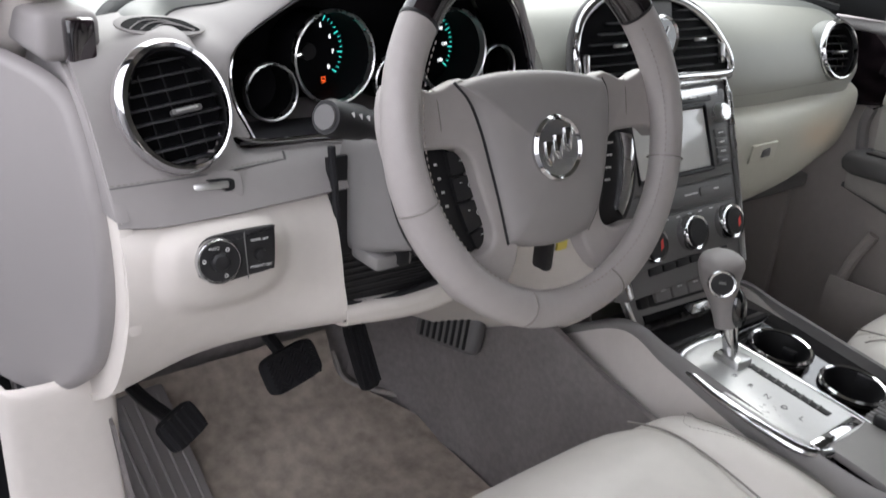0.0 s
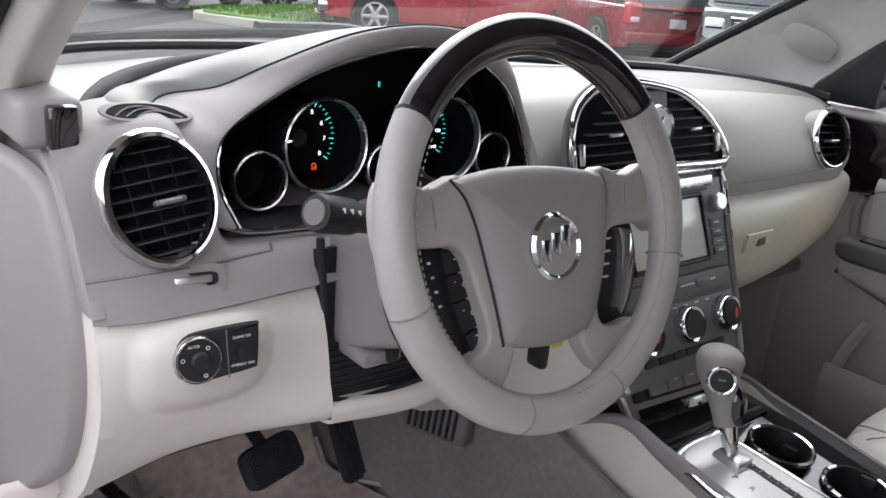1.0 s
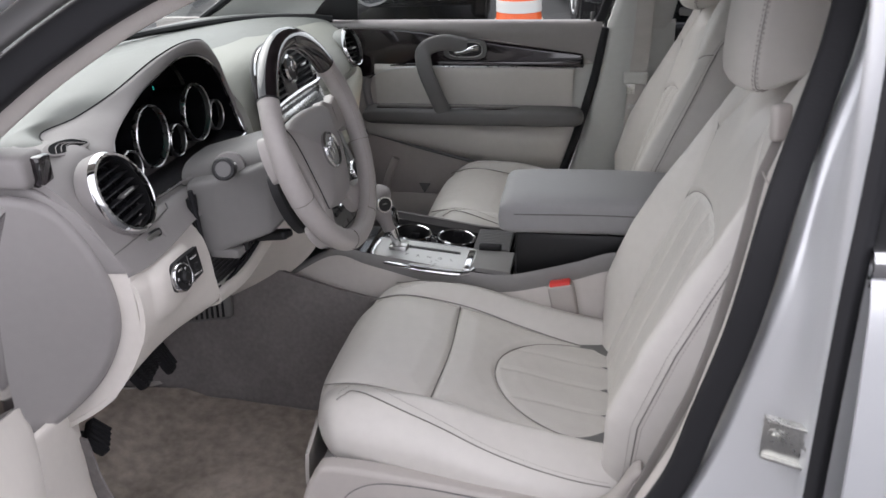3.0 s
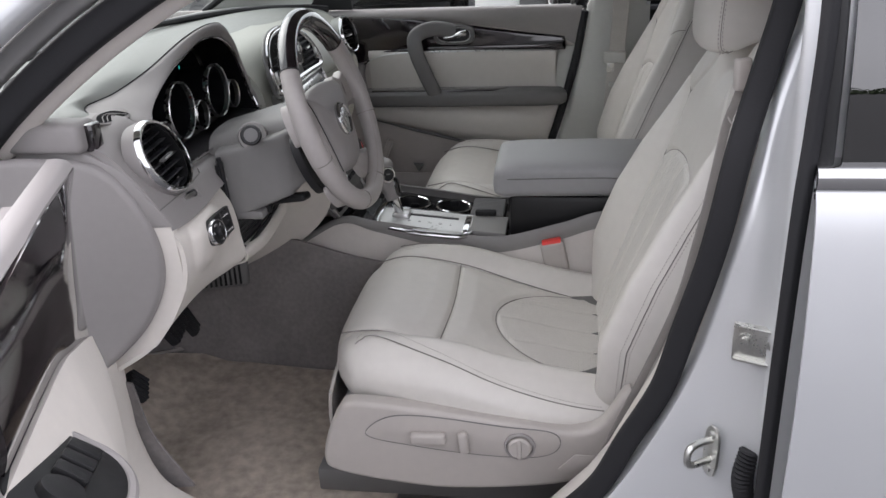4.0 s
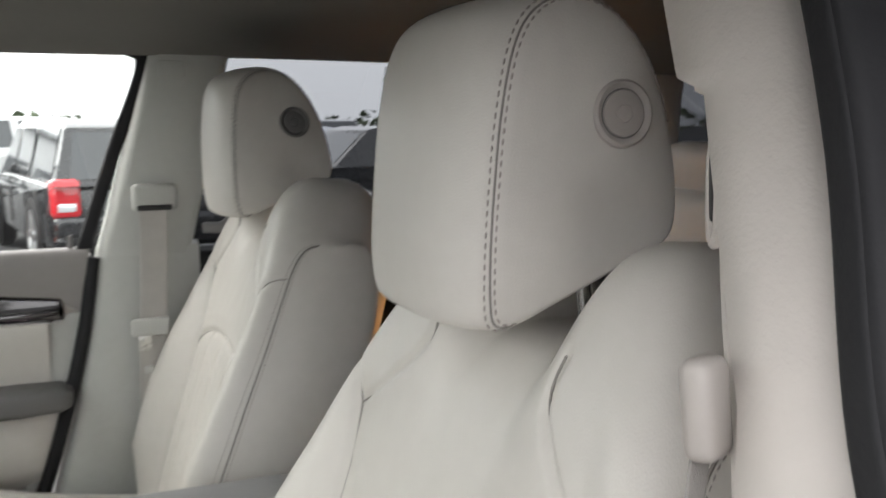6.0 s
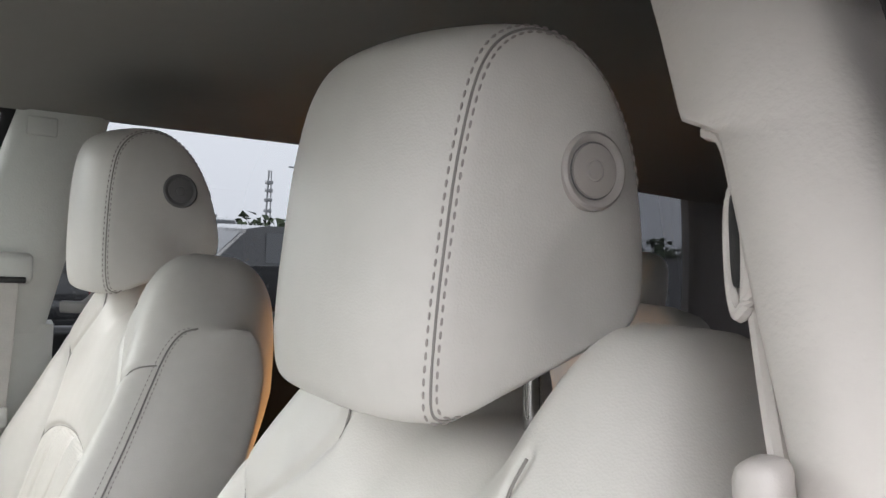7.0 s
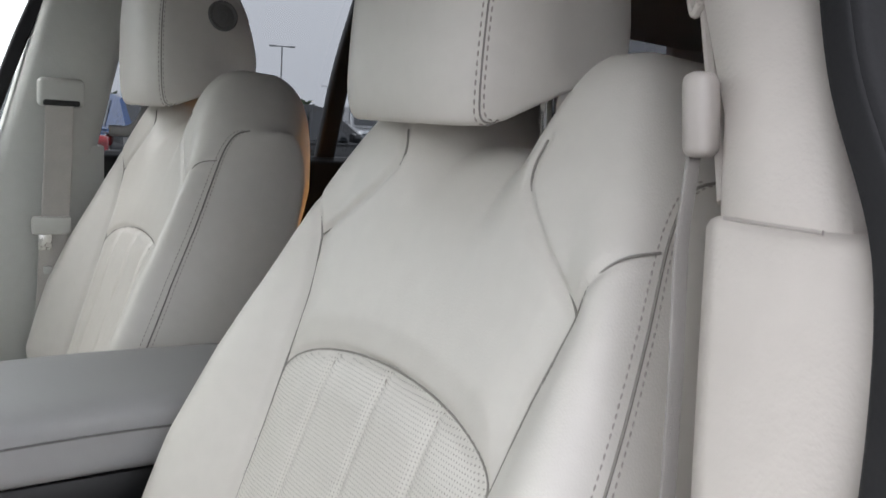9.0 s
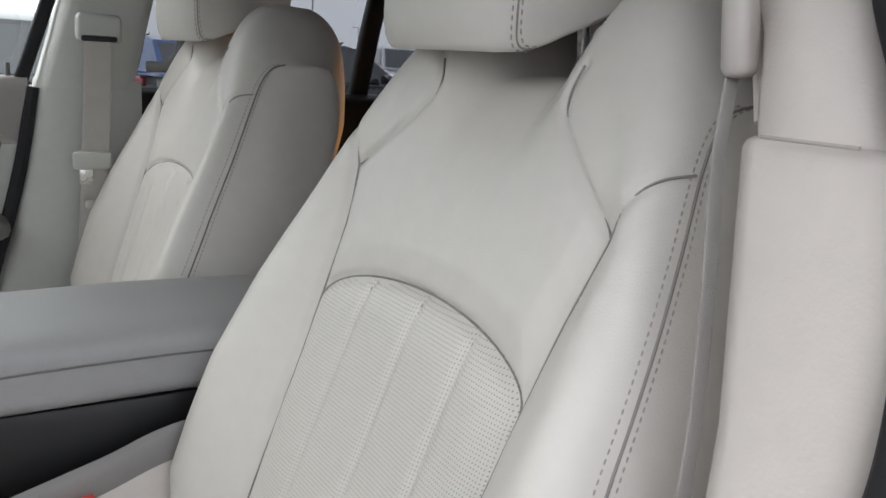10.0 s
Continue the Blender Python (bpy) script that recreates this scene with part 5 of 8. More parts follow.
for s, sm in ((-1, left_seam), (1, right_seam[::-1])):
    sp = [(0.080, 0.046), (0.122, 0.040), (0.160, 0.050), (0.172, 0.020), (0.166, -0.018), (0.148, -0.009), (0.118, -0.009), (0.098, -0.011), (0.087, -0.022), (0.0815, -0.042), (0.075, -0.066), (0.070, -0.086), (0.075, -0.100), (0.095, -0.106), (0.128, -0.104), (0.122, -0.128), (0.098, -0.150), (0.070, -0.146), (0.052, -0.128), (0.042, -0.106), (0.048, -0.085), (0.060, -0.030)]
    out = [(s * x, y) for x, y in sp][::s]
    part("spoke", plate(out, HM @ Matrix.Translation((0, 0, -0.029)), 0.019, 0.0042, smooth=84, seg=4), WHEELG, wheel, angle=60)
    pod = [(s * x, y) for x, y in ((0.075, -0.002), (0.140, -0.004), (0.155, -0.030), (0.148, -0.075), (0.125, -0.108), (0.090, -0.115), (0.055, -0.108), (0.044, -0.085), (0.060, -0.03))][::s]
    pd = part("button_pod", plate(pod, HM @ Matrix.Translation((0, 0, -0.044)), 0.014, 0.003, smooth=60), BLACK, wheel, "black button pod")
    # an angled bank of four keys beside the dark inner wall
    edge_in, edge_out = cr([(0.070, -0.012), (0.064, -0.040), (0.056, -0.068), (0.052, -0.090)], 40), cr([(0.103, -0.012), (0.099, -0.042), (0.091, -0.074), (0.078, -0.104)], 40)
    for q, (a0, a1) in enumerate(((0, 9), (10, 19), (20, 31), (32, 39))):
        o = [(s * x, y) for x, y in np.vstack((edge_in[a0:a1 + 1], edge_out[a0:a1 + 1][::-1]))][::-s]
        bt = part("wheel_button", plate(o, HM @ Matrix.Translation((0, 0, -0.031)), 0.006, 0.0005), BLACK, pd)
        cx, cy = (edge_in[(a0 + a1) // 2] + edge_out[(a0 + a1) // 2]) / 2
        mk = HM @ Matrix.Translation((s * cx, cy, -0.0252))
        if q in (1, 2):
            part("button_mark", lathe([(0.0014, 0.0), (0.0023, 0.0), (0.0023, 0.0004), (0.0014, 0.0004)], mk, 12), LABEL, bt)
            part("button_mark", moved(box((s * 0.010, 0.003, 0.0002), (0.0022, 0.0008, 0.0004), 0), mk), LABEL, bt)
        else:
            part("button_mark", moved(box((s * 0.004, 0, 0.0002), (0.0036, 0.0009, 0.0004), 0), mk), LABEL, bt)
    for q in range(4):
        part("pod_mark", moved(box((s * (0.1135 - 0.0028 * q), -0.022 - 0.0125 * q, -0.0298), (0.0085 if s > 0 else 0.0035, 0.0022, 0.0005), 0), HM), LABEL, pd)
    if s > 0:
        part("pod_insert", plate([(0.126, -0.012), (0.146, -0.016), (0.148, -0.045), (0.138, -0.078), (0.122, -0.100), (0.116, -0.092), (0.126, -0.06), (0.130, -0.03)], HM @ Matrix.Translation((0, 0, -0.031)), 0.004, 0.001), CHROME, pd, "bright inner edge of the pod")
    part("spoke_gap", tube([tuple(HM @ Vector((x * 1.004, y, -0.0102))) for x, y in cr(sm, 40)], 0.0016 if s < 0 else 0.0007, 6), BLACK, wheel)
    part("spoke_seam", tube([tuple(HM @ Vector((s * x, y, h))) for x, y, h in ((0.121, 0.041, -0.0125), (0.1195, 0.030, -0.0098), (0.1185, 0.010, -0.0098), (0.118, -0.006, -0.0125))], 0.0007, 5), SEAM, wheel)
em = HM @ Matrix.Translation((-0.002, -0.019, 0.0075))
e = part("emblem", lathe([(0.0, -0.002), (0.029, -0.002), (0.0305, 0.003), (0.028, 0.006), (0.0255, 0.0035), (0.0, 0.003)], em, 44), CHROME, wheel, "round chrome badge")
for q in range(3):
    sh = [(-0.0045, 0.012), (0.0050, 0.012), (0.0050, -0.002), (0.0006, -0.010), (-0.0045, -0.003)]
    part("badge_shield", plate([(x + (q - 1) * 0.0125, y + (q - 1) * 0.0055) for x, y in sh], em @ Matrix.Translation((0, 0, 0.003)), 0.003, 0.001), CHROME, e)

# ---- centre console ----
con = thing("centre_console", (0.03, -0.2, 0.36), "grey centre console with chrome shifter plate and cup holders", "console")
XL, XR = -0.105, 0.150
prof = [(0.36, 0.60), (0.20, 0.665), (0.08, 0.730), (0.0, 0.722), (-0.12, 0.704), (-0.22, 0.690), (-0.30, 0.690), (-0.42, 0.722), (-0.52, 0.752), (-0.72, 0.760)]
for nm, x, s in (("driver_side", XL, -1), ("passenger_side", XR, 1)):
    up = [[(x, y, z), (x + s * 0.005, y, z - 0.22 * h), (x + s * 0.008, y, z - 0.6 * h), (x + s * 0.008, y, z - h)] for y, z, h in [(y, z, float(np.interp(y, (-0.1, 0.08), (0.036, 0.014)))) for y, z in prof]]
    part("side_rail", loft(up, 70, 14, 0.004), RAILG, con, "grey padded rail")
    lo = [[(x + s * 0.006, y, z - float(np.interp(y, (-0.1, 0.08), (0.032, 0.011)))), (x + s * 0.019, y, min(0.60, z - 0.05)), (x + s * 0.030, y, 0.50), (x + s * 0.034, y, 0.34)] for y, z in prof]
    part("side_panel", loft(lo, 70, 14, 0.006), CONSIDE, con, "light grey side panel")
part("deck", loft([[(x, y, z - 0.022) for x in (XL - 0.002, (XL + XR) / 2, XR + 0.002)] for y, z in prof[2:7]], 150, 80, 0.004), GLOSSB, con, "dark gloss deck")
part("console_core", box((0.022, -0.24, 0.50), (0.24, 0.92, 0.28), 0.02), BLACK, con)
# switch panel and open bin at the foot of the stack
m = frame_at((0.028, 0.088, 0.720), (-0.06, -0.86, 0.50), (0, 0, 1))
tr = part("tray", plate([(-0.108, 0.040), (0.112, 0.040), (0.104, -0.052), (-0.090, -0.058)], m @ Matrix.Translation((0, 0, -0.014)), 0.012, 0.004), RAILG, con, "grey switch panel above an open bin")
part("tray_trim", tube(on(m, [(x, y, 0.000) for x, y in ((-0.090, -0.060), (-0.110, 0.040), (-0.104, 0.046), (0.106, 0.046), (0.114, 0.040), (0.104, -0.056))]), 0.0034, 8), SATIN, tr)
part("switch_bed", plate(oval(0.078, 0.016, 44, 6), m @ Matrix.Translation((0.004, 0.018, -0.002)), 0.002, 0.001), BLACK, tr)
for q in range(4):
    part("seat_heat_button", moved(box((0, 0, 0), (0.031, 0.022, 0.010), 0.003), m @ Matrix.Translation((-0.038 + 0.034 * q, 0.018, 0.003))), RAILG, tr)
    part("button_mark", moved(box((0, 0, 0), (0.010, 0.0018, 0.0006), 0), m @ Matrix.Translation((-0.038 + 0.034 * q, 0.022, 0.0083))), LABEL, tr)
part("lock_button", moved(box((0, 0, 0), (0.018, 0.026, 0.012), 0.004), m @ Matrix.Translation((-0.078, 0.016, 0.002))), BLACK, tr)
part("tray_well", plate([(-0.080, -0.006), (0.098, -0.006), (0.094, -0.050), (-0.072, -0.052)], m @ Matrix.Translation((0, 0, -0.0022)), 0.002, 0), DIALB, tr)
part("power_socket", moved(box((0, 0, 0), (0.044, 0.034, 0.014), 0.004), m @ Matrix.Translation((0.026, -0.026, 0.004))), SATIN, tr, "silver socket cover")
part("socket_slot", moved(box((0, 0, 0), (0.007, 0.016, 0.002), 0.0005), m @ Matrix.Translation((0.028, -0.026, 0.0112))), BLACK, tr)
part("bin_floor", loft([[(x, 0.062, 0.676), (x, 0.030, 0.700), (x, 0.005, 0.706)] for x in (-0.085, 0.03, 0.135)], 12, 8, 0.003), GLOSSB, con)
# shifter plate
PLATEM = mat("silver_painted_plate", (0.62, 0.62, 0.61), 0.32, 0.35, 0.0, 500, 0.04, 12)
m = frame_at((-0.046, -0.105, 0.694), (0, -0.10, 1), (0, 1, 0))
spo = [(-0.050, -0.100), (0.040, -0.108), (0.052, -0.080), (0.050, 0.085), (0.030, 0.105), (-0.040, 0.100), (-0.058, 0.06), (-0.066, -0.03)]
sp = part("shifter_plate", plate(spo, m, 0.010, 0.004, smooth=70, seg=3), PLATEM, con, "satin silver shifter plate with a chrome edge")
part("plate_edge", tube(on(m, [(x * 1.06, y * 1.04, 0.003) for x, y in ring_cr(spo, 90)]), 0.0075, 10, closed=True, flat=0.8), CHROME, sp)
part("plate_rear_chrome", moved(box((0, 0, 0), (0.10, 0.016, 0.012), 0.004), m @ Matrix.Translation((-0.006, -0.098, 0.006))), CHROME, sp)
part("shift_slot", moved(box((0, 0, 0), (0.012, 0.14, 0.003), 0.001), m @ Matrix.Translation((0.018, -0.005, 0.0095))), BLACK, sp)
for q, tx in enumerate("PRNDL"):
    lettering(tx, m @ Matrix.Translation((-0.022, 0.035 - 0.024 * q, 0.0103)) @ Matrix.Rotation(radians(-90), 4, "Z"), 0.012, GREYD, sp, "gear_letter")
for q in range(9):
    part("slot_brush", moved(box((0, 0, 0), (0.010, 0.002, 0.002), 0), m @ Matrix.Translation((0.018, -0.06 + 0.012 * q, 0.0118))), GREYD, sp)
lv = thing("gear_lever", (-0.040, -0.045, 0.72), "grey leather gear lever with a chrome neck", "gear lever")
part("boot", box((-0.040, -0.048, 0.711), (0.034, 0.040, 0.016), 0.005, 2), SATIN, lv)
part("neck", tube(cr([(-0.040, -0.047, 0.706), (-0.041, -0.040, 0.735), (-0.041, -0.031, 0.762)], 16), np.linspace(0.0085, 0.0125, 16), 16), CHROME, lv)
part("handle", tube(cr([(-0.041, -0.031, 0.752), (-0.042, -0.021, 0.782), (-0.045, -0.011, 0.812), (-0.046, -0.008, 0.834), (-0.046, -0.007, 0.852)], 22), np.interp(np.linspace(0, 1, 22), (0, 0.15, 0.35, 0.55, 0.72, 0.84, 0.93, 0.975, 1.0), (0.015, 0.0165, 0.0205, 0.0265, 0.0295, 0.0275, 0.0205, 0.0125, 0.003)), 26, flat=1.0), GREY, lv, "grey leather handle", angle=70)
part("wood_inlay", tube(cr([(-0.036, -0.040, 0.756), (-0.036, -0.035, 0.782), (-0.036, -0.031, 0.806)], 12), [0.009, 0.0115, 0.0125, 0.0130, 0.0135, 0.0135, 0.0135, 0.013, 0.012, 0.010, 0.007, 0.003], 14), GLOSSB, lv, "gloss black inlay")
k = frame_at((-0.0665, -0.0265, 0.818), (-0.78, -0.58, 0.22)) @ Matrix.Scale(1.45, 4)
part("lever_ring", lathe([(0.0, 0), (0.0122, 0), (0.0122, 0.004), (0.0112, 0.0048), (0.0, 0.003)], k, 30), CHROME, lv)
part("lever_button", lathe([(0.0, 0.002), (0.0108, 0.002), (0.0104, 0.0045), (0.0, 0.005)], k, 26), BLACK, lv, "round black button")
part("button_mark", moved(box((0, 0.001, 0.0051), (0.006, 0.0022, 0.0004), 0), k), GREYD, lv)
# cup holders
CUPS = []
for cx, cy in ((0.067, -0.055), (0.090, -0.152)):
    k = frame_at((cx, cy, 0.698 + 0.18 * (cy + 0.055)), (0, -0.10, 1), (0, 1, 0))
    CUPS.append(k)
    c = part("cup_holder", lathe([(0.0, -0.050), (0.034, -0.050), (0.0375, 0.0), (0.0385, 0.003), (0.0395, 0.001), (0.036, -0.054), (0.0, -0.054)], k, 40), BLACK, con, "black cup holder with a chrome ring")
    part("cup_ring", lathe([(0.0385, 0.0), (0.0390, 0.005), (0.0420, 0.0065), (0.0445, 0.004), (0.0445, 0.0), (0.0385, 0.0)], k, 48), CHROME, c)
    part("cup_grip", box((cx + 0.030, cy, 0.680), (0.008, 0.022, 0.016), 0.003), RUBBER, c)
# tambour bin in front of the armrest
m = frame_at((0.058, -0.240, 0.680), (0, -0.03, 1), (0, 1, 0))
part("rear_deck", plate([(-0.105, -0.046), (0.0, -0.046), (0.0, 0.050), (-0.090, 0.050)], m @ Matrix.Translation((-0.05, -0.008, 0.002)), 0.010, 0.004), RAILG, con, "satin grey deck before the armrest")
tb = part("tambour_lid", plate([(-0.06, -0.040), (0.075, -0.040), (0.075, 0.040), (-0.06, 0.040)], m, 0.008, 0.003), GREYD, con, "ribbed sliding bin lid")
for q in range(12):
    part("rib", tube(on(m, [(-0.035 + 0.009 * q, -0.038, 0.009), (-0.035 + 0.009 * q, 0.038, 0.009)]), 0.003, 6), GREYD, tb)
part("bin_pull", box((0.012, -0.240, 0.698), (0.014, 0.05, 0.016), 0.005, 3), BLACK, tb)
arm = thing("armrest", (0.02, -0.5, 0.70), "grey leather padded centre armrest", "armrest")
rows = []
for y, sc, dz in ((-0.268, 0.30, 0.0), (-0.270, 0.72, 0.0), (-0.278, 0.90, 0.0), (-0.295, 0.975, 0.0), (-0.33, 1.0, 0.002), (-0.50, 1.0, 0.004), (-0.66, 0.99, 0.0), (-0.70, 0.9, -0.005), (-0.706, 0.4, -0.006)):
    rows.append([(0.025 + a * (0.92 + 0.08 * sc), y, 0.805 + dz + b * sc) for a, b in oval(0.112, 0.042, 56, 5)])
part("armrest_pad", skin(np.array(rows), cv=True, caps=True), ARMG, arm, angle=60)
part("armrest_seam", tube(cr([(-0.088, -0.30, 0.815), (-0.0885, -0.5, 0.819), (-0.0875, -0.68, 0.813)], 30), 0.0012, 6), GREYD, arm)
part("armrest_base", box((0.025, -0.50, 0.715), (0.19, 0.40, 0.11), 0.015), BLACK, arm)
part("armrest_latch", box((0.0, -0.272, 0.778), (0.05, 0.012, 0.018), 0.004), BLACK, arm)

# ---- footwell ----
part("floor_carpet", loft([[(x, 0.78, 0.80), (x, 0.66, 0.58), (x, 0.55, 0.43), (x, 0.40, 0.352), (x, 0.10, 0.335), (x, -0.6, 0.335), (x, -2.4, 0.335)] for x in (-0.76, -0.4, 0.0, 0.4, 0.76)], 16, 60, 0.02), CARPET, None)
bpy.data.objects["floor_carpet"].name = "floor"
tagged(bpy.data.objects["floor"], "dark grey moulded carpet on the car floor", "floor", "", "structure")
# tunnel wall by the driver's feet
solo("tunnel_trim", loft([[(-0.142, -0.62, 0.60), (-0.146, -0.62, 0.45), (-0.152, -0.62, 0.34)], [(-0.142, -0.20, 0.615), (-0.147, -0.20, 0.46), (-0.154, -0.20, 0.34)], [(-0.143, 0.0, 0.638), (-0.149, 0.02, 0.48), (-0.156, 0.02, 0.34)], [(-0.147, 0.15, 0.680), (-0.152, 0.16, 0.51), (-0.158, 0.16, 0.34)], [(-0.150, 0.30, 0.730), (-0.156, 0.33, 0.55), (-0.162, 0.34, 0.35)], [(-0.150, 0.46, 0.78), (-0.162, 0.46, 0.58), (-0.180, 0.46, 0.38)], [(-0.150, 0.58, 0.82), (-0.19, 0.58, 0.62), (-0.24, 0.56, 0.44)]], 50, 24, 0.01), CARPET, "dark grey carpeted side of the centre tunnel", "trim", kind="structure")
g = solo("floor_vent", box((-0.188, 0.345, 0.622), (0.115, 0.030, 0.070), 0.012, 3, Euler((radians(-12), 0, radians(-70))).to_matrix()), GREYD, "grey slatted footwell air outlet below the dashboard", "vent")
mg = Matrix.Translation((-0.188, 0.345, 0.622)) @ Euler((radians(-12), 0, radians(-70))).to_matrix().to_4x4()
for q in range(8):
    part("slat", tube(on(mg, [(-0.040 + 0.011 * q, -0.0155, -0.026), (-0.040 + 0.011 * q, -0.0155, 0.026)]), 0.003, 6), BLACK, g)


def pedal(name, c, sx, sz, lean, ribs, label, turn=0.0, roll=0.0):
    m = Matrix.Translation(c) @ Euler((radians(lean), 0, radians(turn))).to_matrix().to_4x4() @ Matrix.Rotation(radians(roll), 4, "Y")
    p = thing(name, c, label, "pedal")
    part("pedal_pad", plate(oval(sx / 2, sz / 2, 36, 5), m @ Matrix.Rotation(radians(90), 4, "X"), 0.012, 0.004), RUBBER, p)
    for q in range(ribs):
        x = -sx * 0.38 + sx * 0.76 * q / (ribs - 1)
        if ribs > 6:
            z = -sz * 0.36 + sz * 0.72 * q / (ribs - 1)
            part("tread", tube([m @ Vector((-sx * 0.4 + sx * 0.8 * k / 8, -0.0135, z + (0.004 if k % 2 else -0.004))) for k in range(9)], 0.0022, 5), RUBBER, p)
        else:
            part("tread", tube([m @ Vector((x, -0.0135, -sz * 0.42)), m @ Vector((x, -0.0135, sz * 0.42))], 0.003, 5), RUBBER, p)
    part("pedal_arm", tube(cr([m @ Vector((0, 0.004, sz * 0.3)), m @ Vector((0, 0.03, sz * 1.2)), m @ Vector((0.005, 0.05, sz * 2.2))], 14), 0.009, 8), BLACK, p)
    return p


pedal("brake_pedal", (-0.477, 0.335, 0.643), 0.086, 0.054, -28, 7, "black ribbed rubber brake pedal", 4, -9)
pedal("accelerator_pedal", (-0.324, 0.395, 0.585), 0.036, 0.112, -24, 4, "slim black ribbed accelerator pedal", 4, -4)
pedal("parking_brake_pedal", (-0.628, 0.345, 0.597), 0.060, 0.046, -35, 5, "black parking brake pedal beside the side trim", 14, -16)
dp = solo("dead_pedal", box((-0.622, 0.470, 0.445), (0.120, 0.018, 0.24), 0.006, 2, Euler((radians(-48), 0, radians(6))).to_matrix()), GREY, "grey ribbed rubber foot rest", "foot rest")
md = Matrix.Translation((-0.622, 0.470, 0.445)) @ Euler((radians(-48), 0, radians(6))).to_matrix().to_4x4()
for q in range(6):
    part("rib", tube([md @ Vector((-0.045 + 0.018 * q, -0.0095, -0.105)), md @ Vector((-0.045 + 0.018 * q, -0.0095, 0.105))], 0.0022, 5), GREY, dp)
# carpet mat
def floor_z(x, y):
    return float(np.interp(y, (-0.6, 0.10, 0.40, 0.55, 0.66), (0.335, 0.335, 0.352, 0.43, 0.58)))


rows = []
for y in np.linspace(-0.12, 0.60, 40):
    row = []
    for x in np.linspace(-0.66, -0.168, 30):
        wv = 0.004 * noise.noise((x * 14, y * 14, 0.3)) + 0.003 * noise.noise((x * 40, y * 40, 1.7))
        xr = x
        if y > 0.45:
            xr = -0.66 + (x + 0.66) * (1 - 0.20 * sstep(0.45, 0.53, np.array(y)))
        row.append((float(xr), float(y), floor_z(x, y) + 0.016 + wv))
    rows.append(row)
fm = solo("floor_mat", loft(rows[::3], 60, 40, 0.010), MAT, "worn taupe carpet mat with scuffs in the driver's footwell", "floor mat")
bd = cr([(-0.170, -0.10), (-0.169, 0.10), (-0.168, 0.30), (-0.169, 0.43), (-0.178, 0.478), (-0.215, 0.502), (-0.255, 0.530), (-0.262, 0.575)], 60)
part("mat_binding", tube([(float(x), float(y), floor_z(x, y) + 0.019) for x, y in bd], 0.0055, 6), SHIELD, fm, "dark sewn edge")


# ---- car shell ----
def punch(ob, m, outline_rx, outline_rz, e=2.0):
    """Cuts an oval hole through a sheet, about frame m."""
    inv = m.inverted() @ Matrix.Translation(base_of(ob.parent) if ob.parent else Vector())
    bm = bmesh.new()
    bm.from_mesh(ob.data)
    dead = []
    for f in bm.faces:
        c = inv @ f.calc_center_median()
        if abs(c.z) < 0.08 and abs(c.x / outline_rx) ** e + abs(c.y / outline_rz) ** e < 1:
            dead.append(f)
    bmesh.ops.delete(bm, geom=dead, context="FACES")
    bm.to_mesh(ob.data)
    bm.free()


def strip(path, half, thick, up, n=60):
    """A flat band along a path: half width across, thickness; up: the band's face direction."""
    p = cr(path, n)
    t = np.gradient(p, axis=0)
    t /= np.linalg.norm(t, axis=1)[:, None]
    u = np.array(up, float)
    a = np.cross(t, u)
    a /= np.linalg.norm(a, axis=1)[:, None]
    b = np.cross(a, t)
    P = [[p[i] + a[i] * x * half + b[i] * y * thick for x, y in oval(1, 1, 20, 4)] for i in range(n)]
    return skin(np.array(P), cv=True, caps=True)


# driver-side B-pillar
def seal_y(z):
    return float(np.interp(z, (0.42, 0.50, 0.56, 0.745, 0.93, 1.10, 1.14, 1.18, 1.226, 1.283, 1.335, 1.46), (-0.36, -0.43, -0.485, -0.574, -0.622, -0.655, -0.668, -0.684, -0.700, -0.717, -0.728, -0.744)))


def seal_x(z):
    return float(np.interp(z, (0.4, 1.05, 1.10, 1.14, 1.18, 1.226, 1.283, 1.335, 1.46), (-0.785, -0.783, -0.765, -0.736, -0.716, -0.694, -0.670, -0.646, -0.585)))


bp = thing("b_pillar_trim", (-0.70, -0.70, 0.40), "light beige plastic pillar trim behind the driver's seat", "pillar trim")
zs = np.append(np.linspace(0.40, 1.100, 16), (1.104, 1.106))
rows = []
for k, z in enumerate(zs):
    y = seal_y(z) - 0.004
    i = float(np.interp(z, (0.40, 0.944, 1.016, 1.10), (-0.715, -0.680, -0.664, -0.646)))
    o = seal_x(z) + 0.024
    e = (0.0, 0.0015, 0.005)[max(0, k - len(zs) + 3)]
    rows.append([(i - e, y - 0.16, z), (i - e, y - 0.012, z), (i - 0.003 - e, y - 0.003, z), (i - 0.014, y - e, z), (o + 0.030, y - e, z), (o + 0.006, y - 0.002 - e, z), (o + e, y - 0.014, z), (o + e, y - 0.16, z)])
part("lower_trim", skin(np.array(rows), cv=True, caps=True), TRIM, bp, "light beige lower trim", angle=60)
rows = []
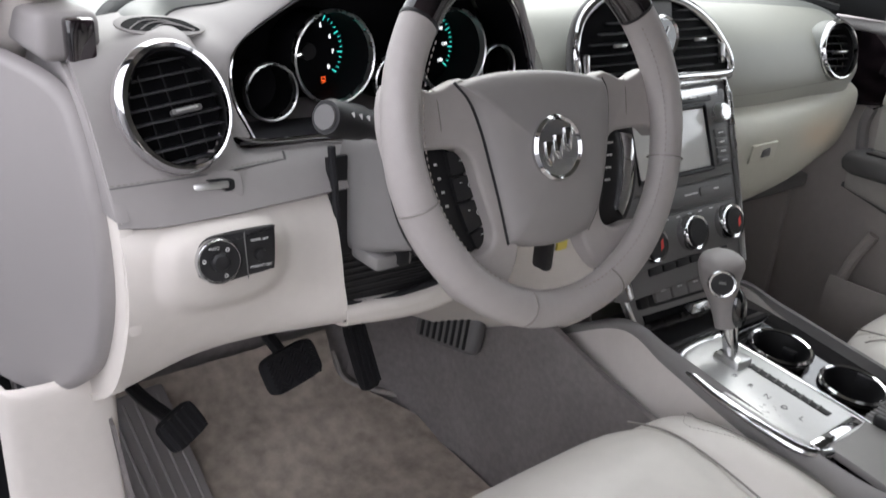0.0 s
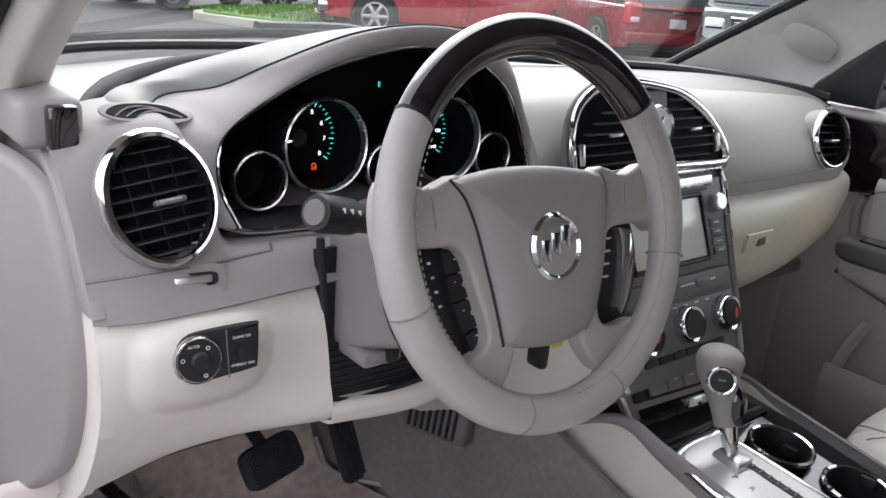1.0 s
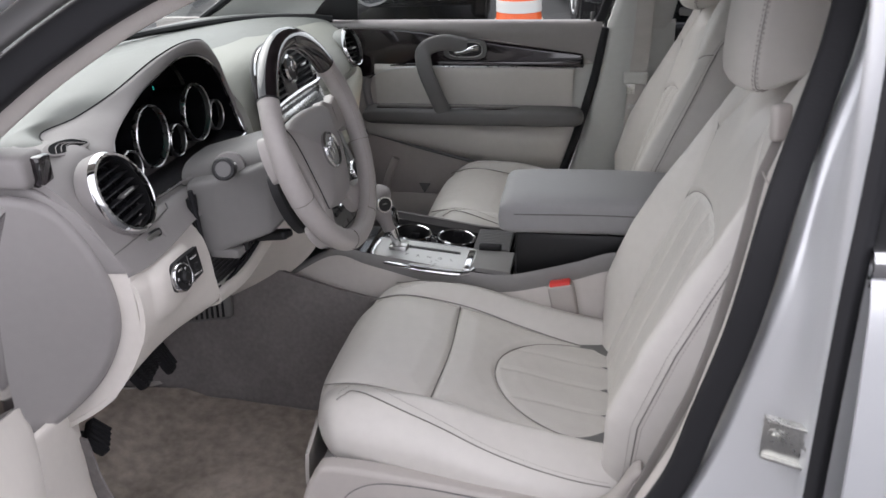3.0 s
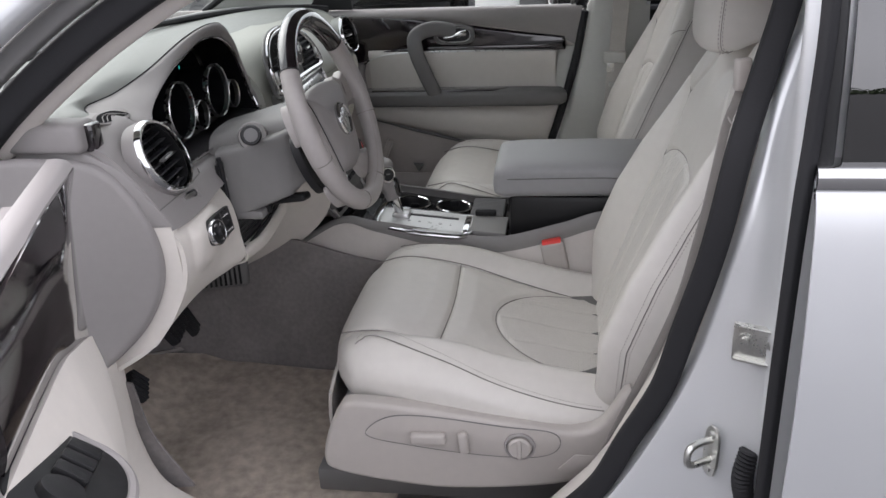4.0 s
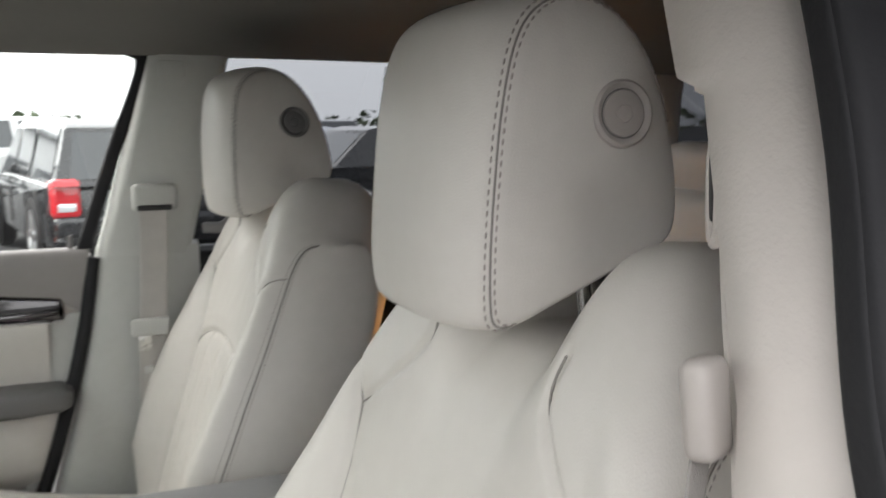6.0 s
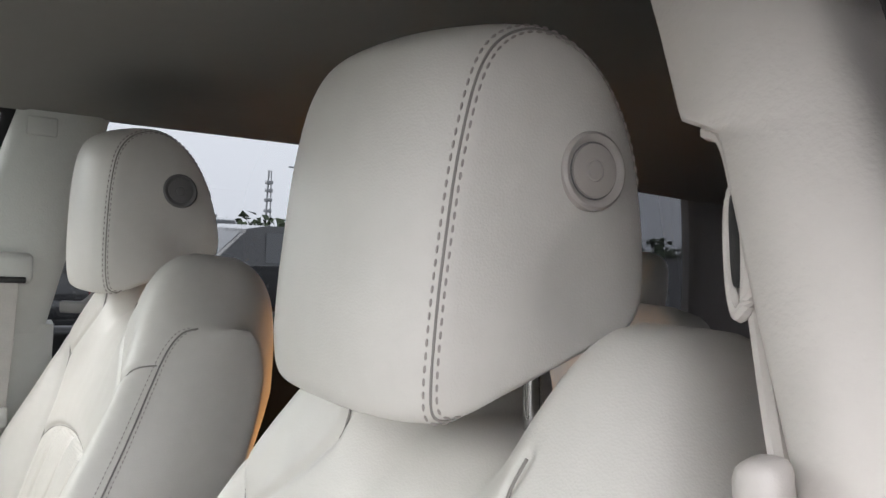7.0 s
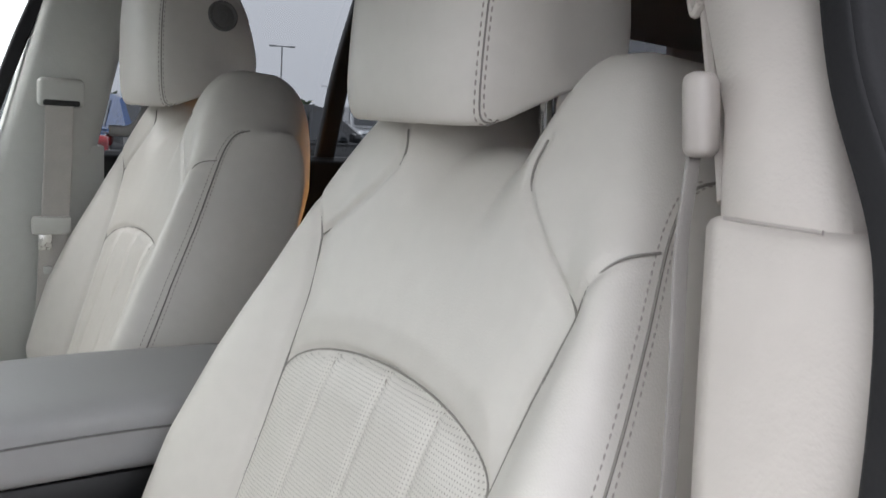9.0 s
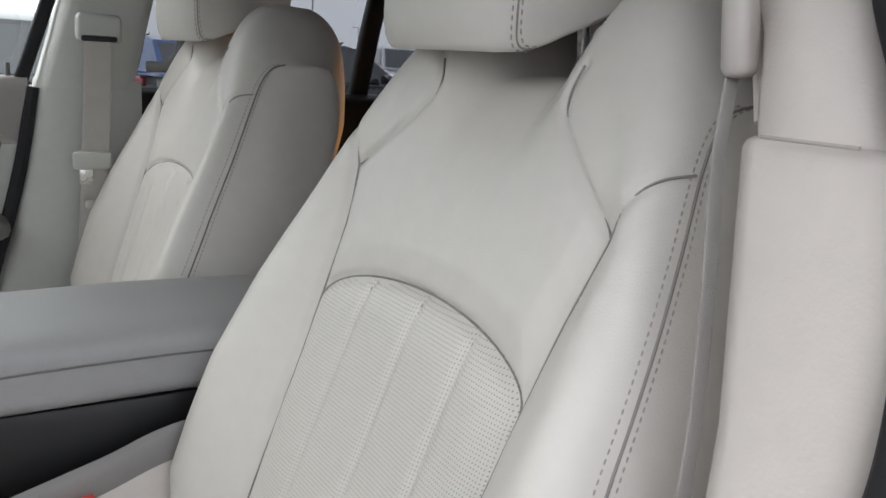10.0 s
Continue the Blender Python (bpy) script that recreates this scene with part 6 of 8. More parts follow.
for z in [*np.linspace(1.085, 1.28, 14), 1.288, 1.294, 1.299, 1.303, 1.307, 1.312, 1.32, *np.linspace(1.34, 1.47, 8)]:
    i = float(np.interp(z, (1.085, 1.11, 1.159, 1.187, 1.228, 1.28, 1.295, 1.36, 1.47), (-0.650, -0.646, -0.632, -0.613, -0.586, -0.554, -0.545, -0.508, -0.448)))
    i += 0.020 * float(sstep(1.298, 1.308, np.array(z)))
    o = float(np.interp(z, (1.085, 1.11, 1.145, 1.18, 1.226, 1.283, 1.335, 1.47), (-0.726, -0.722, -0.710, -0.693, -0.666, -0.628, -0.596, -0.520)))
    y = float(np.interp(z, (1.085, 1.11, 1.16, 1.19, 1.226, 1.30, 1.36, 1.47), (-0.668, -0.666, -0.680, -0.692, -0.706, -0.733, -0.746, -0.760)))
    rows.append([(i + 0.004, y - 0.12, z), (i + 0.002, y - 0.022, z), (i - 0.001, y - 0.008, z), (i - 0.008, y - 0.001, z), (0.5 * (i + o), y + 0.003, z), (o + 0.010, y, z), (o, y - 0.008, z), (o, y - 0.12, z)])
part("upper_trim", skin(np.array(rows), cv=True, caps=True), TRIM, bp, "grained upper trim with the belt slot", angle=50)
part("trim_gap", tube([(-0.668, -0.6515, 1.107), (-0.69, -0.6505, 1.107), (-0.722, -0.6515, 1.107)], 0.0012, 6), SHIELD, bp)
part("slot_housing", box((-0.588, -0.765, 1.243), (0.034, 0.050, 0.100), 0.012, 4, Euler((0, radians(30), 0)).to_matrix()), TRIM, bp)
m = frame_at((-0.567, -0.730, 1.248), (0.45, 0.90, 0.1), (0.50, 0, 1))
part("slot_frame", tube(on(m, [(x, y, 0.0) for x, y in oval(0.0075, 0.029, 44, 2.4)]), 0.0034, 8, closed=True), TRIM, bp, "pale belt guide loop")
part("inner_ledge", tube(cr([(-0.527, -0.752, 1.303), (-0.540, -0.750, 1.297), (-0.554, -0.744, 1.272), (-0.574, -0.731, 1.235), (-0.602, -0.711, 1.185), (-0.628, -0.694, 1.140), (-0.642, -0.684, 1.112)], 50), 0.0042, 8), TRIM, bp)
part("belt_slot", plate(oval(0.0048, 0.022, 36, 3), m @ Matrix.Translation((0.001, 0.004, 0.0)), 0.003, 0.001), BLACK, bp)

belt = thing("seat_belt", (-0.61, -0.70, 0.45), "grey woven seat belt hanging beside the driver's seat", "seat belt")
WEB = mat("grey_belt_webbing", (0.27, 0.252, 0.24), 0.8, 0, 0.8, 1400, 0.08, 40)
part("webbing", strip([(-0.624, -0.678, 1.155), (-0.632, -0.666, 1.12), (-0.641, -0.654, 1.086), (-0.658, -0.640, 1.01), (-0.673, -0.623, 0.925), (-0.683, -0.592, 0.80), (-0.692, -0.50, 0.56)], 0.0065, 0.0012, (1.0, 0.10, 0.1)), WEB, belt)
part("height_slider", box((-0.630, -0.672, 1.158), (0.016, 0.024, 0.046), 0.006, 3, Euler((0, radians(6), radians(20))).to_matrix()), SHIELD, belt, "beige height slider")

# rubber seal round the door opening
sealz = [(seal_x(z), seal_y(z), z) for z in (1.46, 1.36, 1.27, 1.18, 1.10, 1.0, 0.93, 0.84, 0.745, 0.65, 0.56, 0.48)]
seal = thing("door_seal", (-0.775, -0.33, 0.39), "black rubber seal round the driver's door opening", "door seal")
part("pillar_strip", strip(sealz + [(-0.775, -0.33, 0.405)], 0.017, 0.014, (-1, 0.3, 0), 110), RUBBER, seal)
part("pillar_lip", strip([(x + 0.004, y + 0.014, z) for x, y, z in sealz], 0.004, 0.009, (-1, 0.3, 0), 90), RUBBER, seal)
part("sill_strip", strip([(-0.775, -0.335, 0.4045), (-0.775, -0.15, 0.385), (-0.775, 0.15, 0.385), (-0.775, 0.34, 0.42)], 0.017, 0.014, (-1, 0.3, 0), 60), RUBBER, seal)
part("front_strip", strip([(-0.775, 0.335, 0.418), (-0.775, 0.43, 0.60), (-0.775, 0.45, 0.85), (-0.775, 0.43, 1.02)], 0.017, 0.014, (-1, 0.3, 0), 60), RUBBER, seal)
body = thing("car_body", (-0.85, -0.7, 0.25), "silver car body shell round the open door", "car body")
rows = []
for z in np.linspace(0.30, 1.62, 34):
    x, y = seal_x(z), seal_y(z)
    t = float(np.interp(z, (0.3, 1.1, 1.3, 1.62), (0, 0, 0.01, 0.10)))
    k = 0.5 * (y - 0.030) + 0.5 * -0.690
    rows.append([(x + 0.012, y - 0.022, z), (x - 0.012, y - 0.026, z), (x - 0.022, y - 0.034, z), (0.5 * (x - 0.022) - 0.5 * 0.868 + 0.5 * t + 0.008, k - 0.004, z), (-0.868 + t, -0.688, z), (-0.890 + t, -0.694, z), (-0.898 + t, -0.730, z), (-0.893 + t, -0.80, z)])
part("b_pillar", loft([r for r in rows[::3]], 80, 40, 0.004), SILVER, body, "silver painted door pillar", angle=60)
part("sill", loft([[(-0.770, y, 0.395), (-0.800, y, 0.392), (-0.86, y, 0.375), (-0.90, y, 0.33), (-0.905, y, 0.20), (-0.86, y, 0.14)] for y in (-1.7, -0.8, 0.0, 0.55)], 10, 26, 0.01), SILVER, body, "silver door sill")
# plain front end and wheels
part("bonnet", loft([[(x, 0.96, 0.985 - 0.05 * (x / 0.8) ** 2), (x, 1.30, 0.955 - 0.05 * (x / 0.8) ** 2), (x, 1.72, 0.87 - 0.04 * (x / 0.8) ** 2), (x * 0.96, 1.90, 0.72)] for x in (-0.80, -0.45, 0.0, 0.45, 0.80)], 30, 24, 0.01), SILVER, body, "silver bonnet", angle=60)
part("front_bumper", loft([[(x, 1.90 - 0.16 * (x / 0.9) ** 4, 0.72), (x, 1.95 - 0.18 * (x / 0.9) ** 4, 0.50), (x, 1.90 - 0.18 * (x / 0.9) ** 4, 0.10)] for x in (-0.92, -0.5, 0.0, 0.5, 0.92)], 30, 16, 0.01), SILVER, body, angle=60)
for sx in (-1, 1):
    part("fender", loft([[(sx * 0.80, y, 0.93 - 0.10 * max(0, y - 1.0)), (sx * 0.90, y, 0.89 - 0.10 * max(0, y - 1.0)), (sx * 0.945, y, 0.76), (sx * 0.95, y, 0.55), (sx * 0.93, y, 0.36)] for y in (0.52, 0.9, 1.4, 1.80)], 24, 20, 0.01), SILVER, body, angle=60)
    for y in (1.22, -1.62):
        mw = frame_at((sx * 0.93, y, 0.21), (sx, 0, 0))
        wh = part("wheel", lathe([(0.0, -0.22), (0.33, -0.22), (0.37, -0.18), (0.37, -0.03), (0.34, 0.0), (0.25, 0.0), (0.24, -0.03), (0.0, -0.03)], mw, 44), RUBBER, body, "black tyre")
        part("rim", join(lathe([(0.0, -0.03), (0.06, -0.03), (0.055, -0.005), (0.0, -0.004)], mw, 24), *[moved(box((0.14, 0, -0.018), (0.22, 0.05, 0.02), 0.008), mw @ Matrix.Rotation(k * math.pi / 3, 4, "Z")) for k in range(6)]), ZINC, wh, "alloy rim")
part("cowl", loft([[(x, 0.80 - 0.10 * (x / 0.7) ** 2, 1.060), (x, 0.88 - 0.10 * (x / 0.7) ** 2, 1.045), (x, 0.98, 0.985)] for x in (-0.78, -0.4, 0.0, 0.4, 0.78)], 30, 8, 0.01), BLACK, body, "black cowl panel")
wp = thing("windscreen_wiper", (-0.3, 0.88, 1.05), "black wiper blade resting at the foot of the windscreen", "wiper")
WIPER = [(-0.60, 0.815, 1.110), (-0.40, 0.865, 1.118), (-0.15, 0.890, 1.122), (0.10, 0.895, 1.120)]
part("blade", tube(cr(WIPER, 40), 0.009, 8), RUBBER, wp)
part("wiper_arm", tube(cr([(-0.22, 0.895, 1.132), (0.00, 0.915, 1.128), (0.12, 0.935, 1.095), (0.16, 0.95, 1.03)], 20), 0.010, 8), BLACK, wp)
# hinge-side bracket and striker on the pillar
hg = thing("steel_bracket", (-0.83, -0.690, 0.83), "zinc-plated steel bracket bolted to the pillar", "hinge")
m = frame_at((-0.862, -0.684, 0.862), (-0.93, 0.37, 0))
part("hinge_plate", plate([(-0.036, -0.026), (0.030, -0.026), (0.030, 0.026), (-0.036, 0.026)], m, 0.005, 0.002), ZINC, hg)
for q in (-1, 1):
    part("hinge_flange", moved(box((-0.003, q * 0.024, 0.006), (0.062, 0.004, 0.010), 0.0015), m), ZINC, hg)
for x in (-0.020, 0.016):
    part("bolt", lathe([(0.0, 0.004), (0.0105, 0.004), (0.0100, 0.007), (0.0065, 0.0075), (0.0060, 0.013), (0.0, 0.0135)], m @ Matrix.Translation((x, 0.004, 0)), 20), ZINC, hg)
part("wiring_boot", tube(cr([(-0.865, -0.684, 0.70), (-0.872, -0.676, 0.66), (-0.870, -0.684, 0.615)], 30), [0.012 + 0.003 * (k % 2) for k in range(30)], 12), RUBBER, hg, "black ribbed wiring boot")
sk = thing("latch_loop", (-0.80, -0.63, 0.62), "steel door latch loop on the pillar", "striker")
m = frame_at((-0.838, -0.640, 0.676), (-0.50, 0.86, 0.05))
part("striker_plate", plate(oval(0.015, 0.040, 30, 3), m, 0.004, 0.0015), ZINC, sk)
part("striker_loop", tube(cr(on(m, [(0.0, 0.020, 0.0), (0.004, 0.022, 0.030), (0.006, 0.016, 0.046), (0.007, -0.004, 0.046), (0.004, -0.012, 0.030), (0.0, -0.012, 0.0)]), 30), 0.0052, 10), ZINC, sk)
for q in (-1, 1):
    part("bolt", lathe([(0.0, 0.003), (0.007, 0.003), (0.006, 0.008), (0.0, 0.0085)], m @ Matrix.Translation((0, q * 0.027, 0)), 16), ZINC, sk)
# rear door
rd_ = thing("rear_door", (-0.95, -1.1, 0.35), "closed silver rear door with a chrome belt strip", "car door")
part("door_skin", loft([[(-0.900, y, 1.117), (-0.937, y, 1.099), (-0.958, y, 1.04), (-0.975, y, 0.85), (-0.965, y, 0.60), (-0.93, y, 0.38)] for y in (-0.702, -1.05, -1.4, -1.75)], 24, 40, 0.004), SILVER, rd_, "silver door skin", angle=60)
part("belt_strip", loft([[(-0.905, y, 1.125), (-0.937, y, 1.121), (-0.940, y, 1.099), (-0.93, y, 1.093)] for y in (-0.702, -1.0, -1.7)], 10, 14, 0.004), CHROME, rd_, "chrome belt strip")
part("belt_rubber", tube([(-0.937, -0.702, 1.091), (-0.937, -1.7, 1.091)], 0.004, 6), RUBBER, rd_)
part("window_glass", loft([[(-0.925, y, 1.085), (-0.90, y, 1.28), (-0.83, y, 1.50)] for y in (-0.73, -1.2, -1.7)], 8, 12, 0.004), TINT, rd_, "dark tinted glass")
part("window_frame", strip([(-0.915, -0.712, 1.118), (-0.895, -0.712, 1.28), (-0.828, -0.715, 1.50)], 0.011, 0.010, (-1, 0.4, 0)), BLACK, rd_, "black window frame")
part("front_seal", strip([(-0.905, -0.694, 0.35), (-0.925, -0.690, 0.62), (-0.928, -0.690, 0.90), (-0.926, -0.692, 1.07), (-0.918, -0.697, 1.16), (-0.905, -0.702, 1.28), (-0.86, -0.705, 1.44)], 0.008, 0.008, (-0.6, 0.8, 0)), RUBBER, rd_, "black edge seal")

# driver-side A-pillar
ap = thing("a_pillar_trim", (-0.72, 0.30, 1.10), "beige pillar trim beside the windscreen", "pillar trim")
apl = [(-0.735, 0.44, 1.06), (-0.738, 0.365, 1.128), (-0.733, 0.28, 1.195), (-0.722, 0.18, 1.262), (-0.70, 0.06, 1.327), (-0.66, -0.12, 1.395), (-0.60, -0.32, 1.445), (-0.56, -0.46, 1.47)]
part("pillar_cover", strip(apl, 0.034, 0.020, (0.5, -0.6, -0.4), 60), TRIM, ap, angle=60)
part("pillar_seal", strip([(x - 0.046, y - 0.004, z + 0.012) for x, y, z in apl] + [(-0.60, -0.62, 1.49)], 0.022, 0.015, (-1, -0.3, 0.3), 70), RUBBER, ap, "black rubber seal")
part("outer_pillar", strip([(x - 0.095, y + 0.050, z + 0.075) for x, y, z in apl] + [(-0.68, -0.70, 1.55)], 0.034, 0.020, (-1, -0.2, 0.6), 70), SILVER, body, "silver outer pillar")
part("pillar_moulding", strip([(x - 0.066, y + 0.020, z + 0.042) for x, y, z in apl], 0.016, 0.010, (-1, -0.3, 0.5), 60), GREYD, body)

# kick panel and sill trim
kp = thing("sill_trim", (-0.74, 0.0, 0.36), "light beige kick panel and sill cover along the door opening", "sill trim")
part("kick_panel", loft([[(-0.832, 0.330 + d, z), (-0.824, 0.304 + d, z), (-0.800, 0.296 + d, z), (-0.76, 0.294 + d, z), (-0.726, 0.297 + d, z), (-0.714, 0.306 + d, z), (-0.712, 0.335 + d, z)] for z, d in ((0.735, 0.012), (0.722, 0.0), (0.64, 0.0), (0.56, -0.002), (0.47, -0.03), (0.42, -0.10), (0.40, -0.18))], 40, 30, 0.006), BEIGE, kp, "light beige kick panel")
part("kick_inner", loft([[(-0.728, 0.285, 0.672), (-0.722, 0.40, 0.69)], [(-0.715, 0.275, 0.56), (-0.712, 0.42, 0.56)], [(-0.700, 0.225, 0.44), (-0.702, 0.44, 0.42)]], 20, 8, 0.004), CARPET, kp)
part("sill_cover", loft([[(-0.690, y, 0.350), (-0.705, y, 0.395), (-0.735, y, 0.412), (-0.765, y, 0.405)] for y in (0.14, -0.1, -0.4, -0.75)], 20, 16, 0.006), BEIGE, kp, "beige sill cover")

# ---- windscreen, roof and far pillars ----
solo("windscreen", loft([[(x, 0.84 - 0.14 * (x / 0.7) ** 2, 1.085), (x * 0.97, 0.58 - 0.12 * (x / 0.7) ** 2, 1.23), (x * 0.90, 0.28 - 0.10 * (x / 0.7) ** 2, 1.37), (x * 0.84, 0.02 - 0.08 * (x / 0.7) ** 2, 1.475)] for x in (-0.76, -0.4, 0.0, 0.4, 0.76)], 24, 20), WSGLASS, "large clear curved windscreen", "windscreen", kind="structure")
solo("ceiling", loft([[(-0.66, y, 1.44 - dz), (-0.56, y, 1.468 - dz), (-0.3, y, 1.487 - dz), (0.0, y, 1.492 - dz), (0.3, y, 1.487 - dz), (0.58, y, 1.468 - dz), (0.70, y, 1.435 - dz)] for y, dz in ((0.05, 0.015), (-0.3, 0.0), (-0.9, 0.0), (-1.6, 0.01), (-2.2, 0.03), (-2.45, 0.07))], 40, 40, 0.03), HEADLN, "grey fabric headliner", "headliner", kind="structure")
solo("roof", loft([[(-0.72, y, 1.49 - dz), (-0.4, y, 1.555 - dz), (0.0, y, 1.57 - dz), (0.4, y, 1.555 - dz), (0.76, y, 1.49 - dz)] for y, dz in ((0.06, 0.04), (-0.4, 0.0), (-1.2, 0.0), (-2.2, 0.03), (-2.5, 0.09))], 30, 30, 0.01), SILVER, "silver roof panel above the headliner", "roof", kind="structure")
pa = thing("passenger_a_pillar_trim", (0.70, 0.4, 1.09), "wide pale grey pillar trim with an oval speaker grille", "pillar trim")
part("pillar_cover", loft([
    [(0.655, 0.66, 1.085), (0.700, 0.52, 1.082), (0.715, 0.36, 1.080)],
    [(0.668, 0.565, 1.145), (0.705, 0.44, 1.142), (0.728, 0.315, 1.135)],
    [(0.672, 0.41, 1.24), (0.705, 0.32, 1.235), (0.728, 0.20, 1.230)],
    [(0.655, 0.24, 1.335), (0.69, 0.17, 1.335), (0.715, 0.06, 1.325)],
    [(0.60, -0.02, 1.44), (0.64, -0.08, 1.44), (0.675, -0.18, 1.425)]], 50, 20, 0.010), PILLARG, pa, "pale grey trim")
m = frame_at((0.684, 0.3595, 1.1815), (-0.92, -0.24, -0.31))
part("speaker_grille", plate(oval(0.052, 0.030, 40, 2.4), m @ Matrix.Rotation(radians(-20), 4, "Z"), 0.004, 0.0015), PADTOP, pa, "oval speaker grille")
part("screen_edge", tube(cr([(0.650, 0.665, 1.09), (0.662, 0.565, 1.155), (0.665, 0.41, 1.248), (0.648, 0.24, 1.342), (0.594, -0.02, 1.448)], 40), 0.010, 8), BLACK, pa)
part("sail_panel", plate([(0.388, 1.072), (0.300, 1.158), (0.240, 1.213), (0.228, 1.206), (0.232, 1.070)], Matrix(((0, 0, -1, 0.757), (1, 0, 0, 0), (0, 1, 0, 0), (0, 0, 0, 1))), 0.012, 0.003), BLACK, pa, "black mirror-corner panel")

# passenger door
pdr = thing("passenger_door", (0.75, -0.1, 0.36), "grey two-tone passenger door panel with a dark wood band", "car door")
PX = 0.765
mD = Matrix(((0, 0, -1, PX), (1, 0, 0, 0), (0, 1, 0, 0), (0, 0, 0, 1)))  # local x = y of the car, local y = up, local z = into the cabin
part("door_skin", plate([(0.42, 0.36), (0.42, 1.040), (-0.465, 1.050), (-0.440, 0.92), (-0.40, 0.76), (-0.355, 0.62), (-0.30, 0.48), (-0.22, 0.36)], mD @ Matrix.Translation((0, 0, -0.07)), 0.075, 0.006), DOORG, pdr, "taupe door panel")
part("rear_edge_trim", plate([(-0.392, 0.945), (-0.445, 0.950), (-0.428, 0.86), (-0.405, 0.77), (-0.375, 0.68), (-0.335, 0.60), (-0.318, 0.61), (-0.358, 0.70), (-0.380, 0.80)], mD @ Matrix.Translation((0, 0, 0.004)), 0.008, 0.003), PILLARG, pdr, "pale grey door edge")
part("sill_pad", loft([[(PX + 0.02, y, z + 0.010), (PX - 0.006, y, z + 0.012), (PX - 0.020, y, z + 0.004), (PX - 0.024, y, z - min(0.022, 0.45 * d)), (PX - 0.014, y, z - d)] for y, z, d in ((0.40, 1.056, 0.012), (0.2, 1.056, 0.016), (-0.05, 1.056, 0.030), (-0.25, 1.056, 0.055), (-0.40, 1.056, 0.085), (-0.462, 1.056, 0.12))], 40, 20, 0.006), GREY, pdr, "grey padded window sill")
wo = [(0.40, 1.062), (0.28, 1.058), (0.08, 1.042), (-0.11, 1.016), (-0.28, 0.993), (-0.395, 0.980), (-0.412, 0.972), (-0.412, 0.948), (-0.395, 0.944), (-0.20, 0.943), (0.02, 0.942), (0.14, 0.934), (0.20, 0.912), (0.30, 0.897), (0.40, 0.89)]
part("wood_band", plate(wo, mD @ Matrix.Translation((0, 0, 0.004)), 0.016, 0.007, smooth=110, seg=4), WOOD, pdr, "glossy dark wood band")
part("wood_strip", plate([(-0.405, 0.940), (-0.405, 0.956), (-0.20, 0.956), (0.02, 0.953), (0.14, 0.944), (0.17, 0.930), (0.02, 0.934)], mD @ Matrix.Translation((0, 0, 0.018)), 0.006, 0.002), WOOD, pdr)
part("chrome_line", tube(cr([(PX - 0.026, 0.205, 0.905), (PX - 0.026, 0.165, 0.926), (PX - 0.026, 0.08, 0.938), (PX - 0.026, -0.10, 0.941), (PX - 0.026, -0.30, 0.940), (PX - 0.026, -0.40, 0.938)], 50), 0.0028, 8), SATIN, pdr, "thin silver line")
part("upper_insert", loft([[(PX - 0.014, y, 0.944), (PX - 0.022, y, 0.925), (PX - 0.012, y, 0.86), (PX - 0.006, y, 0.80)] for y in (0.19, 0.0, -0.2, -0.385)], 20, 14, 0.006), LEATHER, pdr, "pale grey leather insert")
part("insert_edge", tube(cr([(PX - 0.010, 0.215, 0.905), (PX - 0.010, 0.222, 0.87), (PX - 0.010, 0.215, 0.82)], 20), 0.012, 8), GREY, pdr)
rows = []
for y, sc in ((0.225, 0.25), (0.218, 0.7), (0.20, 0.95), (0.10, 1.0), (-0.15, 1.0), (-0.34, 1.0), (-0.40, 0.9), (-0.416, 0.6), (-0.42, 0.2)):
    rows.append([(PX - 0.030 + a * (0.6 + 0.4 * sc), y, 0.802 + b * sc) for a, b in oval(0.045, 0.026, 36, 4)])
part("door_armrest", skin(np.array(rows), cv=True, caps=True), GREYD, pdr, "dark grey door armrest", angle=60)
part("switch_plate", plate([(0.18, -0.02), (0.18, 0.018), (-0.20, 0.018), (-0.24, -0.01), (-0.20, -0.02)], Matrix(((0, -1, 0, PX - 0.045), (1, 0, 0, 0), (0, 0, 1, 0.826), (0, 0, 0, 1))), 0.003, 0.001), GLOSSB, pdr)
part("lower_insert", loft([
    [(PX - 0.006, 0.222, 0.790), (PX - 0.022, 0.222, 0.77), (PX - 0.020, 0.222, 0.745), (PX - 0.004, 0.220, 0.735)],
    [(PX - 0.006, 0.05, 0.785), (PX - 0.034, 0.05, 0.755), (PX - 0.030, 0.05, 0.715), (PX - 0.004, 0.05, 0.695)],
    [(PX - 0.006, -0.15, 0.780), (PX - 0.036, -0.15, 0.74), (PX - 0.030, -0.15, 0.68), (PX - 0.004, -0.15, 0.65)],
    [(PX - 0.006, -0.32, 0.780), (PX - 0.030, -0.32, 0.73), (PX - 0.026, -0.33, 0.67), (PX - 0.004, -0.33, 0.635)],
    [(PX - 0.004, -0.395, 0.780), (PX - 0.010, -0.385, 0.74), (PX - 0.008, -0.375, 0.69), (PX - 0.002, -0.36, 0.65)]], 50, 24, 0.006), LEATHER, pdr, "pale grey leather lower insert")
part("insert_gap", tube(cr([(PX - 0.008, 0.235, 0.740), (PX - 0.008, 0.05, 0.688), (PX - 0.008, -0.15, 0.640), (PX - 0.008, -0.30, 0.615)], 40), 0.006, 8), GREYD, pdr)
part("map_pocket", loft([[(PX - 0.050, y, 0.560), (PX - 0.058, y, 0.52), (PX - 0.050, y, 0.45), (PX - 0.01, y, 0.40)] for y in (0.19, 0.08, -0.1, -0.26)], 20, 14, 0.008), DOORG, pdr, "taupe map pocket")
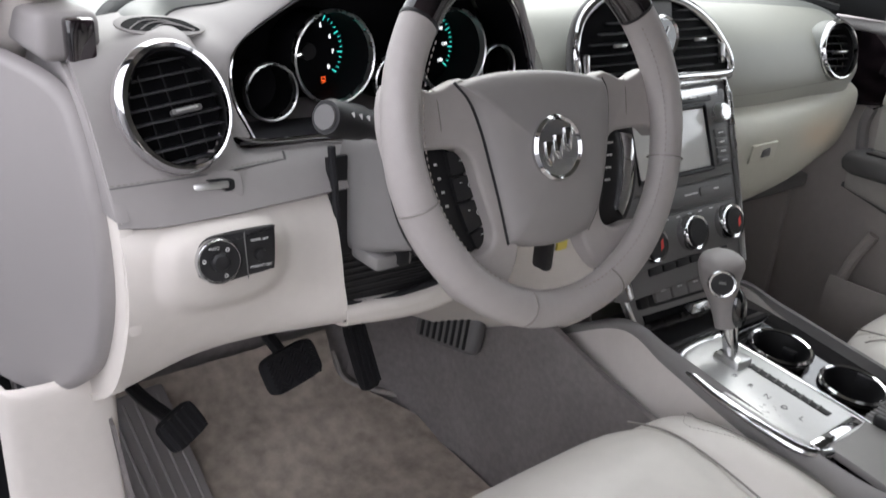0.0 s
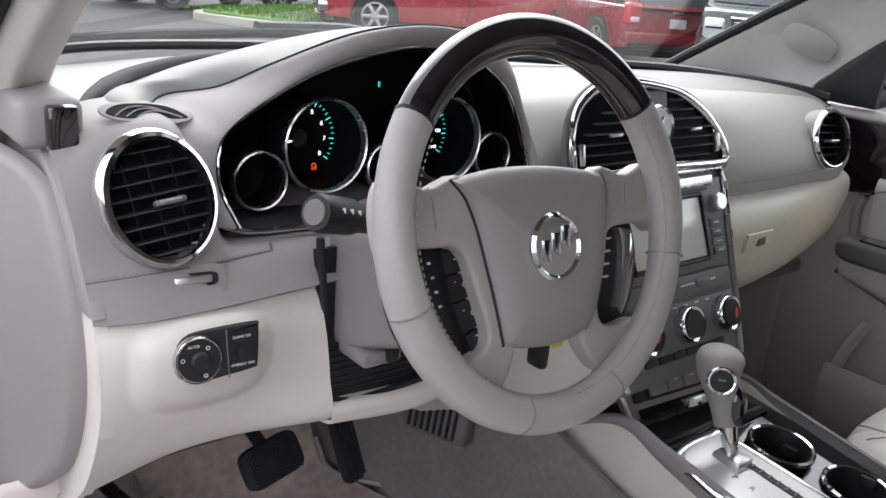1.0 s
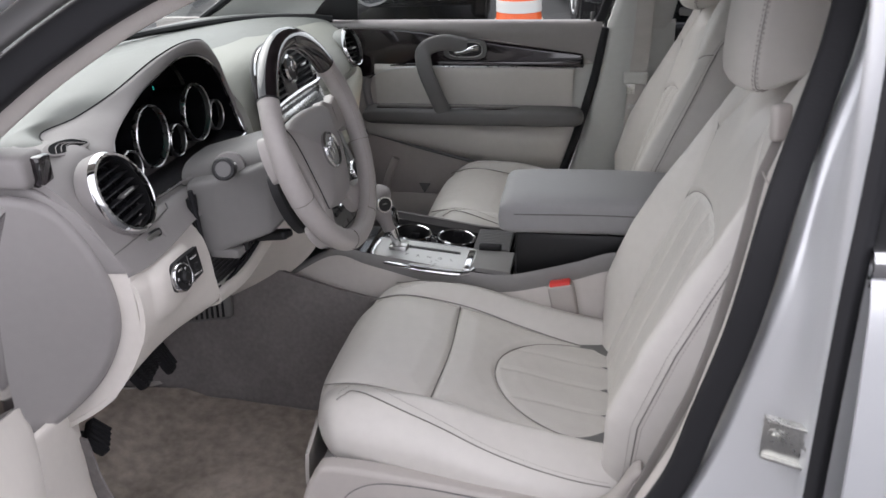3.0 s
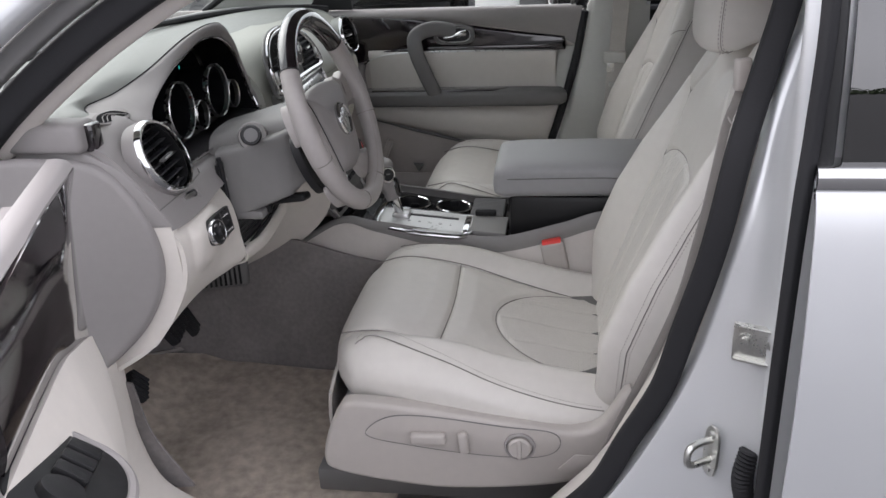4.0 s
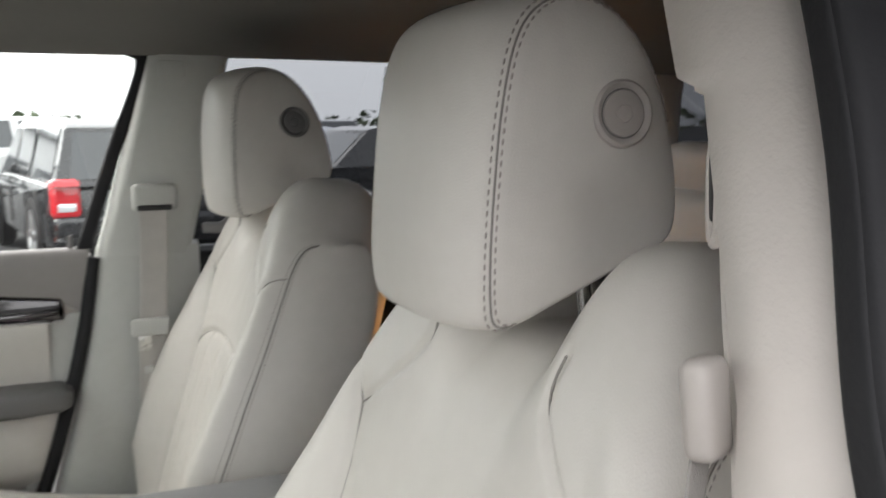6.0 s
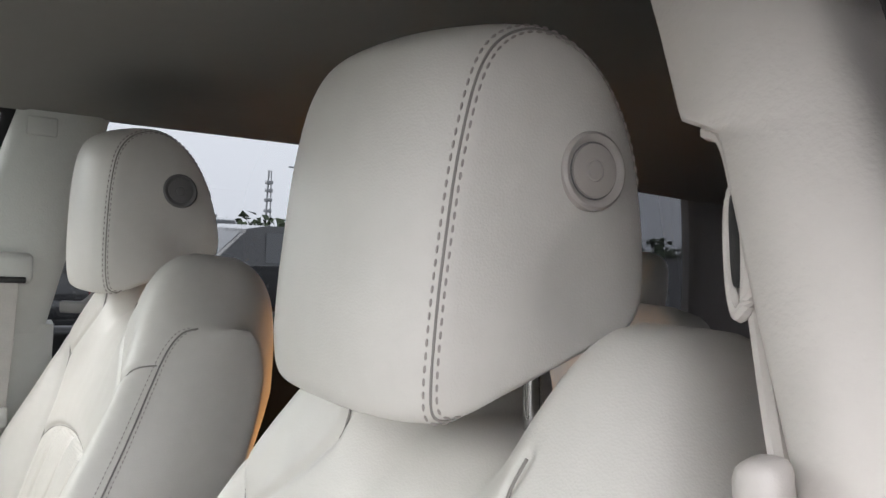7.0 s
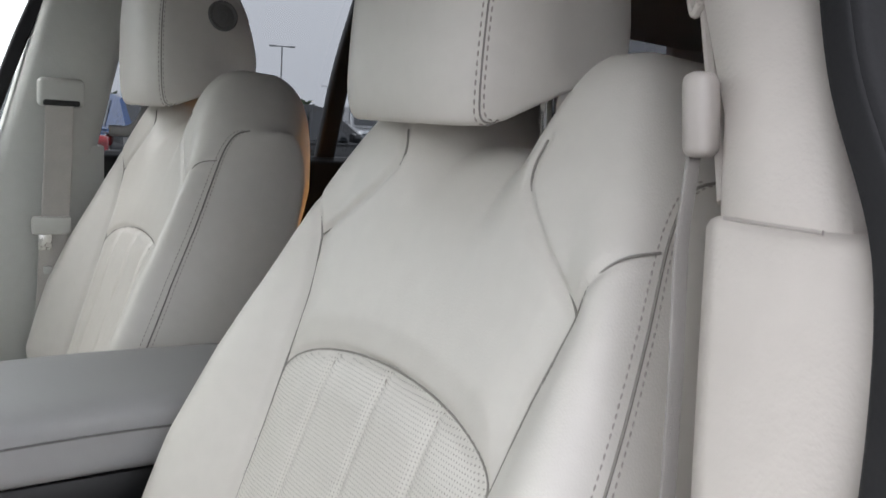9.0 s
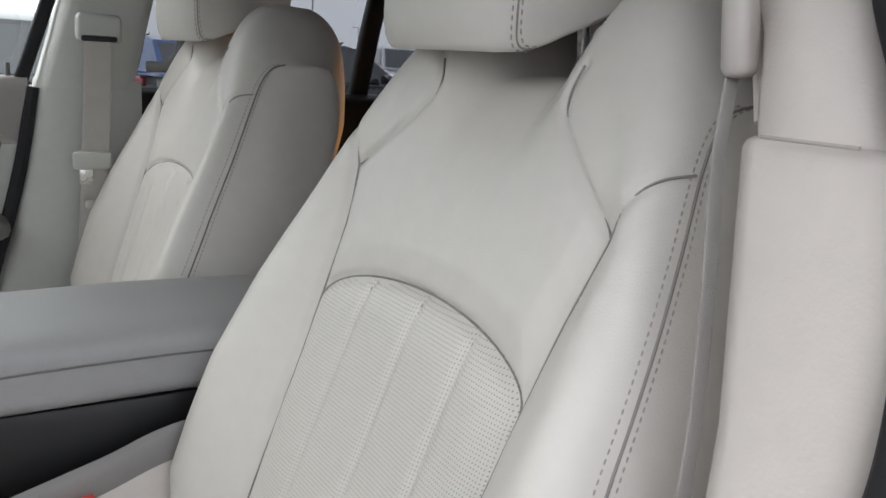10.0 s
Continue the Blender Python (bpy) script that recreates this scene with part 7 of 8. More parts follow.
part("pocket_post", tube(cr([(PX - 0.020, 0.140, 0.66), (PX - 0.026, 0.165, 0.60), (PX - 0.034, 0.18, 0.53)], 16), 0.012, 8), DOORG, pdr)
part("pocket_badge", plate([(-0.018, 0.012), (0.018, 0.012), (0.0, -0.018)], frame_at((PX - 0.062, 0.045, 0.585), (-1, 0, 0.1)), 0.003, 0.001), GREYD, pdr)
part("pull_handle", strip([(PX - 0.030, -0.085, 1.000), (PX - 0.040, -0.02, 1.012), (PX - 0.066, 0.030, 0.995), (PX - 0.076, 0.030, 0.95), (PX - 0.074, 0.005, 0.88), (PX - 0.060, -0.020, 0.815), (PX - 0.045, -0.028, 0.790)], 0.022, 0.013, (-1, 0, 0), 60), GREYD, pdr, "dark grey looped pull handle", angle=60)
m = frame_at((PX - 0.022, -0.080, 0.990), (-1, 0, 0.05))
hc = part("handle_cup", plate(oval(0.062, 0.030, 44, 3.2), m, 0.010, 0.004), GREYD, pdr)
part("cup_recess", plate(oval(0.048, 0.020, 40, 3), m @ Matrix.Translation((0.0, 0, 0.0095)), 0.0014, 0.0005), BLACK, hc)
part("cup_chrome", tube(on(m, [(x, y, 0.0105) for x, y in oval(0.049, 0.021, 50, 3)]), 0.0018, 6, closed=True), SATIN, hc)
part("door_lever", tube(cr(on(m, [(-0.030, -0.008, 0.014), (-0.005, -0.006, 0.022), (0.020, 0.004, 0.026), (0.036, 0.006, 0.020)]), 20), np.concatenate((np.linspace(0.004, 0.0065, 10), np.linspace(0.0075, 0.010, 10))), 12), CHROME, hc, "chrome door lever")
part("lock_knob", tube([(PX - 0.006, -0.432, 1.060), (PX - 0.006, -0.432, 1.090)], 0.0045, 10), GREYD, pdr)
pw = part("window_glass", loft([[(PX + 0.004, y, 1.05), (PX - 0.012, y, 1.23), (PX - 0.055, y, 1.43)] for y in (0.25, 0.0, -0.3, -0.56)], 8, 10), GLASS, pdr)
pw.visible_shadow = False
part("window_channel", strip([(PX - 0.005, -0.452, 1.06), (PX - 0.014, -0.515, 1.24), (PX - 0.040, -0.568, 1.385), (PX - 0.050, -0.545, 1.420), (PX - 0.055, -0.45, 1.432), (PX - 0.055, 0.0, 1.425)], 0.012, 0.010, (-1, 0, 0), 60), RUBBER, pdr, "black rubber window channel")
part("door_edge_seal", tube(cr([(PX - 0.02, -0.470, 1.05), (PX - 0.02, -0.447, 0.92), (PX - 0.02, -0.405, 0.76), (PX - 0.02, -0.36, 0.62), (PX - 0.02, -0.305, 0.48)], 30), 0.012, 8), RUBBER, pdr)

# passenger B-pillar with its belt
pb = thing("passenger_b_pillar_trim", (0.74, -0.6, 0.40), "pale grey pillar trim with a belt loop", "pillar trim")
rows = []
for z in np.linspace(0.40, 1.065, 14):
    f = float(np.interp(z, (0.4, 0.6, 0.78, 0.92, 1.07), (-0.30, -0.375, -0.425, -0.455, -0.478)))
    rows.append([(0.80, f, z), (0.742, f - 0.004, z), (0.730, f - 0.018, z), (0.728, f - 0.10, z), (0.735, -0.655, z), (0.80, -0.66, z)])
part("lower_trim", skin(np.array(rows), cv=True, caps=True), PILLARG, pb, "pale grey lower trim", angle=50)
rows = []
for z in np.linspace(1.05, 1.45, 14):
    k = (z - 1.05) / 0.37
    rows.append([(0.80 - 0.05 * k, -0.475 - 0.105 * k, z), (0.742 - 0.045 * k, -0.478 - 0.105 * k, z), (0.728 - 0.045 * k, -0.495 - 0.105 * k, z), (0.728 - 0.045 * k, -0.62 - 0.085 * k, z), (0.740 - 0.045 * k, -0.640 - 0.08 * k, z), (0.80 - 0.05 * k, -0.645 - 0.08 * k, z)])
part("upper_trim", skin(np.array(rows), cv=True, caps=True), PILLARG, pb, "pale grey upper trim", angle=50)
part("coat_hook", box((0.686, -0.615, 1.385), (0.010, 0.045, 0.03), 0.003), PILLARG, pb)
pbelt = thing("passenger_seat_belt", (0.72, -0.58, 0.45), "grey seat belt hanging from a pillar loop", "seat belt")
part("belt_loop", box((0.702, -0.576, 1.158), (0.022, 0.078, 0.050), 0.010, 3), PILLARG, pbelt, "grey belt loop cover")
part("loop_slot", box((0.694, -0.575, 1.140), (0.016, 0.060, 0.010), 0.003), BLACK, pbelt)
part("webbing", strip([(0.692, -0.572, 1.145), (0.688, -0.568, 1.03), (0.688, -0.56, 0.90), (0.690, -0.552, 0.75), (0.695, -0.545, 0.55)], 0.023, 0.0015, (-1, 0.1, 0)), mat("pale_belt_webbing", (0.42, 0.40, 0.375), 0.8, 0, 0.8, 1400, 0.08, 40), pbelt)
part("buckle_tongue", box((0.683, -0.556, 0.925), (0.016, 0.066, 0.032), 0.006, 2), PILLARG, pbelt, "pale grey buckle tongue")
part("tongue_blade", box((0.684, -0.545, 0.898), (0.004, 0.022, 0.032), 0.001), ZINC, pbelt)
part("tongue_stop", box((0.684, -0.550, 0.845), (0.010, 0.016, 0.014), 0.003), PILLARG, pbelt)

hd = solo("grab_handle", strip([(0.725, -0.665, 1.285), (0.700, -0.700, 1.275), (0.690, -0.725, 1.21), (0.694, -0.722, 1.14), (0.705, -0.700, 1.10), (0.728, -0.665, 1.095)], 0.010, 0.009, (-1, 0, 0), 40), RAILG, "dark grey loop handle on the passenger pillar", "grab handle")
# seat buckle by the console
bk = thing("belt_buckle", (-0.115, -0.39, 0.50), "grey seat belt buckle with a red release button", "seat belt buckle")
mb = Matrix.Translation((-0.125, -0.400, 0.672)) @ Euler((radians(-12), radians(0), 0)).to_matrix().to_4x4()
part("buckle_body", moved(box((0, 0, -0.03), (0.026, 0.052, 0.085), 0.006, 3), mb), SHIELD, bk)
part("release_button", moved(box((0.0, 0.0, 0.012), (0.021, 0.042, 0.012), 0.003, 2), mb), RED, bk, "red release button")
part("buckle_stalk", moved(box((0, -0.01, -0.11), (0.014, 0.03, 0.09), 0.005), mb), GREYD, bk)

# mirror
mi = thing("wing_mirror", (0.95, 0.25, 1.06), "silver wing mirror outside the passenger window", "wing mirror")
m = frame_at((0.943, 0.228, 1.157), (-0.30, -0.95, 0.0))
part("mirror_shell", skin(np.array([[tuple(m @ Vector((x * s, y * s, h))) for x, y in oval(0.118, 0.074, 44, 2.5)] for s, h in ((0.93, 0.002), (1.0, -0.003), (1.02, -0.02), (0.96, -0.06), (0.75, -0.095), (0.3, -0.11))]), cv=True, caps=True), SILVER, mi, "silver mirror shell", angle=60)
part("mirror_glass", plate(oval(0.106, 0.064, 44, 2.5), m @ Matrix.Translation((0, 0, 0.0015)), 0.003, 0.001), mat("mirror_silver", (0.27, 0.285, 0.30), 0.01, 1.0, var=0), mi, "mirror glass")
part("mirror_foot", strip([(0.80, 0.30, 1.075), (0.86, 0.285, 1.085), (0.93, 0.265, 1.10)], 0.03, 0.022, (0, 0, 1), 20), BLACK, mi)

# rear cabin
for s, gl in ((1, MIDTINT), (-1, TINT)):
    sd = "passenger" if s > 0 else "driver"
    rp = thing("rear_side_panel", (s * 0.78, -1.5, 0.36), "grey rear side panel with black-framed windows on the " + sd + "'s side", "side panel")
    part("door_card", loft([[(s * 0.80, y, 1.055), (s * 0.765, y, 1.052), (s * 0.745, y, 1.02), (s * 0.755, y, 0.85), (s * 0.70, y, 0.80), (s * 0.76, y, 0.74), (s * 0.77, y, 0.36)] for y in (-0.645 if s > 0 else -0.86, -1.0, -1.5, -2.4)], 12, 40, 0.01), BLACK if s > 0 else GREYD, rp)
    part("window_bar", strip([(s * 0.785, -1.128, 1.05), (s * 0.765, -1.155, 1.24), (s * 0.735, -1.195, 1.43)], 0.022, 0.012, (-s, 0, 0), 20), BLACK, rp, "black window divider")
    # driver-side pillar and rail in dark grey: dimness behind the seat put into colour
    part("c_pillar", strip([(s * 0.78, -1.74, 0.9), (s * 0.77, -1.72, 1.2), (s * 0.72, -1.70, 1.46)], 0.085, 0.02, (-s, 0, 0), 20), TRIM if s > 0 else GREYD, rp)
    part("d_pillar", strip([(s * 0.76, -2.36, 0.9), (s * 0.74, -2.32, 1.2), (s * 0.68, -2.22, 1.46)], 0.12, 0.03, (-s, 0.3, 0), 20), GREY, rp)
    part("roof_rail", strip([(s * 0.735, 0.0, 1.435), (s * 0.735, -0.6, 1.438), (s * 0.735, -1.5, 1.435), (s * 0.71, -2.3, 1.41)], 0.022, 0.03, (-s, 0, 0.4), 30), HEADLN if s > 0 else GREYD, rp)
    g = part("side_glass", loft([[(s * 0.805, y, 1.05), (s * 0.79, y, 1.23), (s * 0.75, y, 1.44)] for y in (-0.64 if s > 0 else -0.86, -1.0, -1.4, -1.72)], 10, 10), gl, rp)
    part("quarter_glass", loft([[(s * 0.803, y, 1.05), (s * 0.788, y, 1.23), (s * 0.748, y, 1.44)] for y in (-1.722, -1.95, -2.15, -2.34)], 10, 10), TINT, rp, "dark tinted glass")
tg = thing("tailgate", (0, -2.45, 0.4), "grey tailgate lining with the rear window", "tailgate")
part("tailgate_panel", box((0, -2.47, 0.70), (1.5, 0.06, 0.75), 0.02), GREY, tg)
part("tailgate_header", box((0, -2.42, 1.41), (1.4, 0.08, 0.07), 0.02), HEADLN, tg)
g = part("rear_glass", loft([[(x, -2.50, 1.07), (x * 0.95, -2.47, 1.25), (x * 0.9, -2.43, 1.40)] for x in (-0.72, 0.0, 0.72)], 8, 8), TINT, tg)
g.visible_shadow = False
for x in (-0.40, 0.48):
    rs = thing("bench_seat", (x, -1.4, 0.36), "plain grey second-row seat in the shade", "seat", "second-row seats")
    part("backrest", box((x, -1.58, 0.85), (0.50, 0.15, 0.60), 0.05, 4, Euler((radians(14), 0, 0)).to_matrix()), LEATHER, rs)
    part("cushion", box((x, -1.30, 0.58), (0.52, 0.52, 0.16), 0.05, 4), LEATHER, rs)
    part("leg", box((x, -1.32, 0.42), (0.40, 0.42, 0.17), 0.02), GREYD, rs)
    part("headrest", box((x, -1.665, 1.180), (0.25, 0.10, 0.13), 0.04, 4), LEATHER, rs)
dome = thing("dome_lamp", (0.376, -1.83, 1.44), "small warm ceiling lamp that is lit", "lamp")
part("lamp_base", box((0.376, -1.83, 1.468), (0.11, 0.16, 0.018), 0.006), HEADLN, dome)
part("lamp_lens", box((0.376, -1.83, 1.455), (0.07, 0.11, 0.014), 0.005), mat("warm_lamp_lens", (1.0, 0.55, 0.16), 0.4, var=0, emit=0.25), dome)
warm = new("dome_light", bpy.data.lights.new("dome_light", "AREA"))
warm.data.shape, warm.data.size, warm.data.energy, warm.data.color = "SQUARE", 0.10, 0.60, (1.0, 0.50, 0.17)
warm.matrix_world = look((0.376, -1.83, 1.438), (0.43, -0.95, 1.04))
warm.data.spread = radians(22)

# open driver's door: local x along the door from its hinge, y up, z towards the cabin
DO, DA = Vector((-0.872, 0.201, 0.0)), radians(70)
dx, dn = Vector((-math.sin(DA), -math.cos(DA), 0)), Vector((math.cos(DA), -math.sin(DA), 0))
MD = Matrix((dx, Vector((0, 0, 1)), dn)).transposed().to_4x4()
MD.translation = DO
ddr = thing("driver_door", (-1.0, 0.15, 0.35), "open driver's door with dark wood and beige panel", "car door")


def dd(name, bm, material, label="", parent=None, **kw):
    return part(name, moved(bm, MD), material, parent or ddr, label, **kw)


I4 = Matrix.Identity(4)
dd("door_skin", plate([(0.12, 0.36), (0.09, 1.06), (1.0, 1.10), (1.02, 0.36)], I4 @ Matrix.Translation((0, 0, -0.16)), 0.10, 0.02), SILVER, "silver outer skin")
dd("sill_pad", loft([[(x, 1.100, -0.036), (x, 1.120, -0.030), (x, 1.120, -0.010), (x, 1.110, 0.002)] for x in (0.020, 0.30, 0.62, 1.0)], 12, 12, 0.008), GREY, "grey window sill pad")
dd("inner_panel", plate([(0.13, 1.100), (0.17, 1.05), (0.20, 0.96), (0.20, 0.85), (0.21, 0.70), (0.23, 0.40), (1.0, 0.40), (1.0, 1.115)], I4 @ Matrix.Translation((0, 0, -0.06)), 0.055, 0.006), GREY, "grey door panel")
dd("wood_panel", loft([
    [(0.022, 1.108, 0.002), (0.12, 1.112, 0.006), (0.25, 1.112, 0.006), (0.50, 1.10, 0.006)],
    [(0.095, 1.060, 0.002), (0.16, 1.060, 0.014), (0.28, 1.065, 0.014), (0.50, 1.05, 0.014)],
    [(0.130, 0.976, 0.002), (0.19, 0.990, 0.012), (0.29, 1.01, 0.014), (0.50, 1.01, 0.014)],
    [(0.131, 0.922, 0.000), (0.22, 0.950, 0.004), (0.31, 0.975, 0.006), (0.50, 0.985, 0.006)]], 40, 40, 0.006), WOOD, "glossy dark wood panel")
dd("lower_panel", loft([
    [(0.118, 0.905, 0.0), (0.133, 0.921, 0.003), (0.228, 0.956, 0.010), (0.322, 0.976, 0.012), (0.60, 0.985, 0.012)],
    [(0.099, 0.862, 0.0), (0.160, 0.872, 0.020), (0.260, 0.900, 0.030), (0.340, 0.920, 0.032), (0.60, 0.930, 0.032)],
    [(0.128, 0.800, 0.0), (0.190, 0.805, 0.028), (0.280, 0.830, 0.045), (0.360, 0.850, 0.050), (0.60, 0.860, 0.050)],
    [(0.140, 0.740, 0.0), (0.210, 0.735, 0.026), (0.300, 0.740, 0.045), (0.400, 0.750, 0.050), (0.60, 0.750, 0.050)],
    [(0.165, 0.550, 0.0), (0.220, 0.550, 0.020), (0.300, 0.550, 0.030), (0.400, 0.550, 0.030), (0.60, 0.550, 0.030)],
    [(0.170, 0.400, 0.0), (0.220, 0.400, 0.012), (0.300, 0.400, 0.020), (0.400, 0.400, 0.020), (0.60, 0.400, 0.020)]], 60, 50, 0.008), BEIGE, "light beige lower panel")
pm = frame_at((0.462, 0.938, 0.036), (-0.18, 0.78, 0.60))
sp_ = dd("switch_pod", plate(oval(0.085, 0.055, 44, 2.6), pm, 0.010, 0.004), BLACK, "dark window switch pod")
part("pod_trim", moved(tube(on(pm, [(x, y, 0.004) for x, y in oval(0.090, 0.060, 60, 2.6)]), 0.007, 8, closed=True), MD), GREY, sp_)
part("mirror_knob", moved(lathe([(0.0, 0), (0.022, 0), (0.020, 0.008), (0.012, 0.010), (0.0, 0.010)], pm @ Matrix.Translation((-0.035, 0.0, 0.010)), 28), MD), BLACK, sp_)
for q in range(3):
    part("window_switch", moved(box((0, 0, 0), (0.020, 0.034, 0.010), 0.003), MD @ pm @ Matrix.Translation((0.004 + 0.026 * q, 0.0, 0.013))), BLACK, sp_)

solo("kick_panel", box((0.752, 0.60, 0.68), (0.02, 0.52, 0.80), 0.006), DOORG, "grey kick panel beside the passenger footwell", "kick panel", kind="structure")
# holes behind the vents and in the deck
for o in list(bpy.data.objects):
    if o.name.startswith("deck"):
        for k in CUPS:
            punch(o, k, 0.0405, 0.0405)
for o in list(bpy.data.objects):
    if o.name.startswith("left_pad"):
        punch(o, VENT_L, 0.044, 0.054)
    if o.name.startswith("passenger_pad"):
        punch(o, VENT_R, 0.040, 0.045)


# ---- car park ----
GZ = -0.16
ASPH = mat("grey_asphalt", (0.065, 0.065, 0.067), 0.9, 0, 0.6, 60, 0.18, 0.7)
GRASS = mat("short_grass", (0.10, 0.20, 0.035), 0.9, 0, 1.0, 30, 0.3, 1.5)
KERB = mat("pale_concrete", (0.42, 0.40, 0.36), 0.85, 0, 0.5, 60, 0.12, 2)
solo("ground", box((0, 0, GZ - 0.25), (900, 900, 0.5), 0), ASPH, "worn grey asphalt car park", "ground", kind="structure")
TYRE = mat("tyre_rubber", (0.025, 0.025, 0.026), 0.85, 0, 0.3, 100, 0.1, 6)
RIM = mat("alloy_rim", (0.5, 0.5, 0.5), 0.3, 0.9, var=0.05)
LAMP = mat("headlamp_glass", (0.75, 0.78, 0.8), 0.1, 0.3, var=0.05, coat=1.0)
TAIL = mat("red_tail_lamp", (0.62, 0.02, 0.03), 0.15, 0, var=0.05, coat=1.0)
DGLASS = mat("dark_car_glass", (0.035, 0.04, 0.045), 0.04, 0, var=0, coat=1.0)
GRILLE = mat("dark_grille", (0.02, 0.02, 0.022), 0.35, 0.3, var=0)


def paint(name, col, metal=0.0):
    return mat(name, col, 0.25, metal, 0.02, 1500, 0.03, 1, coat=1.0)


def vehicle(at, heading, colour, kind, label, grille="mesh", group="", height=0.0):
    """A parked vehicle: local y forward, x right, z up; at: middle of its wheelbase on the ground; heading: degrees right of the car park's y."""
    L, W, H = {"pickup": (5.6, 2.0, 1.90), "suv": (4.7, 1.88, 1.72), "sedan": (4.7, 1.82, 1.45)}[kind]
    H = height or H
    t = thing("pickup_truck" if kind == "pickup" else "parked_car", (at[0], at[1], GZ), label, "pickup truck" if kind == "pickup" else "car", group)
    M = pose(at[0], at[1], GZ, 0, 0, -heading)
    f, b = L / 2, -L / 2
    belt = H * (0.60 if kind != "sedan" else 0.62)
    hood = belt + (0.04 if kind == "pickup" else -0.02)

    def vp(name, bm, material, label="", parent=None, **kw):
        return part(name, moved(bm, M), material, parent or t, label, **kw)

    hw = W / 2
    nose = {"pickup": 0.06, "suv": 0.16, "sedan": 0.22}[kind]
    # body: side outline lofted across the width
    side = [(b + 0.04, 0.48), (b, 0.62), (b + 0.02, belt - 0.05), (b + 0.05, belt), (0.0, belt + 0.01), (f - 1.25, hood), (f - 0.25, hood - nose * 0.7), (f - 0.04, hood - nose - 0.1), (f, 0.62), (f - 0.05, 0.42), (f - 0.4, 0.32), (b + 0.5, 0.32)]
    prof = ring_cr(side, 72)
    rows = []
    for x, s in ((-1.0, 0.90), (-0.985, 0.965), (-0.93, 0.992), (-0.7, 1.0), (0.0, 1.004), (0.7, 1.0), (0.93, 0.992), (0.985, 0.965), (1.0, 0.90)):
        rows.append([(x * hw, y * (s if abs(y) > f * 0.8 else 1.0), 0.75 + (z - 0.75) * s) for y, z in prof])
    vp("body", skin(np.array(rows), cv=True, caps=True), colour, angle=50)
    # cabin
    if kind == "pickup":
        cab = [(-0.75, belt - 0.02), (-0.62, H - 0.06), (-0.45, H), (0.75, H - 0.01), (0.95, H - 0.08), (f - 1.15, hood - 0.01)]
    elif kind == "suv":
        cab = [(b + 0.06, belt - 0.02), (b + 0.22, H - 0.10), (b + 0.42, H - 0.02), (0.35, H), (0.65, H - 0.06), (f - 1.10, hood - 0.01)]
    else:
        cab = [(b + 0.55, belt - 0.02), (b + 1.15, H - 0.06), (b + 1.5, H), (0.15, H), (0.5, H - 0.07), (f - 1.20, hood - 0.01)]
    cp = np.array(cab)
    rows = []
    for k, x in enumerate((-1, -0.97, 0.97, 1)):
        rows.append([(x * hw * (0.94 - 0.17 * (z - belt) / (H - belt)), y, z - (0.03 if abs(x) == 1 else 0) * (z > H - 0.2)) for y, z in cp])
    vp("cabin", skin(np.array(rows), caps=True), colour, angle=30)
    glassrow = {"pickup": ((-0.58, 0.10), (0.18, 1.02)), "suv": ((b + 0.30, -0.95), (-0.88, 0.02), (0.10, 0.95)), "sedan": ((-0.95, -0.10), (-0.02, 0.75))}[kind]
    for s in (-1, 1):
        for y0, y1 in glassrow:
            q = []
            for z, k0 in ((belt + 0.03, 0.0), (H - 0.10, 1.0)):
                xx = s * (hw * (0.94 - 0.17 * (z - belt) / (H - belt)) + 0.006)
                q.append([(xx, y0 + 0.06 * k0, z), (xx, y1 - (0.42 if y1 > 0.5 else 0.04) * k0, z)])
            vp("side_window", loft(q, 2, 2, 0.008), DGLASS)
        for y in (f - 0.95, b + 0.98):
            r = 0.39 if kind != "sedan" else 0.34
            vp("wheel_arch", lathe([(0.0, 0), (r * 1.16, 0), (r * 1.16, 0.03), (0.0, 0.03)], frame_at((s * (hw - 0.022), y, r), (s, 0, 0)), 36), BLACK)
            wl = vp("wheel", lathe([(0.0, -0.20), (r * 0.9, -0.20), (r, -0.16), (r, -0.02), (r * 0.92, 0.015), (r * 0.68, 0.012), (r * 0.64, -0.02), (0.0, -0.02)], frame_at((s * (hw + 0.02), y, r), (s, 0, 0)), 40), TYRE)
            m = frame_at((s * (hw + 0.02), y, r), (s, 0, 0))
            spokes = [lathe([(r * 0.58, -0.03), (r * 0.66, -0.01), (r * 0.66, 0.01), (r * 0.60, 0.012), (r * 0.56, -0.02)], m, 36), lathe([(0, -0.03), (0.09, -0.03), (0.08, 0.012), (0, 0.016)], m, 20)]
            for k in range(6):
                a = k * math.pi / 3
                spokes.append(moved(box((r * 0.34, 0, -0.004), (r * 0.55, 0.07, 0.025), 0.01), m @ Matrix.Rotation(a, 4, "Z")))
            part("rim", moved(join(*spokes), M), RIM, wl)
        vp("door_mirror", box((s * (hw + 0.11), 0.95 if kind != "sedan" else 0.7, belt + 0.09), (0.20, 0.12, 0.20 if kind == "pickup" else 0.14), 0.04, 3), BLACK if kind == "pickup" else colour)
        for y in (0.08, -0.92 if kind == "suv" else 0.12):
            vp("door_line", tube([(s * (hw + 0.004), y, 0.42), (s * (hw + 0.004), y, belt)], 0.006, 5), BLACK)
            vp("door_handle", box((s * (hw + 0.012), y - 0.18, belt - 0.12), (0.03, 0.18, 0.03), 0.01), CHROME if grille == "chrome" else colour)
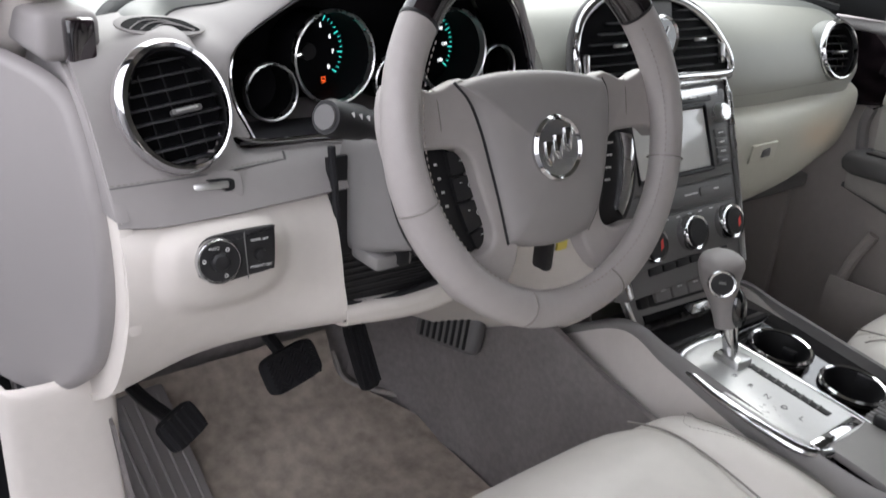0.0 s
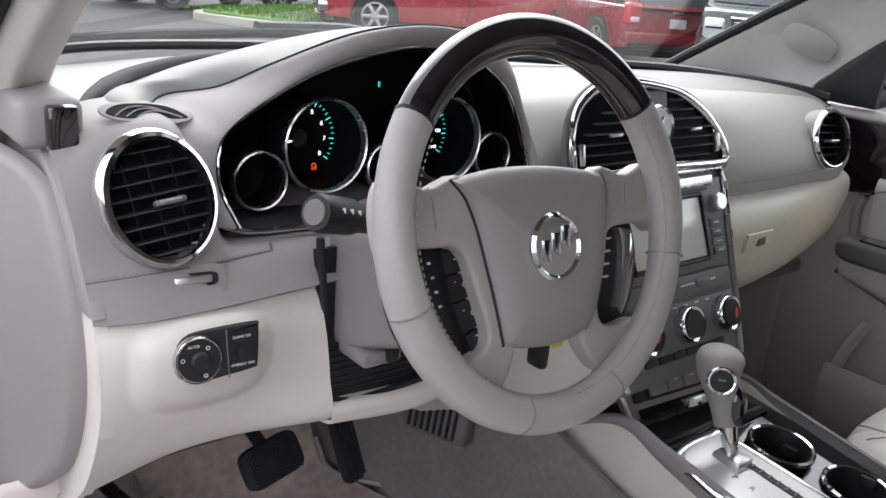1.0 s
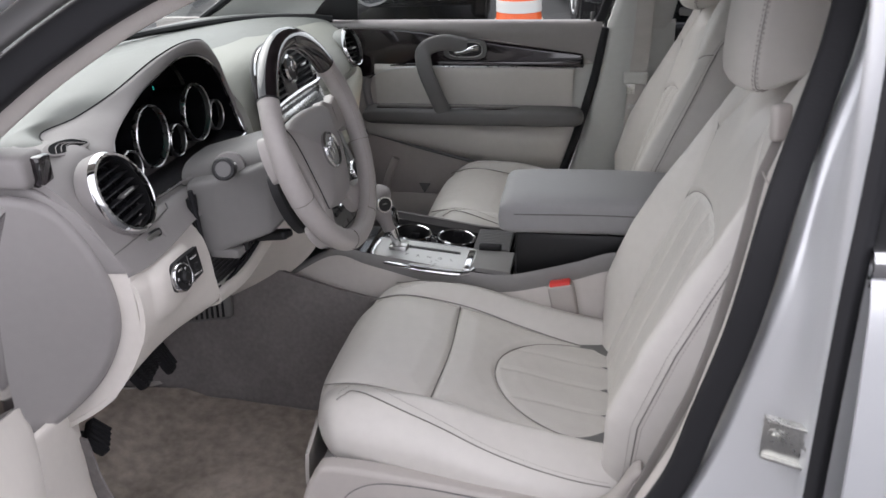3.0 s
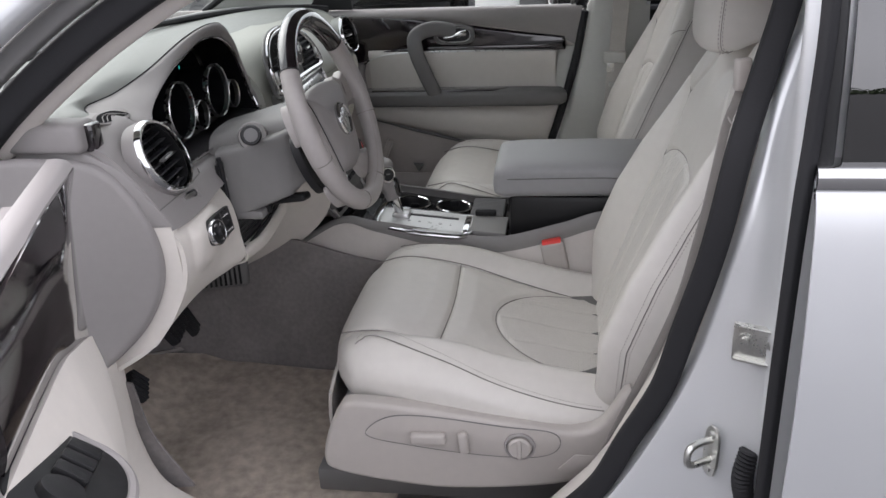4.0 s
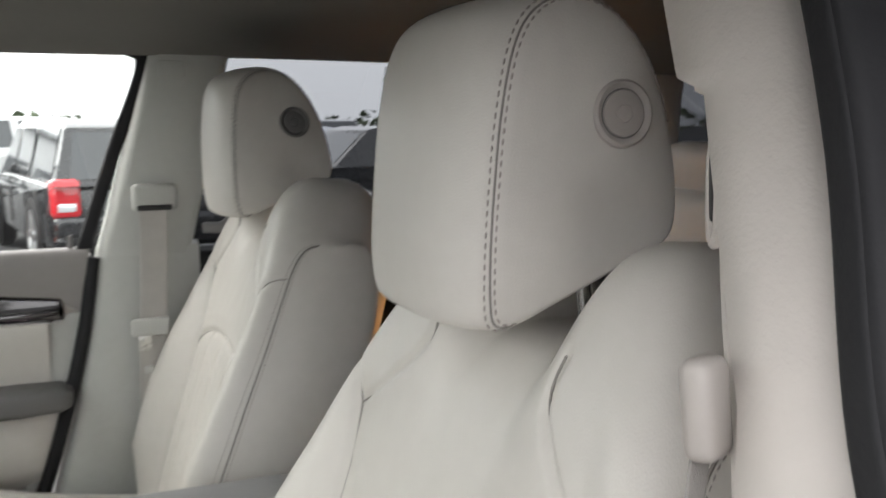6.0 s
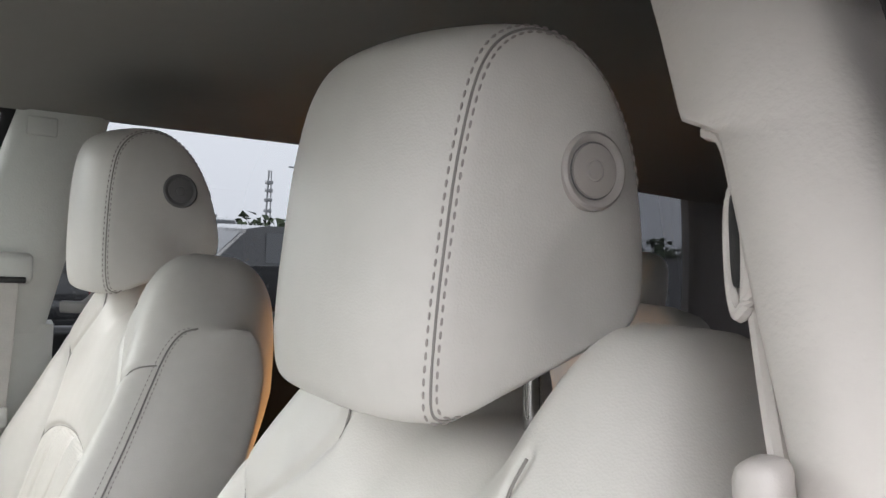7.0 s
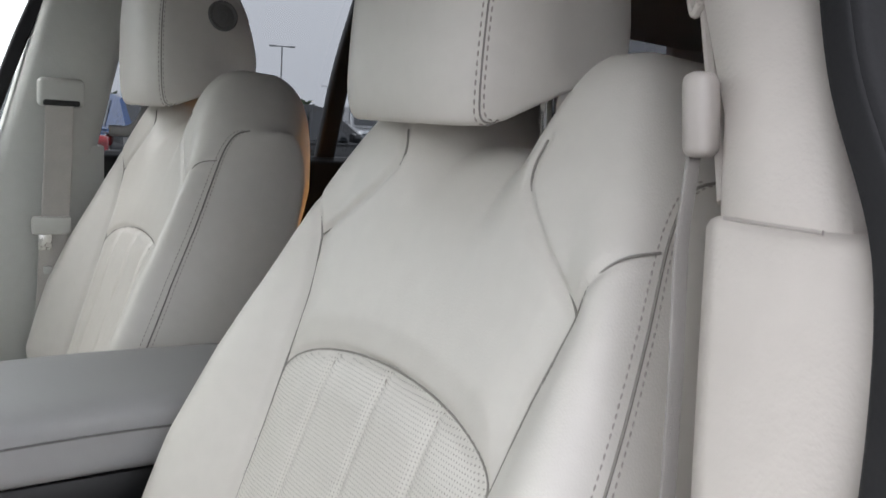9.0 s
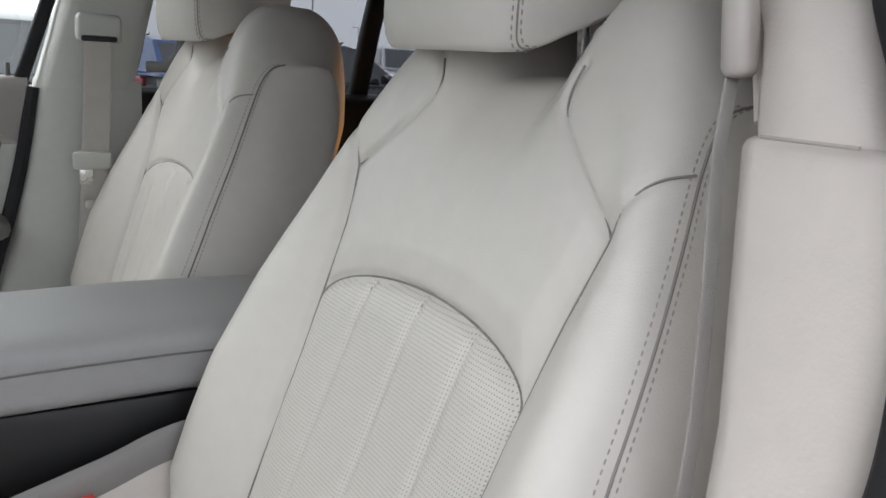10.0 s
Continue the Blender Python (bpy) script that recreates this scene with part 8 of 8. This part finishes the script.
        # lamps
        vp("headlamp", box((s * (hw - 0.20), f - 0.05 - nose * 0.25, 0.86 if kind == "pickup" else 0.78), (0.30, 0.20, 0.30 if kind == "pickup" else 0.17), 0.05, 3), LAMP, "clear headlamp")
        vp("headlamp_bar", box((s * (hw - 0.20), f + 0.052 - nose * 0.25, 0.87 if kind == "pickup" else 0.78), (0.24, 0.02, 0.03), 0.008), GRILLE)
        vp("tail_lamp", box((s * (hw - 0.13), b + 0.07, belt - 0.12), (0.26, 0.20, 0.36 if kind != "sedan" else 0.16), 0.05, 3), TAIL, "red tail lamp")
        vp("lamp_inset", box((s * (hw - 0.13), b - 0.03, belt - 0.20), (0.16, 0.03, 0.08), 0.015), LAMP)
    # front and rear glass
    (ya, za), (yb, zb) = cab[-2], cab[-1]
    q = [[(x * hw * w, y + 0.010, z + 0.012) for x in (-0.80, 0, 0.80)] for y, z, w in ((ya + (yb - ya) * 0.06, za + (zb - za) * 0.06, 0.90), (ya + (yb - ya) * 0.93, za + (zb - za) * 0.93, 1.06))]
    vp("front_glass", loft(q, 2, 5, 0.01), DGLASS)
    (ya, za), (yb, zb) = cab[0], cab[1]
    q = [[(x * hw * w, y - 0.012, z) for x in (-0.78, 0, 0.78)] for y, z, w in ((ya + (yb - ya) * 0.12, za + (zb - za) * 0.12, 1.03), (ya + (yb - ya) * 0.92, za + (zb - za) * 0.92, 0.93))]
    vp("rear_glass", loft(q, 2, 5, 0.01), DGLASS)
    # face
    gz = 0.82 if kind == "pickup" else 0.74
    gr = vp("grille", box((0, f - 0.02 - nose * 0.12, gz), (W * 0.56, 0.12, 0.38 if kind == "pickup" else 0.24), 0.03, 2), GRILLE, "dark grille")
    for k in range(5 if kind == "pickup" else 4):
        z = gz - 0.14 + 0.07 * k
        vp("grille_bar", box((0, f + 0.045 - nose * 0.12, z), (W * 0.53, 0.02, 0.030 if grille == "chrome" else 0.014), 0.006), CHROME if grille == "chrome" else SATIN, "", gr)
    if kind == "pickup":
        vp("grille_surround", tube([(-W * 0.29, f + 0.05, gz - 0.20), (W * 0.29, f + 0.05, gz - 0.20), (W * 0.29, f + 0.05, gz + 0.20), (-W * 0.29, f + 0.05, gz + 0.20)], 0.025, 8, closed=True), CHROME if grille == "chrome" else colour, "", gr)
        vp("badge", box((0, f + 0.065, gz), (0.26, 0.03, 0.08), 0.02), TAIL if grille == "mesh" else SATIN, "", gr)
        vp("truck_bed", box((0, (b + 0.05 - 0.8) / 2, belt - 0.02), (W * 0.80, -(b + 0.9), 0.06), 0.01), BLACK)
    vp("front_bumper", box((0, f - 0.02, 0.52), (W * 0.98, 0.22, 0.20), 0.06, 3), CHROME if grille == "chrome" else colour, "front bumper")
    vp("front_skirt", box((0, f - 0.06, 0.38), (W * 0.86, 0.2, 0.12), 0.03), BLACK)
    vp("rear_bumper", box((0, b + 0.05, 0.55), (W * 0.98, 0.20, 0.20), 0.05, 3), CHROME if kind == "pickup" else colour, "rear bumper")
    vp("rear_skirt", box((0, b + 0.08, 0.42), (W * 0.86, 0.2, 0.12), 0.03), BLACK)
    vp("plate_bar", box((0, b - 0.02, 0.80), (0.30, 0.02, 0.15), 0.005), LABEL)
    vp("rear_badge", box((0, b + 0.01, belt - 0.06), (0.22, 0.04, 0.05), 0.012), CHROME)
    vp("underside", box((0, 0, 0.30), (W * 0.80, L * 0.92, 0.14), 0.02), BLACK)
    return t


def polar(eye, deg, d):
    return (eye[0] + d * math.sin(radians(deg)), eye[1] + d * math.cos(radians(deg)))


E0 = (-1.0, -0.45)
REDP, REDS = paint("bright_red_paint", (0.40, 0.012, 0.022)), paint("dark_red_paint", (0.28, 0.014, 0.028))
GUN, SLATE, WHT, BLK, SIL, BLU = paint("gunmetal_paint", (0.085, 0.095, 0.105), 0.4), paint("slate_paint", (0.05, 0.065, 0.075), 0.3), paint("white_paint", (0.72, 0.72, 0.72)), paint("black_paint", (0.012, 0.013, 0.015)), paint("grey_silver_paint", (0.42, 0.43, 0.44), 0.6), paint("blue_paint", (0.03, 0.09, 0.25), 0.2)
vehicle(polar(E0, 40.5, 17.5), -62, REDP, "pickup", "bright red pickup truck with chrome bumper by the grass", "chrome")
vehicle(polar(E0, 50.0, 17.0), 22, REDS, "suv", "dark red compact car seen from behind")
vehicle(polar(E0, 59.0, 16.5), 235, SLATE, "pickup", "dark slate truck with a barred chrome grille", "chrome")
vehicle(polar(E0, 77.0, 12.2), 259, GUN, "pickup", "gunmetal pickup truck with a black mesh grille")
vehicle(polar(E0, 85.0, 21.0), -12, WHT, "suv", "white car parked behind the orange drum")
vehicle((9.96, -0.87), 80, BLK, "suv", "black car with red tail lamps and shiny windows", height=1.55)
vehicle(polar(E0, 103.0, 16.0), 80, BLU, "sedan", "dark blue car beyond the rear window")
vehicle(polar(E0, 112.0, 13.5), 170, BLK, "sedan", "black low car beyond the rear window")
vehicle(polar(E0, 24.0, 21.0), 80, GUN, "suv", "grey car parked beyond the lane")
far = vehicle(polar(E0, 66.5, 30.0), 250, SIL, "suv", "silver car in the far row", group="far row of parked cars")
k = 0
for deg, d, hd in ((70.5, 31, 250), (74.5, 33, 256), (80.5, 34, 262), (88.5, 36, 265), (96.0, 34, 270), (107.0, 32, 275), (118.0, 30, 280), (124.0, 28, 284), (33.0, 34, 220), (45.0, 36, 226), (53.0, 34, 232)):
    x, y = polar(E0, deg, d)
    c = copy_thing(far, pose(x, y, GZ, 0, 0, -(hd - 250)))
    c["label"] = "silver car in the far row"

# drum
dr = thing("traffic_drum", (*polar(E0, 84.4, 8.6), GZ), "orange traffic drum with white bands and a black foot", "traffic drum")
dxy = polar(E0, 84.4, 8.6)
ORG, WBAND = mat("orange_drum_plastic", (0.85, 0.13, 0.025), 0.45, 0, 0.1, 100, 0.08, 4), mat("white_reflective_band", (0.75, 0.74, 0.72), 0.35, 0, 0.1, 300, 0.05, 5)
fm_ = frame_at((*dxy, GZ), (0, 0, 1), (0, 1, 0))
part("drum_shell", lathe([(0.0, 0.03), (0.27, 0.03), (0.27, 0.10), (0.245, 0.11), (0.24, 0.26), (0.235, 0.27), (0.23, 0.42), (0.225, 0.43), (0.218, 0.62), (0.20, 0.66), (0.12, 0.68), (0.0, 0.68)], fm_, 40), ORG, dr)
for z0, r in ((0.10, 0.255), (0.30, 0.237)):
    part("white_band", lathe([(r, z0), (r + 0.003, z0), (r + 0.001, z0 + 0.12), (r - 0.005, z0 + 0.12)], fm_, 40), WBAND, dr)
part("drum_handle", tube(cr([(dxy[0], dxy[1] - 0.08, GZ + 0.67), (dxy[0], dxy[1] - 0.06, GZ + 0.74), (dxy[0], dxy[1] + 0.06, GZ + 0.74), (dxy[0], dxy[1] + 0.08, GZ + 0.67)], 16), 0.02, 8), ORG, dr)
part("drum_foot", lathe([(0.2, 0.0), (0.34, 0.0), (0.33, 0.05), (0.24, 0.06)], fm_, 40), TYRE, dr)

# kerbed grass islands
for nm, (x, y), sx, sy, rot in (("grass_island", polar(E0, 33.0, 20.5), 9.0, 3.2, 30), ("grass_island", polar(E0, 168, 30), 16, 5, 5)):
    m = pose(x, y, GZ, 0, 0, rot)
    k = solo("kerb", moved(plate(oval(sx / 2, sy / 2, 48, 4), I4, 0.15, 0.03), m), KERB, "pale concrete kerb round a grass strip", "kerb", kind="structure")
    bm = moved(plate(oval(sx / 2 - 0.16, sy / 2 - 0.16, 48, 4), I4 @ Matrix.Translation((0, 0, 0.10)), 0.09, 0.03), m)
    rng = random.Random(5)
    solo("grass", bm, GRASS, "short green grass on a kerbed strip", "grass", kind="stuff")
    verts, faces = [], []
    for q in range(5000):
        u, v = rng.uniform(-1, 1), rng.uniform(-1, 1)
        p = m @ Vector((u * (sx / 2 - 0.25), v * (sy / 2 - 0.25), 0.185))
        a, h, w = rng.uniform(0, 6.28), rng.uniform(0.05, 0.12), 0.012
        k0 = len(verts)
        c, s = math.cos(a) * w, math.sin(a) * w
        verts += [(p.x - c, p.y - s, p.z), (p.x + c, p.y + s, p.z), (p.x + s * 3, p.y - c * 3, p.z + h)]
        faces.append((k0, k0 + 1, k0 + 2))
    me = bpy.data.meshes.new("grass_blades")
    me.from_pydata(verts, [], faces)
    me.materials.append(GRASS)
    tagged(new("grass_blades", me), "short green grass blades on the strip", "grass", "", "stuff")
# lamp posts and far things
POLE = mat("grey_pole", (0.33, 0.34, 0.35), 0.5, 0.3, var=0.05)


def lamp_post(x, y, h, turn):
    t = thing("street_lamp", (x, y, GZ), "tall grey twin-arm car park lamp post", "street lamp", "lamp posts")
    part("pole", tube([(x, y, GZ), (x, y, GZ + h)], [h * 0.014, h * 0.009], 12), POLE, t)
    c, s = math.cos(turn), math.sin(turn)
    part("arm", tube([(x - c * h * 0.10, y - s * h * 0.10, GZ + h), (x + c * h * 0.10, y + s * h * 0.10, GZ + h)], h * 0.007, 8), POLE, t)
    for k in (-1, 1):
        part("lamp_head", box((x + k * c * h * 0.12, y + k * s * h * 0.12, GZ + h), (h * 0.09, h * 0.05, h * 0.02), h * 0.004, 2, Euler((0, 0, turn)).to_matrix()), POLE, t)
    part("base", lathe([(0, 0), (h * 0.035, 0), (h * 0.035, h * 0.06), (h * 0.02, h * 0.07), (0, h * 0.07)], frame_at((x, y, GZ), (0, 0, 1), (0, 1, 0)), 20), KERB, t)


lamp_post(95.0, -40.5, 9.0, radians(66))
lamp_post(95.0 * 2.2, -19.5 * 5.2, 9.0, radians(60))
lamp_post(70.0, 6.0, 9.0, radians(80))
tw = thing("radio_mast", (300, -114, GZ), "far lattice radio mast against the sky", "mast")
for a in range(3):
    part("mast_leg", tube([(300 + 1.2 * math.cos(a * 2.1), -114 + 1.2 * math.sin(a * 2.1), GZ), (300 + 0.6 * math.cos(a * 2.1), -114 + 0.6 * math.sin(a * 2.1), 23)], 0.25, 6), POLE, tw)
for z in (8, 12, 15.5, 18.5):
    part("mast_antenna", box((300, -114, z), (2.4, 2.4, 1.3), 0.2), POLE, tw)
bl = thing("showroom", (*polar(E0, 66, 70), GZ), "low white showroom with a glazed front", "building")
bx = polar(E0, 66, 70)
bm_ = pose(bx[0], bx[1], GZ, 0, 0, -66)
part("wall", moved(box((0, 8, 3.0), (36, 16, 6.0), 0.1), bm_), WHT, bl)
part("roof_edge", moved(box((0, 8, 6.1), (37, 17, 0.5), 0.1), bm_), SIL, bl)
for q in range(9):
    part("window", moved(box((-15 + 3.75 * q, -0.06, 2.0), (3.2, 0.12, 3.0), 0.03), bm_), DGLASS, bl)
# far tree line
TREE = mat("far_foliage", (0.055, 0.075, 0.04), 0.95, 0, 1.0, 3, 0.3, 0.3)
rng = random.Random(11)
verts, faces = [], []
for q in range(2600):
    deg = rng.uniform(0, 360)
    d = rng.uniform(210, 260)
    x, y = polar(E0, deg, d)
    h = 3.5 + 3.0 * noise.noise((deg * 0.13, 0, 0)) + rng.uniform(-1, 1.5)
    z = GZ + rng.uniform(0.2, max(1.0, h))
    for w in range(3):
        k0 = len(verts)
        s = rng.uniform(0.8, 2.0)
        o = [rng.uniform(-1.5, 1.5) for _ in range(3)]
        for v in range(4):
            verts.append((x + o[0] + s * rng.uniform(-1, 1), y + o[1] + s * rng.uniform(-1, 1), max(GZ, z + 0.4 * o[2] + s * rng.uniform(-0.8, 0.8))))
        faces += [(k0, k0 + 1, k0 + 2), (k0, k0 + 2, k0 + 3), (k0 + 1, k0 + 2, k0 + 3)]
me = bpy.data.meshes.new("far_trees")
me.from_pydata(verts, [], faces)
me.materials.append(TREE)
tagged(new("far_trees", me), "low dark line of trees on the horizon", "trees", "", "stuff")
